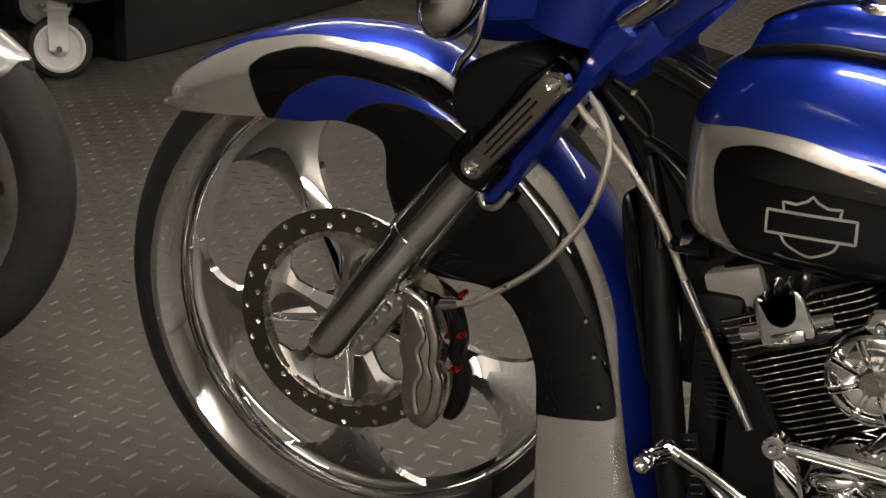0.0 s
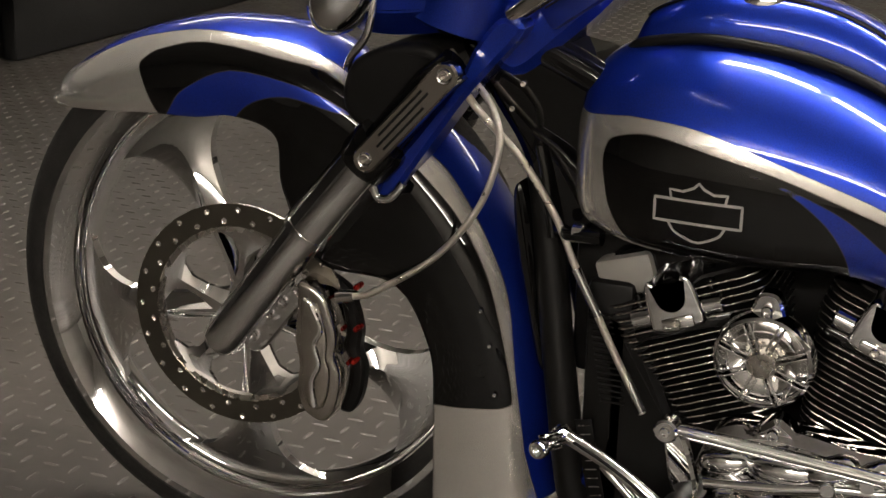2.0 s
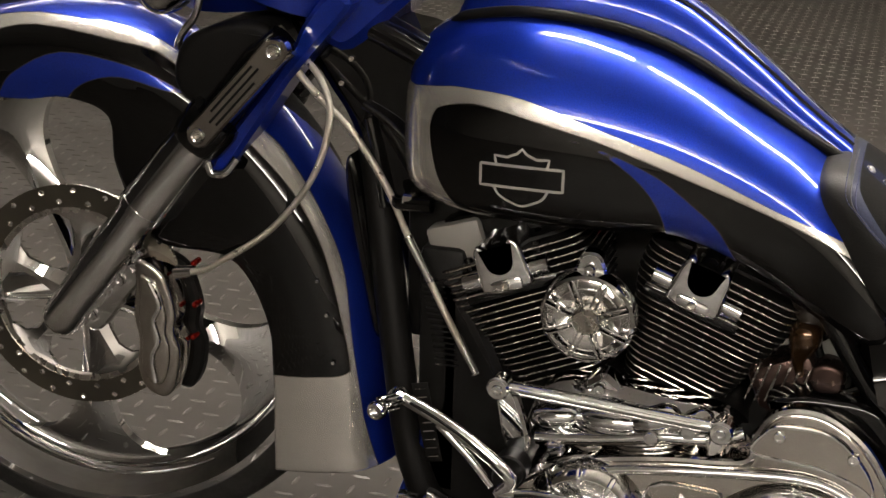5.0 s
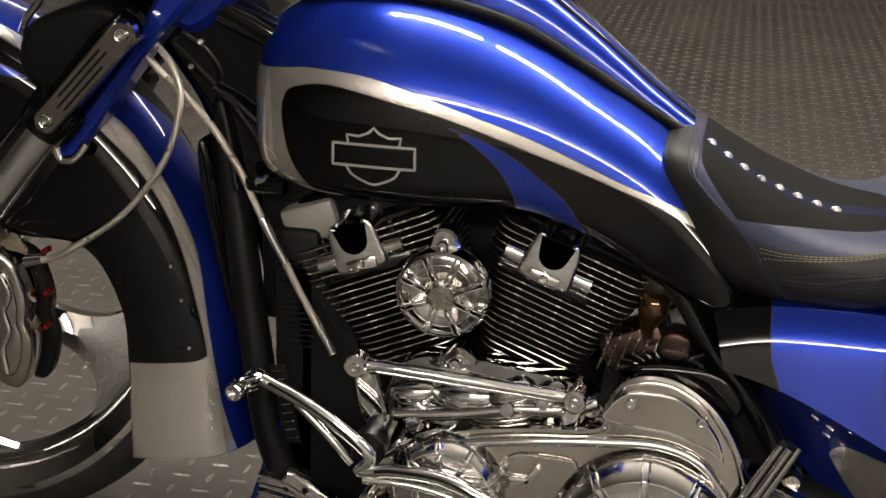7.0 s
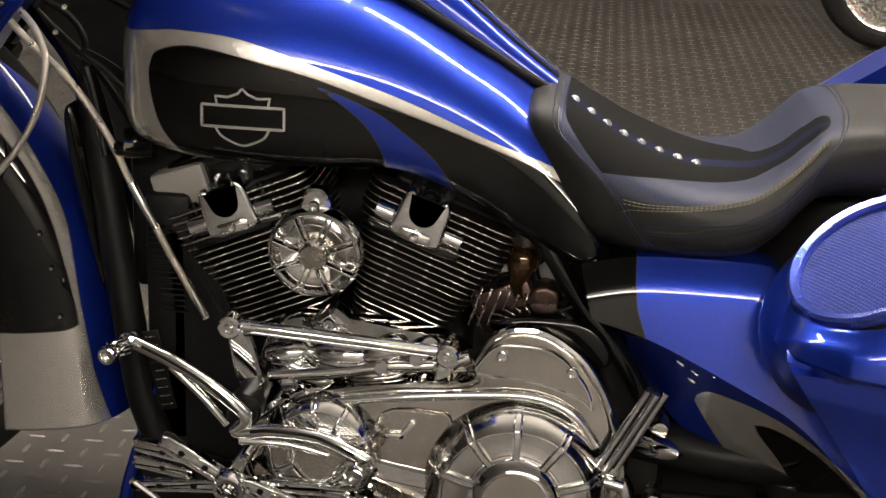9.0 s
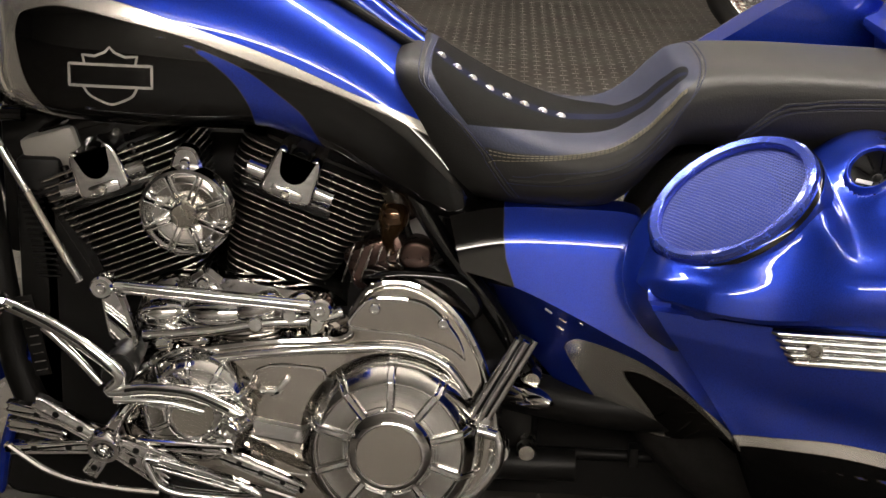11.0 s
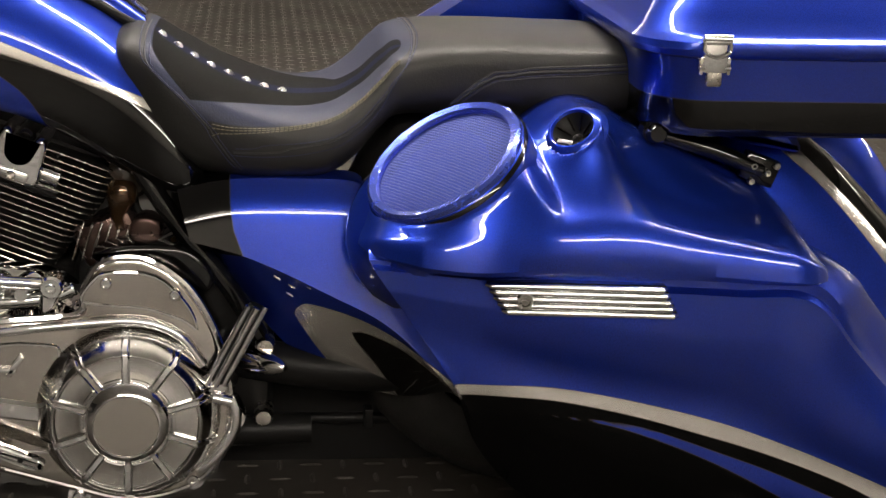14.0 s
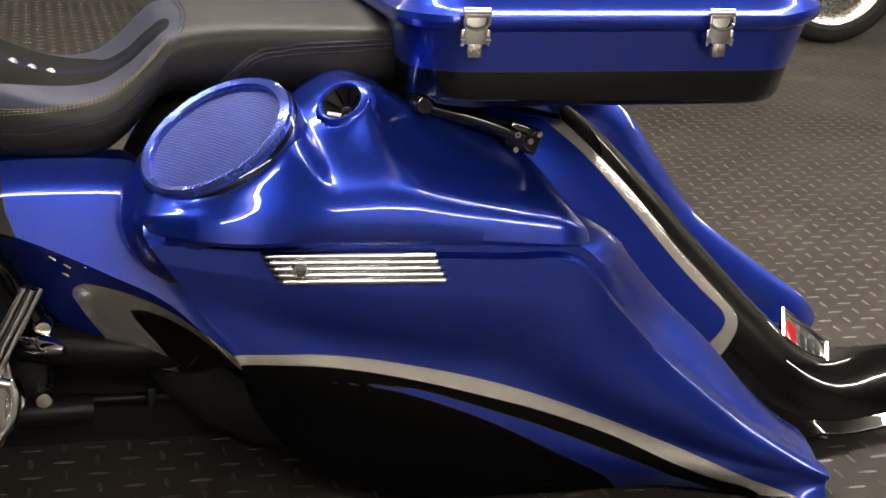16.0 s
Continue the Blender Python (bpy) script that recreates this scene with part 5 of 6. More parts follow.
# front floorboard: open chrome trusses on a pivot ring
def truss(name, a, b, w0, w1, parent, y=-0.232, holes=2):
    """A flat tapered arm with raised edges and dark holes."""
    a, b = np.array(a, float), np.array(b, float)
    d = (b - a) / np.linalg.norm(b - a)
    n = np.array((-d[1], d[0]))
    o = part(name, pillow(spl([a - d * w0 * 0.3, a + n * w0, b + n * w1, b + d * w1 * 0.5, b - n * w1, a - n * w0], 3, True), y + 0.014, y, 0.003, 3), CAST_CHROME, parent)
    for sgn in (-1, 1):
        p, q = a + n * sgn * w0 * 0.8, b + n * sgn * w1 * 0.8
        part("arm_edge", tube([(p[0], y - 0.001, p[1]), (q[0], y - 0.001, q[1])], 0.0022, 6), CHROME, o)
    for k in range(holes):
        c = a + (b - a) * (k + 0.7) / (holes + 0.4)
        part("arm_hole", lathe([(0, 0.0012), (w0 * 0.45, 0.0012), (w0 * 0.55, 0.0)], 14, m=pose(c[0], y, c[1])), BLACK_SATIN, o)
    return o


fb = part("floorboard", lathe([(0.012, 0.006), (0.0135, 0.010), (0.019, 0.010), (0.021, 0.006), (0.021, -0.010), (0.012, -0.010), (0.012, 0.006)], 32, m=pose(0.919, -0.236, 0.178, 18, 0, 0)), CHROME, bike, "open chrome floorboard with truss arms")
for a, b, w0, w1 in (((0.903, 0.174), (0.800, 0.166), 0.008, 0.006), ((0.908, 0.185), (0.838, 0.226), 0.008, 0.010), ((0.917, 0.166), (0.898, 0.138), 0.008, 0.010), ((0.935, 0.168), (0.992, 0.131), 0.009, 0.010), ((0.938, 0.178), (1.000, 0.156), 0.008, 0.008)):
    truss("board_arm", a, b, w0, w1, fb)
for a, b in (((0.838, 0.224), (0.878, 0.196)), ((0.800, 0.218), (0.866, 0.204)), ((0.800, 0.196), (0.864, 0.184))):
    truss("board_blade", a, b, 0.007, 0.006, fb, -0.226, 1)
part("board_rim", tube(spl([(0.800, -0.234, 0.172), (0.834, -0.236, 0.149), (0.855, -0.237, 0.139), (0.887, -0.238, 0.130), (0.940, -0.238, 0.123), (0.985, -0.238, 0.120)], 6), 0.0042, 8), CHROME, fb)
loop = spl([(0.970, 0.163), (1.013, 0.154), (1.062, 0.141), (1.098, 0.129), (1.108, 0.121), (1.098, 0.1155), (1.055, 0.116), (1.008, 0.119), (0.985, 0.128), (0.975, 0.146)], 5, True)
part("board_frame", tube(np.array([(x, -0.236, z) for x, z in np.vstack([loop, loop[:2]])]), 0.0050, 10), CHROME, fb)
part("board_pad", plate(loop * 0.86 + np.array((1.035, 0.137)) * 0.14, -0.222, -0.232, 0.003), BLACK_GLOSS, fb)
truss("board_bar", (0.985, 0.158), (1.085, 0.131), 0.007, 0.006, fb, -0.238, 4)
truss("board_bar", (1.063, 0.166), (1.155, 0.128), 0.007, 0.007, fb, -0.226, 3)
truss("board_link", (0.955, 0.177), (1.065, 0.173), 0.006, 0.006, fb, -0.222, 2)
part("board_stay", tube(spl([(0.919, -0.225, 0.182), (0.935, -0.19, 0.21), (0.96, -0.12, 0.22)], 5), 0.009, 12), CHROME, fb)

part("clutch_pipe", tube(spl([(1.395, -0.178, 0.198), (1.400, -0.180, 0.178), (1.396, -0.180, 0.150), (1.375, -0.180, 0.118), (1.352, -0.178, 0.098)], 6), 0.0085, 12), CHROME, prim, "curved chrome pipe")
# passenger peg, folded up
pm = Vector((1.375, -0.19, 0.226)), Vector((1.428, -0.195, 0.326))
peg = part("passenger_peg", tube([pm[0], pm[0].lerp(pm[1], 0.04), pm[0].lerp(pm[1], 0.96), pm[1]], [0.010, 0.0125, 0.0125, 0.010], 14), BLACK_SATIN, bike, "folded chrome passenger peg with rubber strips")
for dx, dy in ((-0.011, -0.006), (-0.001, -0.0135), (0.010, -0.008)):
    part("peg_rail", tube([pm[0] + Vector((dx, dy, -0.004)), pm[1] + Vector((dx, dy, 0.002))], 0.0046, 10), CHROME, peg)
part("peg_clevis", joined(block(-0.016, 0.016, -0.012, 0.012, -0.014, 0.014, 0.004, m=pose(1.372, -0.185, 0.216, 0, 28, 0)), tube([(1.372, -0.20, 0.206), (1.395, -0.20, 0.200)], 0.007, 10)), CHROME, peg)
part("peg_mount", tube([(1.375, -0.18, 0.212), (1.39, -0.12, 0.20)], 0.013, 12), BLACK_SATIN, peg)

# dark frame and made-up boxes, added to blacken the gaps round the engine
part("frame_backbone", tube(spl([(0.70, 0, 0.66), (0.85, 0, 0.575), (1.10, 0, 0.565), (1.28, 0, 0.50), (1.42, 0, 0.45)], 6), 0.042, 14), BLACK_SATIN, bike, "black frame backbone")
part("far_filler", block(0.86, 1.22, 0.05, 0.17, 0.33, 0.52, 0.04), BLACK_SATIN, bike, "black filler block beyond the cylinders")
part("rear_filler", block(1.315, 1.52, -0.06, 0.13, 0.26, 0.47, 0.015), BLACK_SATIN, bike, "black filler box behind the side cover")
part("low_filler", block(0.80, 1.50, 0.06, 0.15, 0.09, 0.34, 0.03), BLACK_SATIN, bike, "black filler block low on the far side")
part("front_filler", block(0.745, 0.85, -0.05, 0.09, 0.36, 0.55, 0.012), BLACK_SATIN, bike, "black filler block behind the down tubes")

# ---- rear bodywork ----
# outward run of the side cover below its top edge: a steep shoulder, a soft bend, then a leaning shelf
def shelf(d):
    w = 0.006
    return 0.25 * d + 0.50 * (d - w * math.log(1 + math.exp((d - 0.030) / w)))


# side cover between seat and bag: an upper shelf, a crease and a lower blade
def side_cover():
    us = np.linspace(0, 1, 40)
    top = spl([(1.328, 0.464), (1.40, 0.478), (1.53, 0.478), (1.56, 0.470)], 14)
    crease = spl([(1.345, 0.405), (1.42, 0.385), (1.52, 0.340), (1.60, 0.296), (1.69, 0.205)], 12)
    low = spl([(1.350, 0.396), (1.40, 0.320), (1.46, 0.245), (1.52, 0.203), (1.61, 0.172), (1.69, 0.185)], 10)

    def pick(c, u):
        i = u * (len(c) - 1)
        k = min(int(i), len(c) - 2)
        return c[k] * (1 - i + k) + c[k + 1] * (i - k)

    rings = []
    for u in us:
        a, b, c = pick(top, u), pick(crease, u), pick(low, u)
        q = [(a[0], -0.11, a[1] + 0.003), (a[0], -0.138, a[1] + 0.002), (a[0], -0.1505, a[1])]
        for s in list(np.linspace(0.03, 0.98, 26) ** 1.5) + [0.985, 1.0]:
            p = a * (1 - s) + b * s
            d = max(0.0, a[1] - p[1])
            q.append((p[0], -0.1505 - shelf(d), p[1]))
        yb = q[-1][1]
        for s in [0.015] + list(np.linspace(0.08, 1, 12)):
            p = b * (1 - s) + c * s
            q.append((p[0], yb + 0.100 * s, p[1]))
        q.append((c[0], yb + 0.115, c[1] + 0.003))
        rings.append(q)
    bm = bmesh.new()
    skin(bm, rings, closed=False, cap=False)
    ob = part("side_cover", bm, SIDE_PAINT, bike, "blue side cover with silver and black graphic")
    if sum(p.normal.y * p.area for p in ob.data.polygons) > 0:
        ob.data.flip_normals()
    field(ob, "silver_field", [(1.478, 0.292), (1.480, 0.312), (1.497, 0.321), (1.558, 0.306), (1.631, 0.265), (1.70, 0.200), (1.67, 0.14), (1.60, 0.15), (1.535, 0.205)], n=4)
    field(ob, "black_field", [(1.549, 0.274), (1.552, 0.283), (1.574, 0.282), (1.631, 0.254), (1.70, 0.190), (1.70, 0.13), (1.64, 0.13), (1.612, 0.176), (1.583, 0.226)], n=4)
    return ob


side = side_cover()
field(side, "front_field", [(1.30, 0.50), (1.393, 0.50), (1.394, 0.45), (1.398, 0.42), (1.410, 0.388), (1.36, 0.38), (1.30, 0.40)], n=1)
for x, z in ((1.452, 0.372), (1.470, 0.360), (1.490, 0.362), (1.468, 0.345)):
    part("scuff", block(-0.005, 0.005, -0.001, 0.001, -0.0012, 0.0012, 0.0004, m=pose(x, -0.1945 + 0.80 * max(0.0, 0.385 - 0.45 * (x - 1.42) - z + 0.012), z - 0.012, -39, 0, 0) @ pose(0, 0, 0, 0, 35, 0)), STEEL, side)

def smooth(a, b, v):
    w = min(1.0, max(0.0, (v - a) / (b - a)))
    return w * w * (3 - 2 * w)


# left saddlebag: long body that sweeps down behind the wheel
BT = spl([(1.555, 0.428), (1.70, 0.418), (1.85, 0.410), (2.00, 0.404), (2.095, 0.398), (2.158, 0.330), (2.225, 0.257), (2.290, 0.197), (2.360, 0.139), (2.425, 0.096), (2.487, 0.058)], 10)
BB = spl([(1.668, 0.262), (1.690, 0.190), (1.735, 0.120), (1.80, 0.070), (1.88, 0.042), (1.97, 0.030), (2.07, 0.026), (2.17, 0.024), (2.28, 0.022), (2.39, 0.020), (2.480, 0.022)], 10)


def roll(s, u):
    """How far the upper edge of the bag rolls inward where no lid covers it."""
    k = max(0.0, (s - 0.62) / 0.38)
    return 0.050 * smooth(0.42, 0.60, u) * (1 - math.sqrt(max(0.0, 1 - k * k * 0.98)))


def bag_body(side, name, label, bt=BT, bb=BB, yo=0.345, yi=0.150, dx=0.0, band=0.0):
    rings = []
    bt, bb = spl(bt[::2], 4), spl(bb[::2], 4)
    n = len(bt)
    for i in range(n):
        u = i / (n - 1)
        t, b = bt[i], bb[i]
        flare = 0.010 * math.sin(u * math.pi)
        q = []
        for s in np.linspace(0, 1, 64):
            p = b * (1 - s) + t * s
            dish = 0.012 * math.sin(min(1.0, s * 1.25) * math.pi) + (0.085 * max(0.0, 1 - s / 0.52) ** 1.7) * smooth(0.0, 0.2, u) * (1 - smooth(0.75, 1.0, u))
            dish += roll(s, u) + 0.018 * math.exp(-((s - 0.53) / 0.13) ** 2) * smooth(0.02, 0.2, u) * (1 - smooth(0.7, 0.95, u))
            q.append((p[0] + dx, side * (yo + flare - dish - (0.012 * (s > 0.96))), p[1]))
        along = bt[min(i + 1, n - 1)] - bt[max(i - 1, 0)]
        up = np.array((-along[1], along[0])) / np.linalg.norm(along)
        lift = band * smooth(0.36, 0.48, u) * (1 - 0.9 * smooth(0.68, 0.98, u))
        edge = yo + flare - 0.012 - roll(1.0, u)
        for a in np.linspace(0.1, 1.0, 10):
            p = t + up * (lift * a ** 0.8 + 0.010 * math.sin(a * math.pi / 2))
            q.append((p[0] + dx, side * (edge - (0.020 + 0.040 * (lift > 0.001)) * a), p[1]))
        p = t + up * (lift + 0.012)
        q.append((p[0] + dx, side * (yi + 0.07), p[1]))
        q.append((p[0] + dx, side * (yi + 0.03), p[1] - 0.004))
        q.append((t[0] - 0.012 + dx, side * (yi + 0.005), t[1] - 0.012))
        q.append((t[0] - 0.012 + dx, side * yi, t[1] - 0.03))
        q.append((b[0] + dx, side * yi, b[1]))
        rings.append(q)
    bm = bmesh.new()
    skin(bm, rings)
    return part(name, bm, BAG_PAINT, bike, label)


bag = bag_body(-1, "saddlebag", "stretched blue saddlebag with silver and black sweep", band=0.036)
field(bag, "silver_field", [(1.62, 0.276), (1.671, 0.272), (1.784, 0.263), (1.891, 0.243), (2.003, 0.213), (2.119, 0.169), (2.242, 0.113), (2.373, 0.049), (2.47, 0.0), (2.5, -0.1), (1.5, -0.1), (1.5, 0.28)], n=4)
field(bag, "black_field", [(1.62, 0.262), (1.678, 0.258), (1.785, 0.247), (1.892, 0.224), (2.004, 0.191), (2.081, 0.164), (2.162, 0.130), (2.245, 0.087), (2.314, 0.054), (2.40, 0.01), (2.4, -0.1), (1.5, -0.1), (1.5, 0.27)], n=4)
field(bag, "blue_field", [(1.76, 0.230), (1.80, 0.226), (1.893, 0.212), (2.005, 0.173), (2.083, 0.142), (2.205, 0.086), (2.256, 0.059), (2.34, 0.012), (2.22, 0.012), (2.158, 0.067), (2.085, 0.111), (2.006, 0.155), (1.930, 0.189), (1.857, 0.214), (1.785, 0.227)], n=4)

SC = Vector((1.648, -0.265, 0.5275))
SN = Vector((-0.504, -0.303, 0.809)).normalized()
KC = Vector((1.803, -0.250, 0.567))
KN = Vector((-0.48, -0.50, 0.72)).normalized()


# the lid's cross-sections: distance from the middle of the bike, height
LID = [
    (1.54, [(0.352, 0.436), (0.347, 0.448), (0.335, 0.452), (0.30, 0.456), (0.25, 0.456), (0.135, 0.450)]),
    (1.62, [(0.352, 0.431), (0.347, 0.452), (0.335, 0.462), (0.30, 0.470), (0.25, 0.474), (0.135, 0.470)]),
    (1.72, [(0.352, 0.425), (0.347, 0.453), (0.335, 0.469), (0.30, 0.484), (0.25, 0.505), (0.135, 0.530)]),
    (1.785, [(0.352, 0.422), (0.347, 0.451), (0.335, 0.471), (0.31, 0.486), (0.29, 0.500), (0.27, 0.519), (0.25, 0.543), (0.21, 0.572), (0.135, 0.580)]),
    (1.83, [(0.352, 0.419), (0.347, 0.448), (0.335, 0.467), (0.315, 0.476), (0.29, 0.487), (0.27, 0.502), (0.25, 0.525), (0.23, 0.550), (0.20, 0.577), (0.135, 0.588)]),
    (1.865, [(0.352, 0.417), (0.347, 0.446), (0.335, 0.464), (0.315, 0.471), (0.285, 0.479), (0.262, 0.492), (0.24, 0.514), (0.22, 0.538), (0.19, 0.563), (0.135, 0.574)]),
    (1.90, [(0.352, 0.416), (0.347, 0.444), (0.335, 0.463), (0.31, 0.471), (0.275, 0.482), (0.25, 0.497), (0.22, 0.530), (0.19, 0.552), (0.135, 0.556)]),
    (2.00, [(0.352, 0.409), (0.347, 0.434), (0.335, 0.447), (0.30, 0.460), (0.26, 0.471), (0.225, 0.489), (0.19, 0.508), (0.135, 0.516)]),
    (2.07, [(0.352, 0.404), (0.347, 0.427), (0.335, 0.437), (0.30, 0.449), (0.26, 0.459), (0.21, 0.474), (0.135, 0.485)]),
    (2.12, [(0.352, 0.400), (0.347, 0.420), (0.335, 0.428), (0.30, 0.437), (0.25, 0.446), (0.135, 0.462)]),
]
LID_X = [x for x, _ in LID]
LID_Y = np.linspace(0.135, 0.352, 120)
LID_Z = []
for _, sec in LID:
    line = spl(sec[::-1], 8)
    LID_Z.append(np.interp(LID_Y, line[:, 0], line[:, 1]))
LID_GRID = spl([np.concatenate(((x,), z)) for x, z in zip(LID_X, LID_Z)], 10)
for _ in range(6):                               # ease the sections into one another
    g = LID_GRID[:, 1:].copy()
    g[1:-1] = (g[:-2] + 2 * g[1:-1] + g[2:]) / 4
    g[:, 1:-8] = (g[:, :-9] + 2 * g[:, 1:-8] + g[:, 2:-7]) / 4
    LID_GRID[:, 1:] = g
for _ in range(20):
    LID_GRID[1:-1, 1:] = (LID_GRID[:-2, 1:] + 2 * LID_GRID[1:-1, 1:] + LID_GRID[2:, 1:]) / 4


def lid_height(x, y, out, plain=False):
    """The lid's top over the bag; y counts outwards from the middle of the bike."""
    k = int(np.clip(np.searchsorted(LID_GRID[:, 0], x) - 1, 0, len(LID_GRID) - 2))
    w = (x - LID_GRID[k, 0]) / (LID_GRID[k + 1, 0] - LID_GRID[k, 0])
    row = LID_GRID[k, 1:] * (1 - w) + LID_GRID[k + 1, 1:] * w
    z = float(np.interp(y, LID_Y, row))
    edge = float(row[-1])
    if plain:
        rise = 0.135 * math.exp(-((x - 1.78) / 0.17) ** 2) * smooth(0.345, 0.20, y)
        return max(edge, 0.47 - 0.10 * smooth(1.85, 2.12, x) + rise)
    # the speaker and tweeter seats swell out of the lid
    plane = SC.z - (SN.x * (x - SC.x) + SN.y * (-out - SC.y)) / SN.z - 0.010
    d = math.sqrt((x - SC.x) ** 2 + (-out - SC.y) ** 2 + (plane + 0.010 - SC.z) ** 2)
    e = max(0.0, d - 0.102)
    swell = 0.014 * math.log(math.exp(z / 0.014) + math.exp((plane - 2.6 * e * e / (e + 0.016)) / 0.014)) - z
    top = z + swell * smooth(0.352, 0.325, y)
    cup = KC.z - (KN.x * (x - KC.x) + KN.y * (-y - KC.y)) / KN.z - 0.002
    d = math.sqrt((x - KC.x) ** 2 + (-y - KC.y) ** 2 + (cup + 0.002 - KC.z) ** 2)
    top += (cup - top) * math.exp(-max(0.0, d - 0.037) / 0.030) - 0.050 * (1 - smooth(0.0285, 0.0325, d))
    return max(top, edge)


def bag_lid(sd, label, x0=1.545, x1=2.119, dx=0.0, dz=0.0, dy=0.0):
    xs = np.linspace(0, 1, 150)
    ys = np.linspace(0, 1, 84)
    rings = []
    for u in xs:
        x = x0 + (x1 - x0) * u
        end = min(1.0, u / 0.06, (1 - u) / 0.10)
        end = math.sqrt(max(0.0, 1 - (1 - end) ** 2))
        outer = 0.352 + 0.032 * math.exp(-((x - 1.665) / 0.085) ** 2) - 0.05 * (1 - end) - 0.03 * max(0.0, 0.12 - u) / 0.12
        q = []
        base = np.interp(x, [1.54, 1.70, 2.10], [0.432, 0.420, 0.398])
        q.append((x + dx, sd * (outer - 0.004) + dy, base + dz))
        for v in ys:
            y = outer - (outer - 0.135) * v
            z = base + (lid_height(x, y + (0.352 - outer), y, sd > 0) - base) * max(0.03, end)
            q.append((x + dx, sd * y + dy, z + dz))
        q.append((x + dx, sd * 0.135 + dy, base + dz))
        rings.append(q)
    bm = bmesh.new()
    skin(bm, rings)
    return part("bag_lid", bm, BLUE_PAINT, bag if sd < 0 else bike, label)


lid = bag_lid(-1, "blue saddlebag lid with a speaker")

# speaker pod: ring, collar and woven grille, leaning forward and outward
rot = SN.to_track_quat("-Y", "Z").to_matrix().to_4x4()
SM = Matrix.Translation(SC) @ rot
bm = lathe([(0.094, 0.006), (0.101, 0.002), (0.106, -0.008), (0.121, -0.012), (0.139, -0.021), (0.154, -0.036), (0.162, -0.056), (0.163, -0.082), (0.154, -0.110)], 72)
for v in bm.verts:
    # the bowl swells towards the front only
    r = math.hypot(v.co.x, v.co.z)
    if r > 0.106:
        w = smooth(0.0, 0.85, -(rot @ Vector((v.co.x, 0, v.co.z))).x / r)
        k = (0.106 + (r - 0.106) * w) / r
        v.co.x, v.co.z = v.co.x * k, v.co.z * k
        v.co.y -= (1 - w) * max(0.0, v.co.y - 0.03)
pod = part("speaker_pod", bm, BLUE_PAINT, lid, "blue speaker housing", at=SM)
# The ring is lighter than the body paint to stand in for its reflection.
part("speaker_ring", lathe([(0.0865, 0.000), (0.0870, 0.0055), (0.0885, 0.0080), (0.0965, 0.0098), (0.1005, 0.007), (0.1015, 0.001), (0.0915, -0.004), (0.0915, 0.001)], 80), simple("sheen_blue", (0.07, 0.11, 0.55), 0.22, 0.8, vary=0.05, coat=1.0), pod, "blue trim ring, lightened for its sheen")
part("speaker_groove", lathe([(0.1012, 0.0005), (0.1035, -0.002), (0.105, -0.006)], 72), BLACK_GLOSS, pod)
GRILLE = simple("blue_grille", (0.055, 0.075, 0.29), 0.42, 0.5)
bm = bmesh.new()
st = 0.0042
for i in range(-23, 24):
    o = i * st
    h = math.sqrt(max(0.0, 0.0925 ** 2 - o * o))
    if h < 0.004:
        continue
    for flip in (0, 1):
        k = max(2, int(h * 2 / st))
        for a, b in zip(np.linspace(-h, h, k), list(np.linspace(-h, h, k))[1:]):
            ca, cb = 0.006 * (1 - (a * a + o * o) / 0.0086) - 0.002, 0.006 * (1 - (b * b + o * o) / 0.0086) - 0.002
            w = 0.00115
            pts = [(a, -ca, o - w), (b, -cb, o - w), (b, -cb - 0.0006, o), (a, -ca - 0.0006, o), (b, -cb, o + w), (a, -ca, o + w)]
            if flip:
                pts = [(z, y, x) for x, y, z in pts]
            v = [bm.verts.new(p) for p in pts]
            bm.faces.new((v[0], v[1], v[2], v[3]))
            bm.faces.new((v[3], v[2], v[4], v[5]))
part("speaker_grille", bm, GRILLE, pod, "blue perforated speaker grille", smooth=False)
part("speaker_cone", lathe([(0, -0.014), (0.03, -0.012), (0.091, -0.006), (0.093, -0.003)], 48), simple("cone_blue", (0.004, 0.007, 0.03), 0.8, spec=0.1), pod)

# tweeter cup behind the speaker
KM = Matrix.Translation(KC) @ KN.to_track_quat("-Y", "Z").to_matrix().to_4x4()
cup = part("tweeter_pod", lathe([(0.0255, 0.0), (0.0275, 0.0032), (0.0300, 0.0030), (0.0350, -0.0015), (0.0420, -0.0100)], 48), BLUE_PAINT, lid, "blue tweeter housing", at=KM)
part("tweeter_horn", lathe([(0.0270, 0.002), (0.0225, -0.005), (0.013, -0.014), (0.006, -0.017), (0.0, -0.012)], 40), BLACK_SATIN, cup, "black tweeter horn")
for k in range(8):
    part("horn_rib", tube([(0.009, 0.0150, 0), (0.0235, 0.0030, 0)], 0.0011, 6), BLACK_GLOSS, cup, at=Matrix.Rotation(k * math.pi / 4, 4, "Y"))
part("tweeter_mark", block(-0.010, 0.010, -0.0015, 0.0, -0.0025, 0.0025, 0.0005, m=pose(0.0, -0.001, -0.0205)), GREY_PLASTIC, cup, "small unreadable mark")
# ribbed latch cover with its lock
latch = None
for k in range(5):
    z = 0.4045 - k * 0.0080
    x0 = 1.690 + k * 0.0052
    x1 = 1.905 + k * 0.0038
    bm = tube([(x0, -0.353, z), (x0 + 0.005, -0.358, z), (x1 - 0.005, -0.358, z - 0.0065), (x1, -0.353, z - 0.0065)], [0.0022, 0.0041, 0.0041, 0.0022], 12)
    o = part("latch_cover" if latch is None else "latch_rib", bm, CHROME, bag if latch is None else latch, "ribbed alloy latch cover" if latch is None else "")
    latch = latch or o
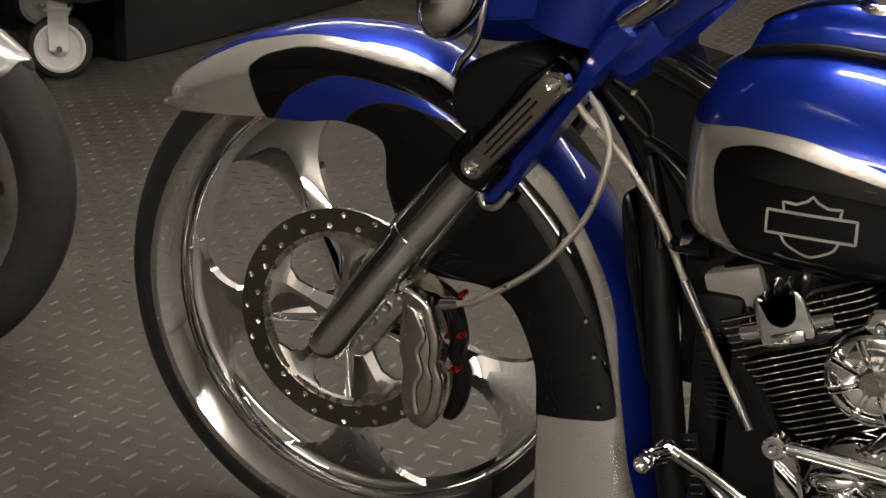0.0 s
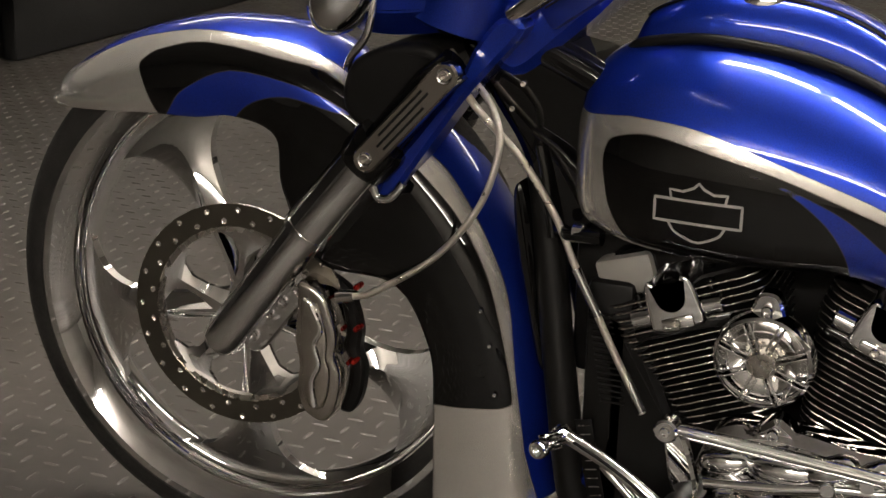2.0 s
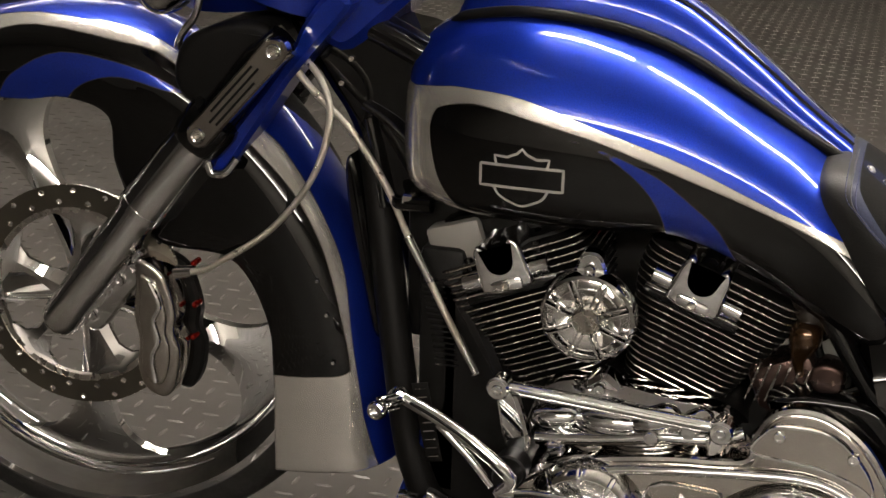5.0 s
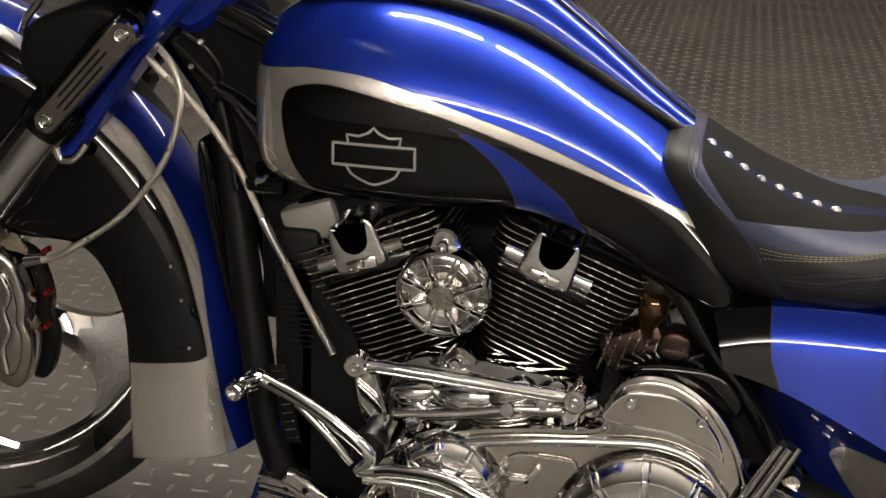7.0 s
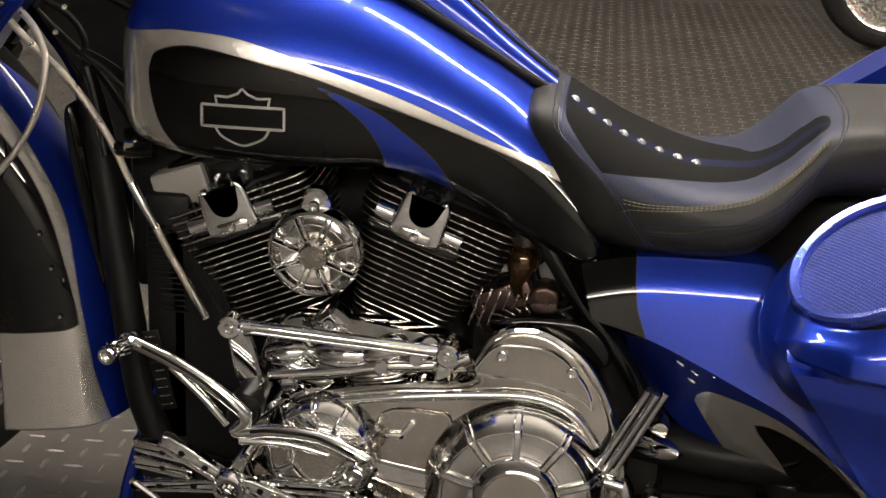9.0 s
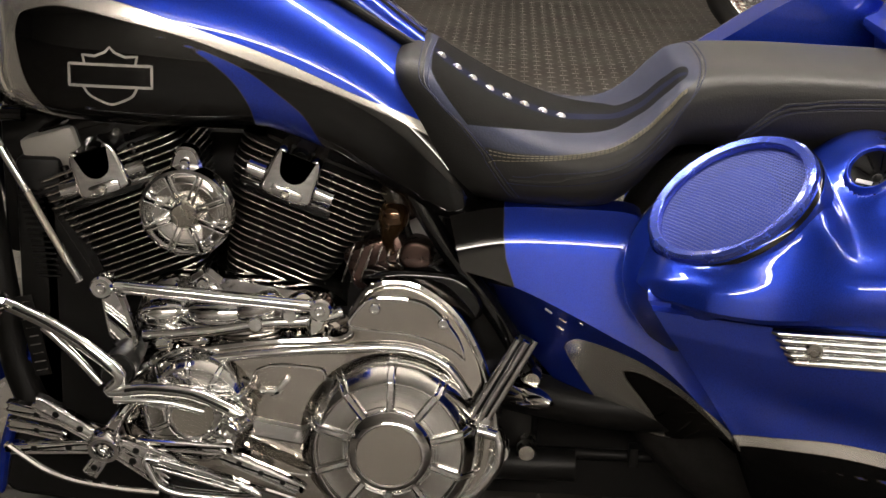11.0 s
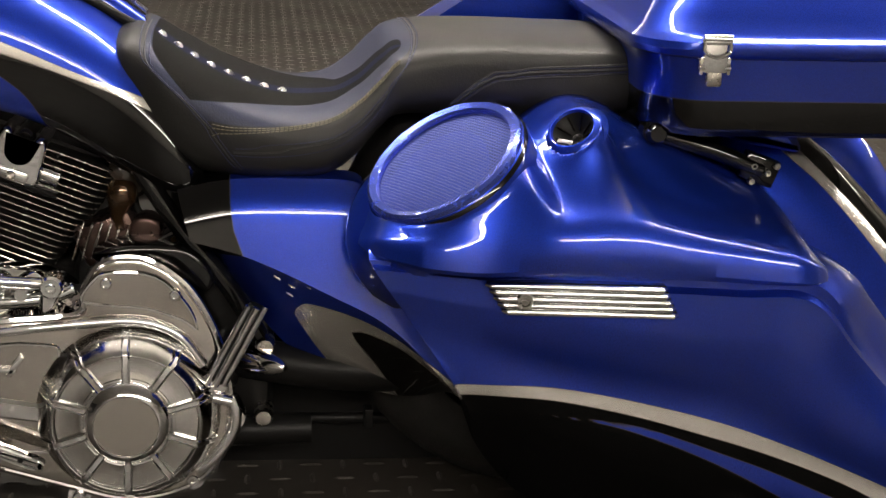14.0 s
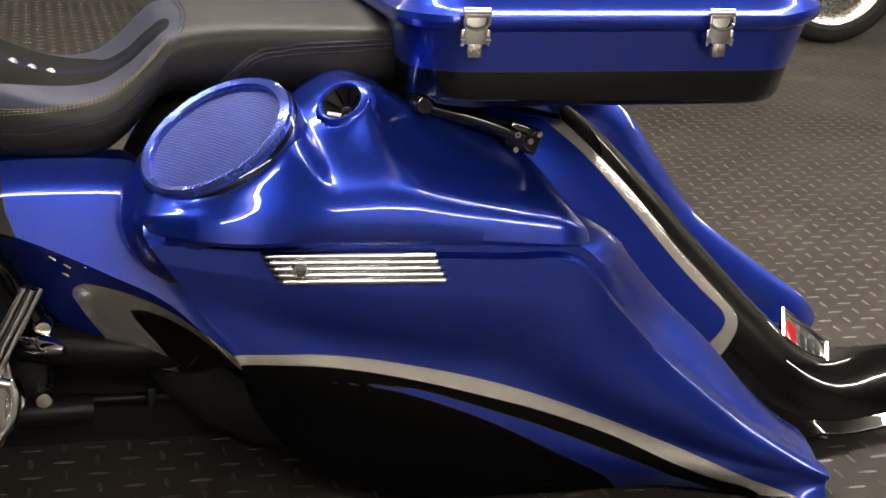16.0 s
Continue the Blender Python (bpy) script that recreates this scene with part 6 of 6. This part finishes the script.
part("latch_back", plate([(1.690, 0.408), (1.904, 0.402), (1.922, 0.362), (1.712, 0.368)], -0.325, -0.3545, 0.002), BLACK_GLOSS, latch)
part("lock", lathe([(0, 0.004), (0.005, 0.004), (0.006, 0.006), (0.009, 0.006), (0.010, 0.002), (0.010, -0.01), (0, -0.01)], 20, m=pose(1.735, -0.360, 0.387)), STEEL, latch)

# far saddlebag: seen over the seat and beyond the fender
FBT = spl([(1.575, 0.428), (1.75, 0.425), (1.95, 0.445), (2.12, 0.480), (2.25, 0.490), (2.340, 0.462), (2.409, 0.377), (2.489, 0.277), (2.603, 0.192), (2.700, 0.125), (2.728, 0.088)], 10)
FBB = np.array([(x + 0.12 * max(0.0, (x - 1.66) / 0.8), z + 0.02) for x, z in BB])
far_bag = bag_body(1, "saddlebag", "stretched blue saddlebag on the far side", FBT, FBB, 0.280, 0.16)
for nm in ("silver_field", "black_field", "blue_field"):
    field(far_bag, nm, [(9, 9), (9.1, 9), (9.1, 9.1)], n=1)
bag_lid(1, "blue saddlebag lid on the far side", dx=0.07, dz=0.105, dy=0.10)

# rear fender: crown between the bags, down to the floor
RC = spl([(2.03, 0.572), (2.12, 0.546), (2.20, 0.498), (2.283, 0.421), (2.382, 0.318), (2.480, 0.219), (2.574, 0.138), (2.67, 0.102), (2.79, 0.104)], 8)


def rear_fender_at(u, v):
    i = u * (len(RC) - 1)
    k = min(int(i), len(RC) - 2)
    p = RC[k] * (1 - i + k) + RC[k + 1] * (i - k)
    t = RC[k + 1] - RC[k]
    n = np.array((-t[1], t[0])) / np.linalg.norm(t)
    half = 0.156 - 0.014 * u - 0.060 * smooth(0.72, 1.0, u)
    a = max(-1.0, min(1.0, v / 0.8)) * 1.42
    skirt = max(0.0, abs(v) - 0.8) / 0.2
    y = math.sin(a) / math.sin(1.42) * half + math.copysign(0.022 * skirt, v)
    drop = (1 - math.cos(a)) ** 1.25 * (0.132 - 0.06 * smooth(0.60, 0.95, u))
    q = p - n * drop
    return (q[0], y - 0.018, max(0.006, q[1] - 0.17 * skirt * (1 - 0.93 * smooth(0.55, 0.80, u))))


rf = fender_skin("rear_fender", rear_fender_at, np.linspace(0, 1, 110), np.linspace(-1, 1, 90), paint("rear_fender_paint", (("black_field", BLACK, 0.0), ("silver_field", SILVER, 0.8), ("blue_field", BLUE, 0.75))), "black and blue rear fender with silver bands")
field(rf, "black_field", [(1.5, -1), (3.5, -1), (3.5, 1), (1.5, 1)], (0, 1), 1)
field(rf, "silver_field", [(1.95, 0.66), (2.06, 0.578), (2.138, 0.510), (2.190, 0.463), (2.241, 0.414), (2.292, 0.354), (2.346, 0.298), (2.394, 0.250), (2.418, 0.225), (2.420, 0.210), (2.410, 0.193), (2.376, 0.160), (2.33, 0.12), (2.2, 0.0), (1.95, 0.0)], (0, 2), 3)
field(rf, "blue_field", [(1.95, 0.64), (2.05, 0.563), (2.117, 0.507), (2.159, 0.473), (2.208, 0.424), (2.259, 0.368), (2.319, 0.302), (2.366, 0.256), (2.391, 0.233), (2.396, 0.217), (2.384, 0.203), (2.350, 0.178), (2.30, 0.14), (2.15, 0.0), (1.95, 0.0)], (0, 2), 3)

# number plate in its chrome frame, let into the tail
tail = pose(2.576, -0.062, 0.136, 0, 36, 0) @ pose(0, 0, 0, 36, 0, 0)
pl = part("number_plate", block(-0.048, 0.048, -0.038, 0.038, -0.004, 0.004, 0.003), simple("plate_grey", (0.10, 0.10, 0.105), 0.25), bike, "small number plate in a chrome frame on the tail", at=tail)
fr = bmesh.new()
for a, b in (((-0.051, -0.041), (0.051, -0.041)), ((0.051, -0.041), (0.051, 0.041)), ((0.051, 0.041), (-0.051, 0.041)), ((-0.051, 0.041), (-0.051, -0.041))):
    tube([(a[0], a[1], 0.005), (b[0], b[1], 0.005)], 0.0045, 8, fr)
part("plate_frame", fr, CHROME, pl)
part("plate_band", block(-0.040, -0.018, -0.022, 0.026, 0.0035, 0.0052, 0.0004), RED_LENS, pl)
for k in range(3):
    part("plate_bar", block(-0.010 + k * 0.018, 0.001 + k * 0.018, -0.024, 0.020, 0.0035, 0.0052, 0.0004), BLACK_SATIN, pl)

# chrome lip where the near fender edge meets the floor, and the tail's sweep, standing in for its silver edge and the
# flank's reflections
part("bright_edge", tube(spl([(2.36, -0.150, 0.170), (2.42, -0.152, 0.120), (2.50, -0.150, 0.070), (2.585, -0.146, 0.022)], 8), [0.001 + 0.008 * min(1.0, k / 14) for k in range(25)], 12), CHROME, bike, "chrome strip for the fender's silver edge and reflections")

# tour pack: tub, lid, two clasps, on a black rack
def rrect(x0, x1, y0, y1, r, n=8):
    out = []
    for cx, cy, a0 in ((x1 - r, y1 - r, 0), (x0 + r, y1 - r, 90), (x0 + r, y0 + r, 180), (x1 - r, y0 + r, 270)):
        for k in range(n):
            a = radians(a0 + 90 * k / (n - 1))
            out.append((cx + r * math.cos(a), cy + r * math.sin(a)))
    return out


bm = bmesh.new()
rings = []
for z, g, r in ((0.556, 0.030, 0.06), (0.557, 0.022, 0.065), (0.561, 0.014, 0.07), (0.570, 0.009, 0.075), (0.600, 0.006, 0.078), (0.64, 0.002, 0.08), (0.660, 0.0, 0.08)):
    rings.append([(x, y, z) for x, y in rrect(1.890 + g, 2.448 - g - (0.660 - z) * 0.22, -0.262 + g, 0.262 - g, r)])
skin(bm, rings)
pack = part("tour_pack", bm, PACK_PAINT, bike, "blue hard luggage box with a black lower band")
at = pack.data.attributes.new("black_field", "FLOAT", "POINT")
at.data.foreach_set("value", np.array([v.co.z - 0.6045 for v in pack.data.vertices], np.float32))
bm = bmesh.new()
rings = []
for z, g in ((0.656, -0.004), (0.660, -0.011), (0.668, -0.014), (0.676, -0.012), (0.681, -0.004), (0.686, 0.002), (0.705, 0.012), (0.735, 0.032), (0.765, 0.062), (0.788, 0.100), (0.800, 0.150), (0.803, 0.20)):
    rings.append([(x, y, z + 0.010 * max(0.0, (x - 2.36) / 0.07) * (z > 0.65)) for x, y in rrect(1.890 + g, 2.452 - g, -0.262 + g, 0.262 - g, max(0.02, 0.085 - g * 0.2))])
skin(bm, rings)
part("pack_lid", bm, BLUE_PAINT, pack, "glossy blue box lid")


def clasp(x):
    c = part("clasp", block(-0.0155, 0.0155, -0.012, 0.004, -0.020, 0.020, 0.004, m=pose(x, -0.273, 0.662)), CHROME, pack, "chrome clasp")
    # Roll added to catch a highlight along the clasp's top.
    part("glint_roll", tube([(x - 0.017, -0.284, 0.6835), (x + 0.017, -0.284, 0.6835)], 0.0055, 12), CHROME, c)
    part("clasp_bow", tube(spl([(x - 0.015, -0.2865, 0.680), (x - 0.015, -0.288, 0.668), (x, -0.2885, 0.662), (x + 0.015, -0.288, 0.668), (x + 0.015, -0.2865, 0.680)], 4), 0.0022, 8), CHROME, c)
    part("clasp_hook", block(-0.018, 0.018, -0.008, 0.006, -0.004, 0.004, 0.003, m=pose(x, -0.281, 0.680)), CHROME, c)
    part("clasp_tongue", block(-0.0095, 0.0095, -0.004, 0.004, -0.010, 0.010, 0.003, m=pose(x, -0.280, 0.636)), ALU, c)
    part("clasp_pin", tube([(x - 0.019, -0.282, 0.648), (x + 0.019, -0.282, 0.648)], 0.0030, 8), CHROME, c)
    for s in (-1, 1):
        part("clasp_ear", block(-0.0025, 0.0025, -0.008, 0.008, -0.012, 0.010, 0.002, m=pose(x + s * 0.0165, -0.276, 0.652)), CHROME, c)
    return c


clasp(1.962)
clasp(2.286)
rack = part("pack_rack", joined(block(1.95, 2.30, -0.12, 0.12, 0.536, 0.556, 0.006), tube(spl([(1.93, -0.19, 0.548), (2.00, -0.195, 0.528), (2.06, -0.195, 0.505)], 6), 0.011, 12), tube(spl([(1.93, 0.19, 0.548), (2.00, 0.195, 0.528), (2.06, 0.195, 0.505)], 6), 0.011, 12)), BLACK_GLOSS, bike, "black luggage rack")
part("rack_knob", lathe([(0, 0.02), (0.010, 0.02), (0.013, 0.015), (0.013, 0.006), (0.016, 0.004), (0.016, -0.02), (0, -0.02)], 18, m=pose(1.916, -0.205, 0.556)), BLACK_GLOSS, rack)
part("rack_foot", block(-0.030, 0.030, -0.012, 0.012, -0.026, 0.026, 0.006, m=pose(2.058, -0.19, 0.506, 0, 20, 0) @ Matrix.Diagonal((0.8, 1, 0.7, 1))), BLACK_GLOSS, rack)
for q in ((2.048, 0.512), (2.046, 0.492), (2.066, 0.503), (2.078, 0.512)):
    bolt(rack, (q[0], -0.203, q[1]), 0.0045, 0.004, STEEL)
part("fender_saddle", plate(spl([(1.985, 0.556), (2.05, 0.563), (2.10, 0.553), (2.120, 0.524), (2.08, 0.527), (2.03, 0.538)], 4, True), -0.05, -0.175, 0.01), BLUE_PAINT, bike, "blue strut cover under the rack")
part("seat_rail", tube([(1.93, -0.13, 0.583), (1.99, -0.14, 0.583)], 0.010, 10), CHROME, bike)
part("card_tag", block(-0.045, 0.045, -0.001, 0.001, -0.018, 0.018, 0.0005, m=pose(2.19, 0.05, 0.545, 0, 14, 0)), TAN, bike, "tan card under the box")

# rear wheel, mostly hidden by the bags
rw = part("rear_wheel", lathe([(0.06, 0.06), (0.20, 0.05), (0.215, 0.075), (0.225, 0.08), (0.225, -0.08), (0.06, -0.06), (0.06, 0.06)], 60), BLACK_GLOSS, bike, "black rear wheel", at=pose(1.84, 0, 0.318))
part("tyre", lathe([(0.222, 0.085), (0.26, 0.092), (0.295, 0.075), (0.314, 0.04), (0.318, 0.0), (0.314, -0.04), (0.295, -0.075), (0.26, -0.092), (0.222, -0.085), (0.222, 0.085)], 72), RUBBER, rw)
# side stand bar under the frame
part("stand_bar", tube([(1.40, 0.02, 0.085), (1.75, 0.02, 0.082)], 0.008, 10), BLACK_SATIN, bike, "dark steel bar under the frame")
part("stand_clip", block(-0.006, 0.006, -0.012, 0.012, -0.012, 0.016, 0.002, m=pose(1.585, 0.0, 0.092)), BLACK_SATIN, bike)

# ---- things behind ----
def plain_wheel(r, width, material, parent, at, holes=0):
    """A tyre with a plain polished rim."""
    prof = []
    for a in np.linspace(-1, 1, 17):
        s = math.sin(a * math.pi / 2)
        prof.append((r * 0.80 + r * 0.20 * (1 - abs(s) ** 3) ** 0.6, width / 2 * s))
    prof += [(r * 0.74, width * 0.4), (r * 0.74, -width * 0.4)]
    prof.append(prof[0])
    w = part("wheel", lathe([(0, 0.05 * width), (r * 0.10, 0.3 * width), (r * 0.16, 0.2 * width), (r * 0.60, 0.16 * width), (r * 0.68, 0.34 * width), (r * 0.76, 0.40 * width), (r * 0.785, 0.36 * width), (r * 0.785, -0.36 * width), (0, -0.05 * width)], 60), material, parent, at=at)
    part("tyre", lathe(prof, 72), RUBBER, w)
    for k in range(holes):
        a = 2 * math.pi * k / holes
        part("rim_hole", lathe([(0, 0.002), (r * 0.035, 0.002), (r * 0.04, -0.004)], 14, m=pose(r * 0.64 * math.cos(a), -0.30 * width, r * 0.64 * math.sin(a))), BLACK_SATIN, w)
    return w


nb = thing("motorcycle", "neighbouring motorcycle with a silver front fender and cast black wheel", "motorcycle", at=(-0.812, 0.12, 0))
plain_wheel(0.36, 0.12, CHROME, nb, pose(0, 0, 0.36, 0, 0, 30), 14)
bm = bmesh.new()
rings = []
for u, (fx, fz) in zip(np.linspace(0, 1, 41), spl([(0.385, 0.622), (0.310, 0.662), (0.20, 0.715), (0.0, 0.770), (-0.20, 0.745), (-0.38, 0.60)], 8)):
    taper = min(1.0, math.sqrt(0.01 + 5.0 * u))
    q = []
    for b in np.linspace(-1.25, 1.25, 17):
        q.append((fx - 0.02 * (1 - math.cos(b)), math.sin(b) * 0.085 * taper, fz - 0.095 * taper * (1 - math.cos(b))))
    rings.append(q)
skin(bm, rings, closed=False, cap=False)
nf = part("front_fender", bm, simple("silver_paint", (0.30, 0.295, 0.30), 0.35, 0.7, coat=1.0), nb, "silver front fender")
mod = nf.modifiers.new("thickness", "SOLIDIFY")
mod.thickness = 0.006
part("fork_leg", tube([(-0.05, -0.11, 0.32), (-0.35, -0.11, 0.86)], 0.028, 16), CHROME, nb)
part("fork_leg", tube([(-0.05, 0.11, 0.32), (-0.35, 0.11, 0.86)], 0.028, 16), CHROME, nb)
part("body", block(-1.5, -0.35, -0.14, 0.14, 0.45, 0.85, 0.08, seg=4), BLACK_GLOSS, nb)

cart = thing("tool_cart", "large black tool cart on grey swivel castors", "tool cart", at=(-2.9, 3.2, 0))
part("carcass", block(-1.9, 0.62, -0.45, 2.2, 0.29, 1.2, 0.02), CABINET, cart)
for k in range(5):
    part("drawer", block(0.61, 0.634, -0.40, 2.15, 0.30 + k * 0.175, 0.46 + k * 0.175, 0.008), CABINET, cart)
    part("drawer_pull", tube([(0.66, 0.1, 0.39 + k * 0.175), (0.66, 1.6, 0.39 + k * 0.175)], 0.010, 8), STEEL, cart)
for cx, cy in ((0.56, -0.84), (-0.15, -0.12), (-1.6, 1.9), (0.4, 1.9)):
    w = part("castor", lathe([(0.0, 0.030), (0.024, 0.030), (0.028, 0.022), (0.060, 0.020), (0.068, 0.026), (0.076, 0.024), (0.078, 0.0), (0.078, -0.024), (0, -0.03)], 40), GREY_PLASTIC, cart, "grey castor", at=pose(cx + 0.03, cy, 0.1115, 0, 0, 36) @ Matrix.Diagonal((1.17, 1.17, 1.17, 1)))
    part("castor_tyre", lathe([(0.076, 0.024), (0.092, 0.020), (0.095, 0.010), (0.095, -0.010), (0.092, -0.020), (0.076, -0.024)], 40), RUBBER, w)
    part("castor_fork", joined(block(-0.030, 0.030, -0.040, -0.034, -0.01, 0.150, 0.004), block(-0.030, 0.030, 0.034, 0.040, -0.01, 0.150, 0.004), block(-0.04, 0.04, -0.045, 0.045, 0.110, 0.122, 0.004)), GREY_PLASTIC, w)
    part("castor_nut", lathe([(0, 0.012), (0.009, 0.012), (0.010, 0.0)], 8, m=pose(0, -0.036, 0)), CHROME, w)
part("castor_plate", block(0.30, 0.80, -0.95, -0.40, 0.290, 0.34, 0.01), CABINET, cart)
# Black board standing in for the shade under the cart.
part("shade_skirt", block(0.55, 0.61, -0.50, 2.2, 0.004, 0.30, 0.006), CABINET, cart)

bb = thing("motorcycle", "dark parked motorcycle with red panels and alloy wheels", "motorcycle", at=(3.6, 4.35, 0))
plain_wheel(0.30, 0.15, ALU, bb, pose(-1.14, -0.05, 0.30, 0, 0, 5))
plain_wheel(0.31, 0.13, ALU, bb, pose(1.10, -0.55, 0.31, 0, 0, -8))
part("frame", block(-0.75, 0.75, -0.14, 0.14, 0.36, 0.70, 0.06, seg=3), BLACK_SATIN, bb)
part("fuel_tank", block(-0.10, 0.45, -0.16, 0.16, 0.68, 0.92, 0.08, seg=4), RED_LENS, bb)
part("side_case", block(-0.66, -0.12, -0.32, -0.16, 0.42, 0.70, 0.05, seg=3), RED_LENS, bb, "red side case")
part("fork", tube([(0.75, -0.2, 0.85), (1.10, -0.5, 0.31)], 0.03, 12), CHROME, bb)

# ---- raised treads on the floor, in a basket weave ----
def treads():
    pitch, half, wide, tall = 0.046, 0.0165, 0.0038, 0.0022
    xs, ys = np.arange(-3.6, 6.6, pitch), np.arange(-1.2, 6.6, pitch)
    rng = np.random.default_rng(4)
    gx, gy = np.meshgrid(xs, ys, indexing="ij")
    odd = (np.add.outer(np.arange(len(xs)), np.arange(len(ys))) % 2).ravel()
    c = np.stack([gx.ravel(), gy.ravel()], 1) + rng.normal(0, 0.0006, (gx.size, 2))
    base = np.array([(-half, 0, 0), (-half * 0.55, -wide, 0), (half * 0.55, -wide, 0), (half, 0, 0), (half * 0.55, wide, 0), (-half * 0.55, wide, 0), (-half * 0.55, 0, tall), (half * 0.55, 0, tall)])
    turned = base[:, [1, 0, 2]] * np.array((-1, 1, 1))
    co = np.where(odd[:, None, None] == 1, turned[None], base[None]) + np.concatenate([c, np.full((len(c), 1), 0.0002)], 1)[:, None, :]
    f = np.array([(0, 1, 6), (1, 2, 7), (1, 7, 6), (2, 3, 7), (3, 4, 7), (4, 5, 6), (4, 6, 7), (5, 0, 6)])
    faces = (f[None] + 8 * np.arange(len(c))[:, None, None]).reshape(-1, 3)
    me = bpy.data.meshes.new("floor_treads")
    me.from_pydata(co.reshape(-1, 3).tolist(), [], faces.tolist())
    me.materials.append(TREAD)
    return tagged(new("floor_treads", me), "raised diamond treads on the floor", "floor tread", kind="stuff")


treads()
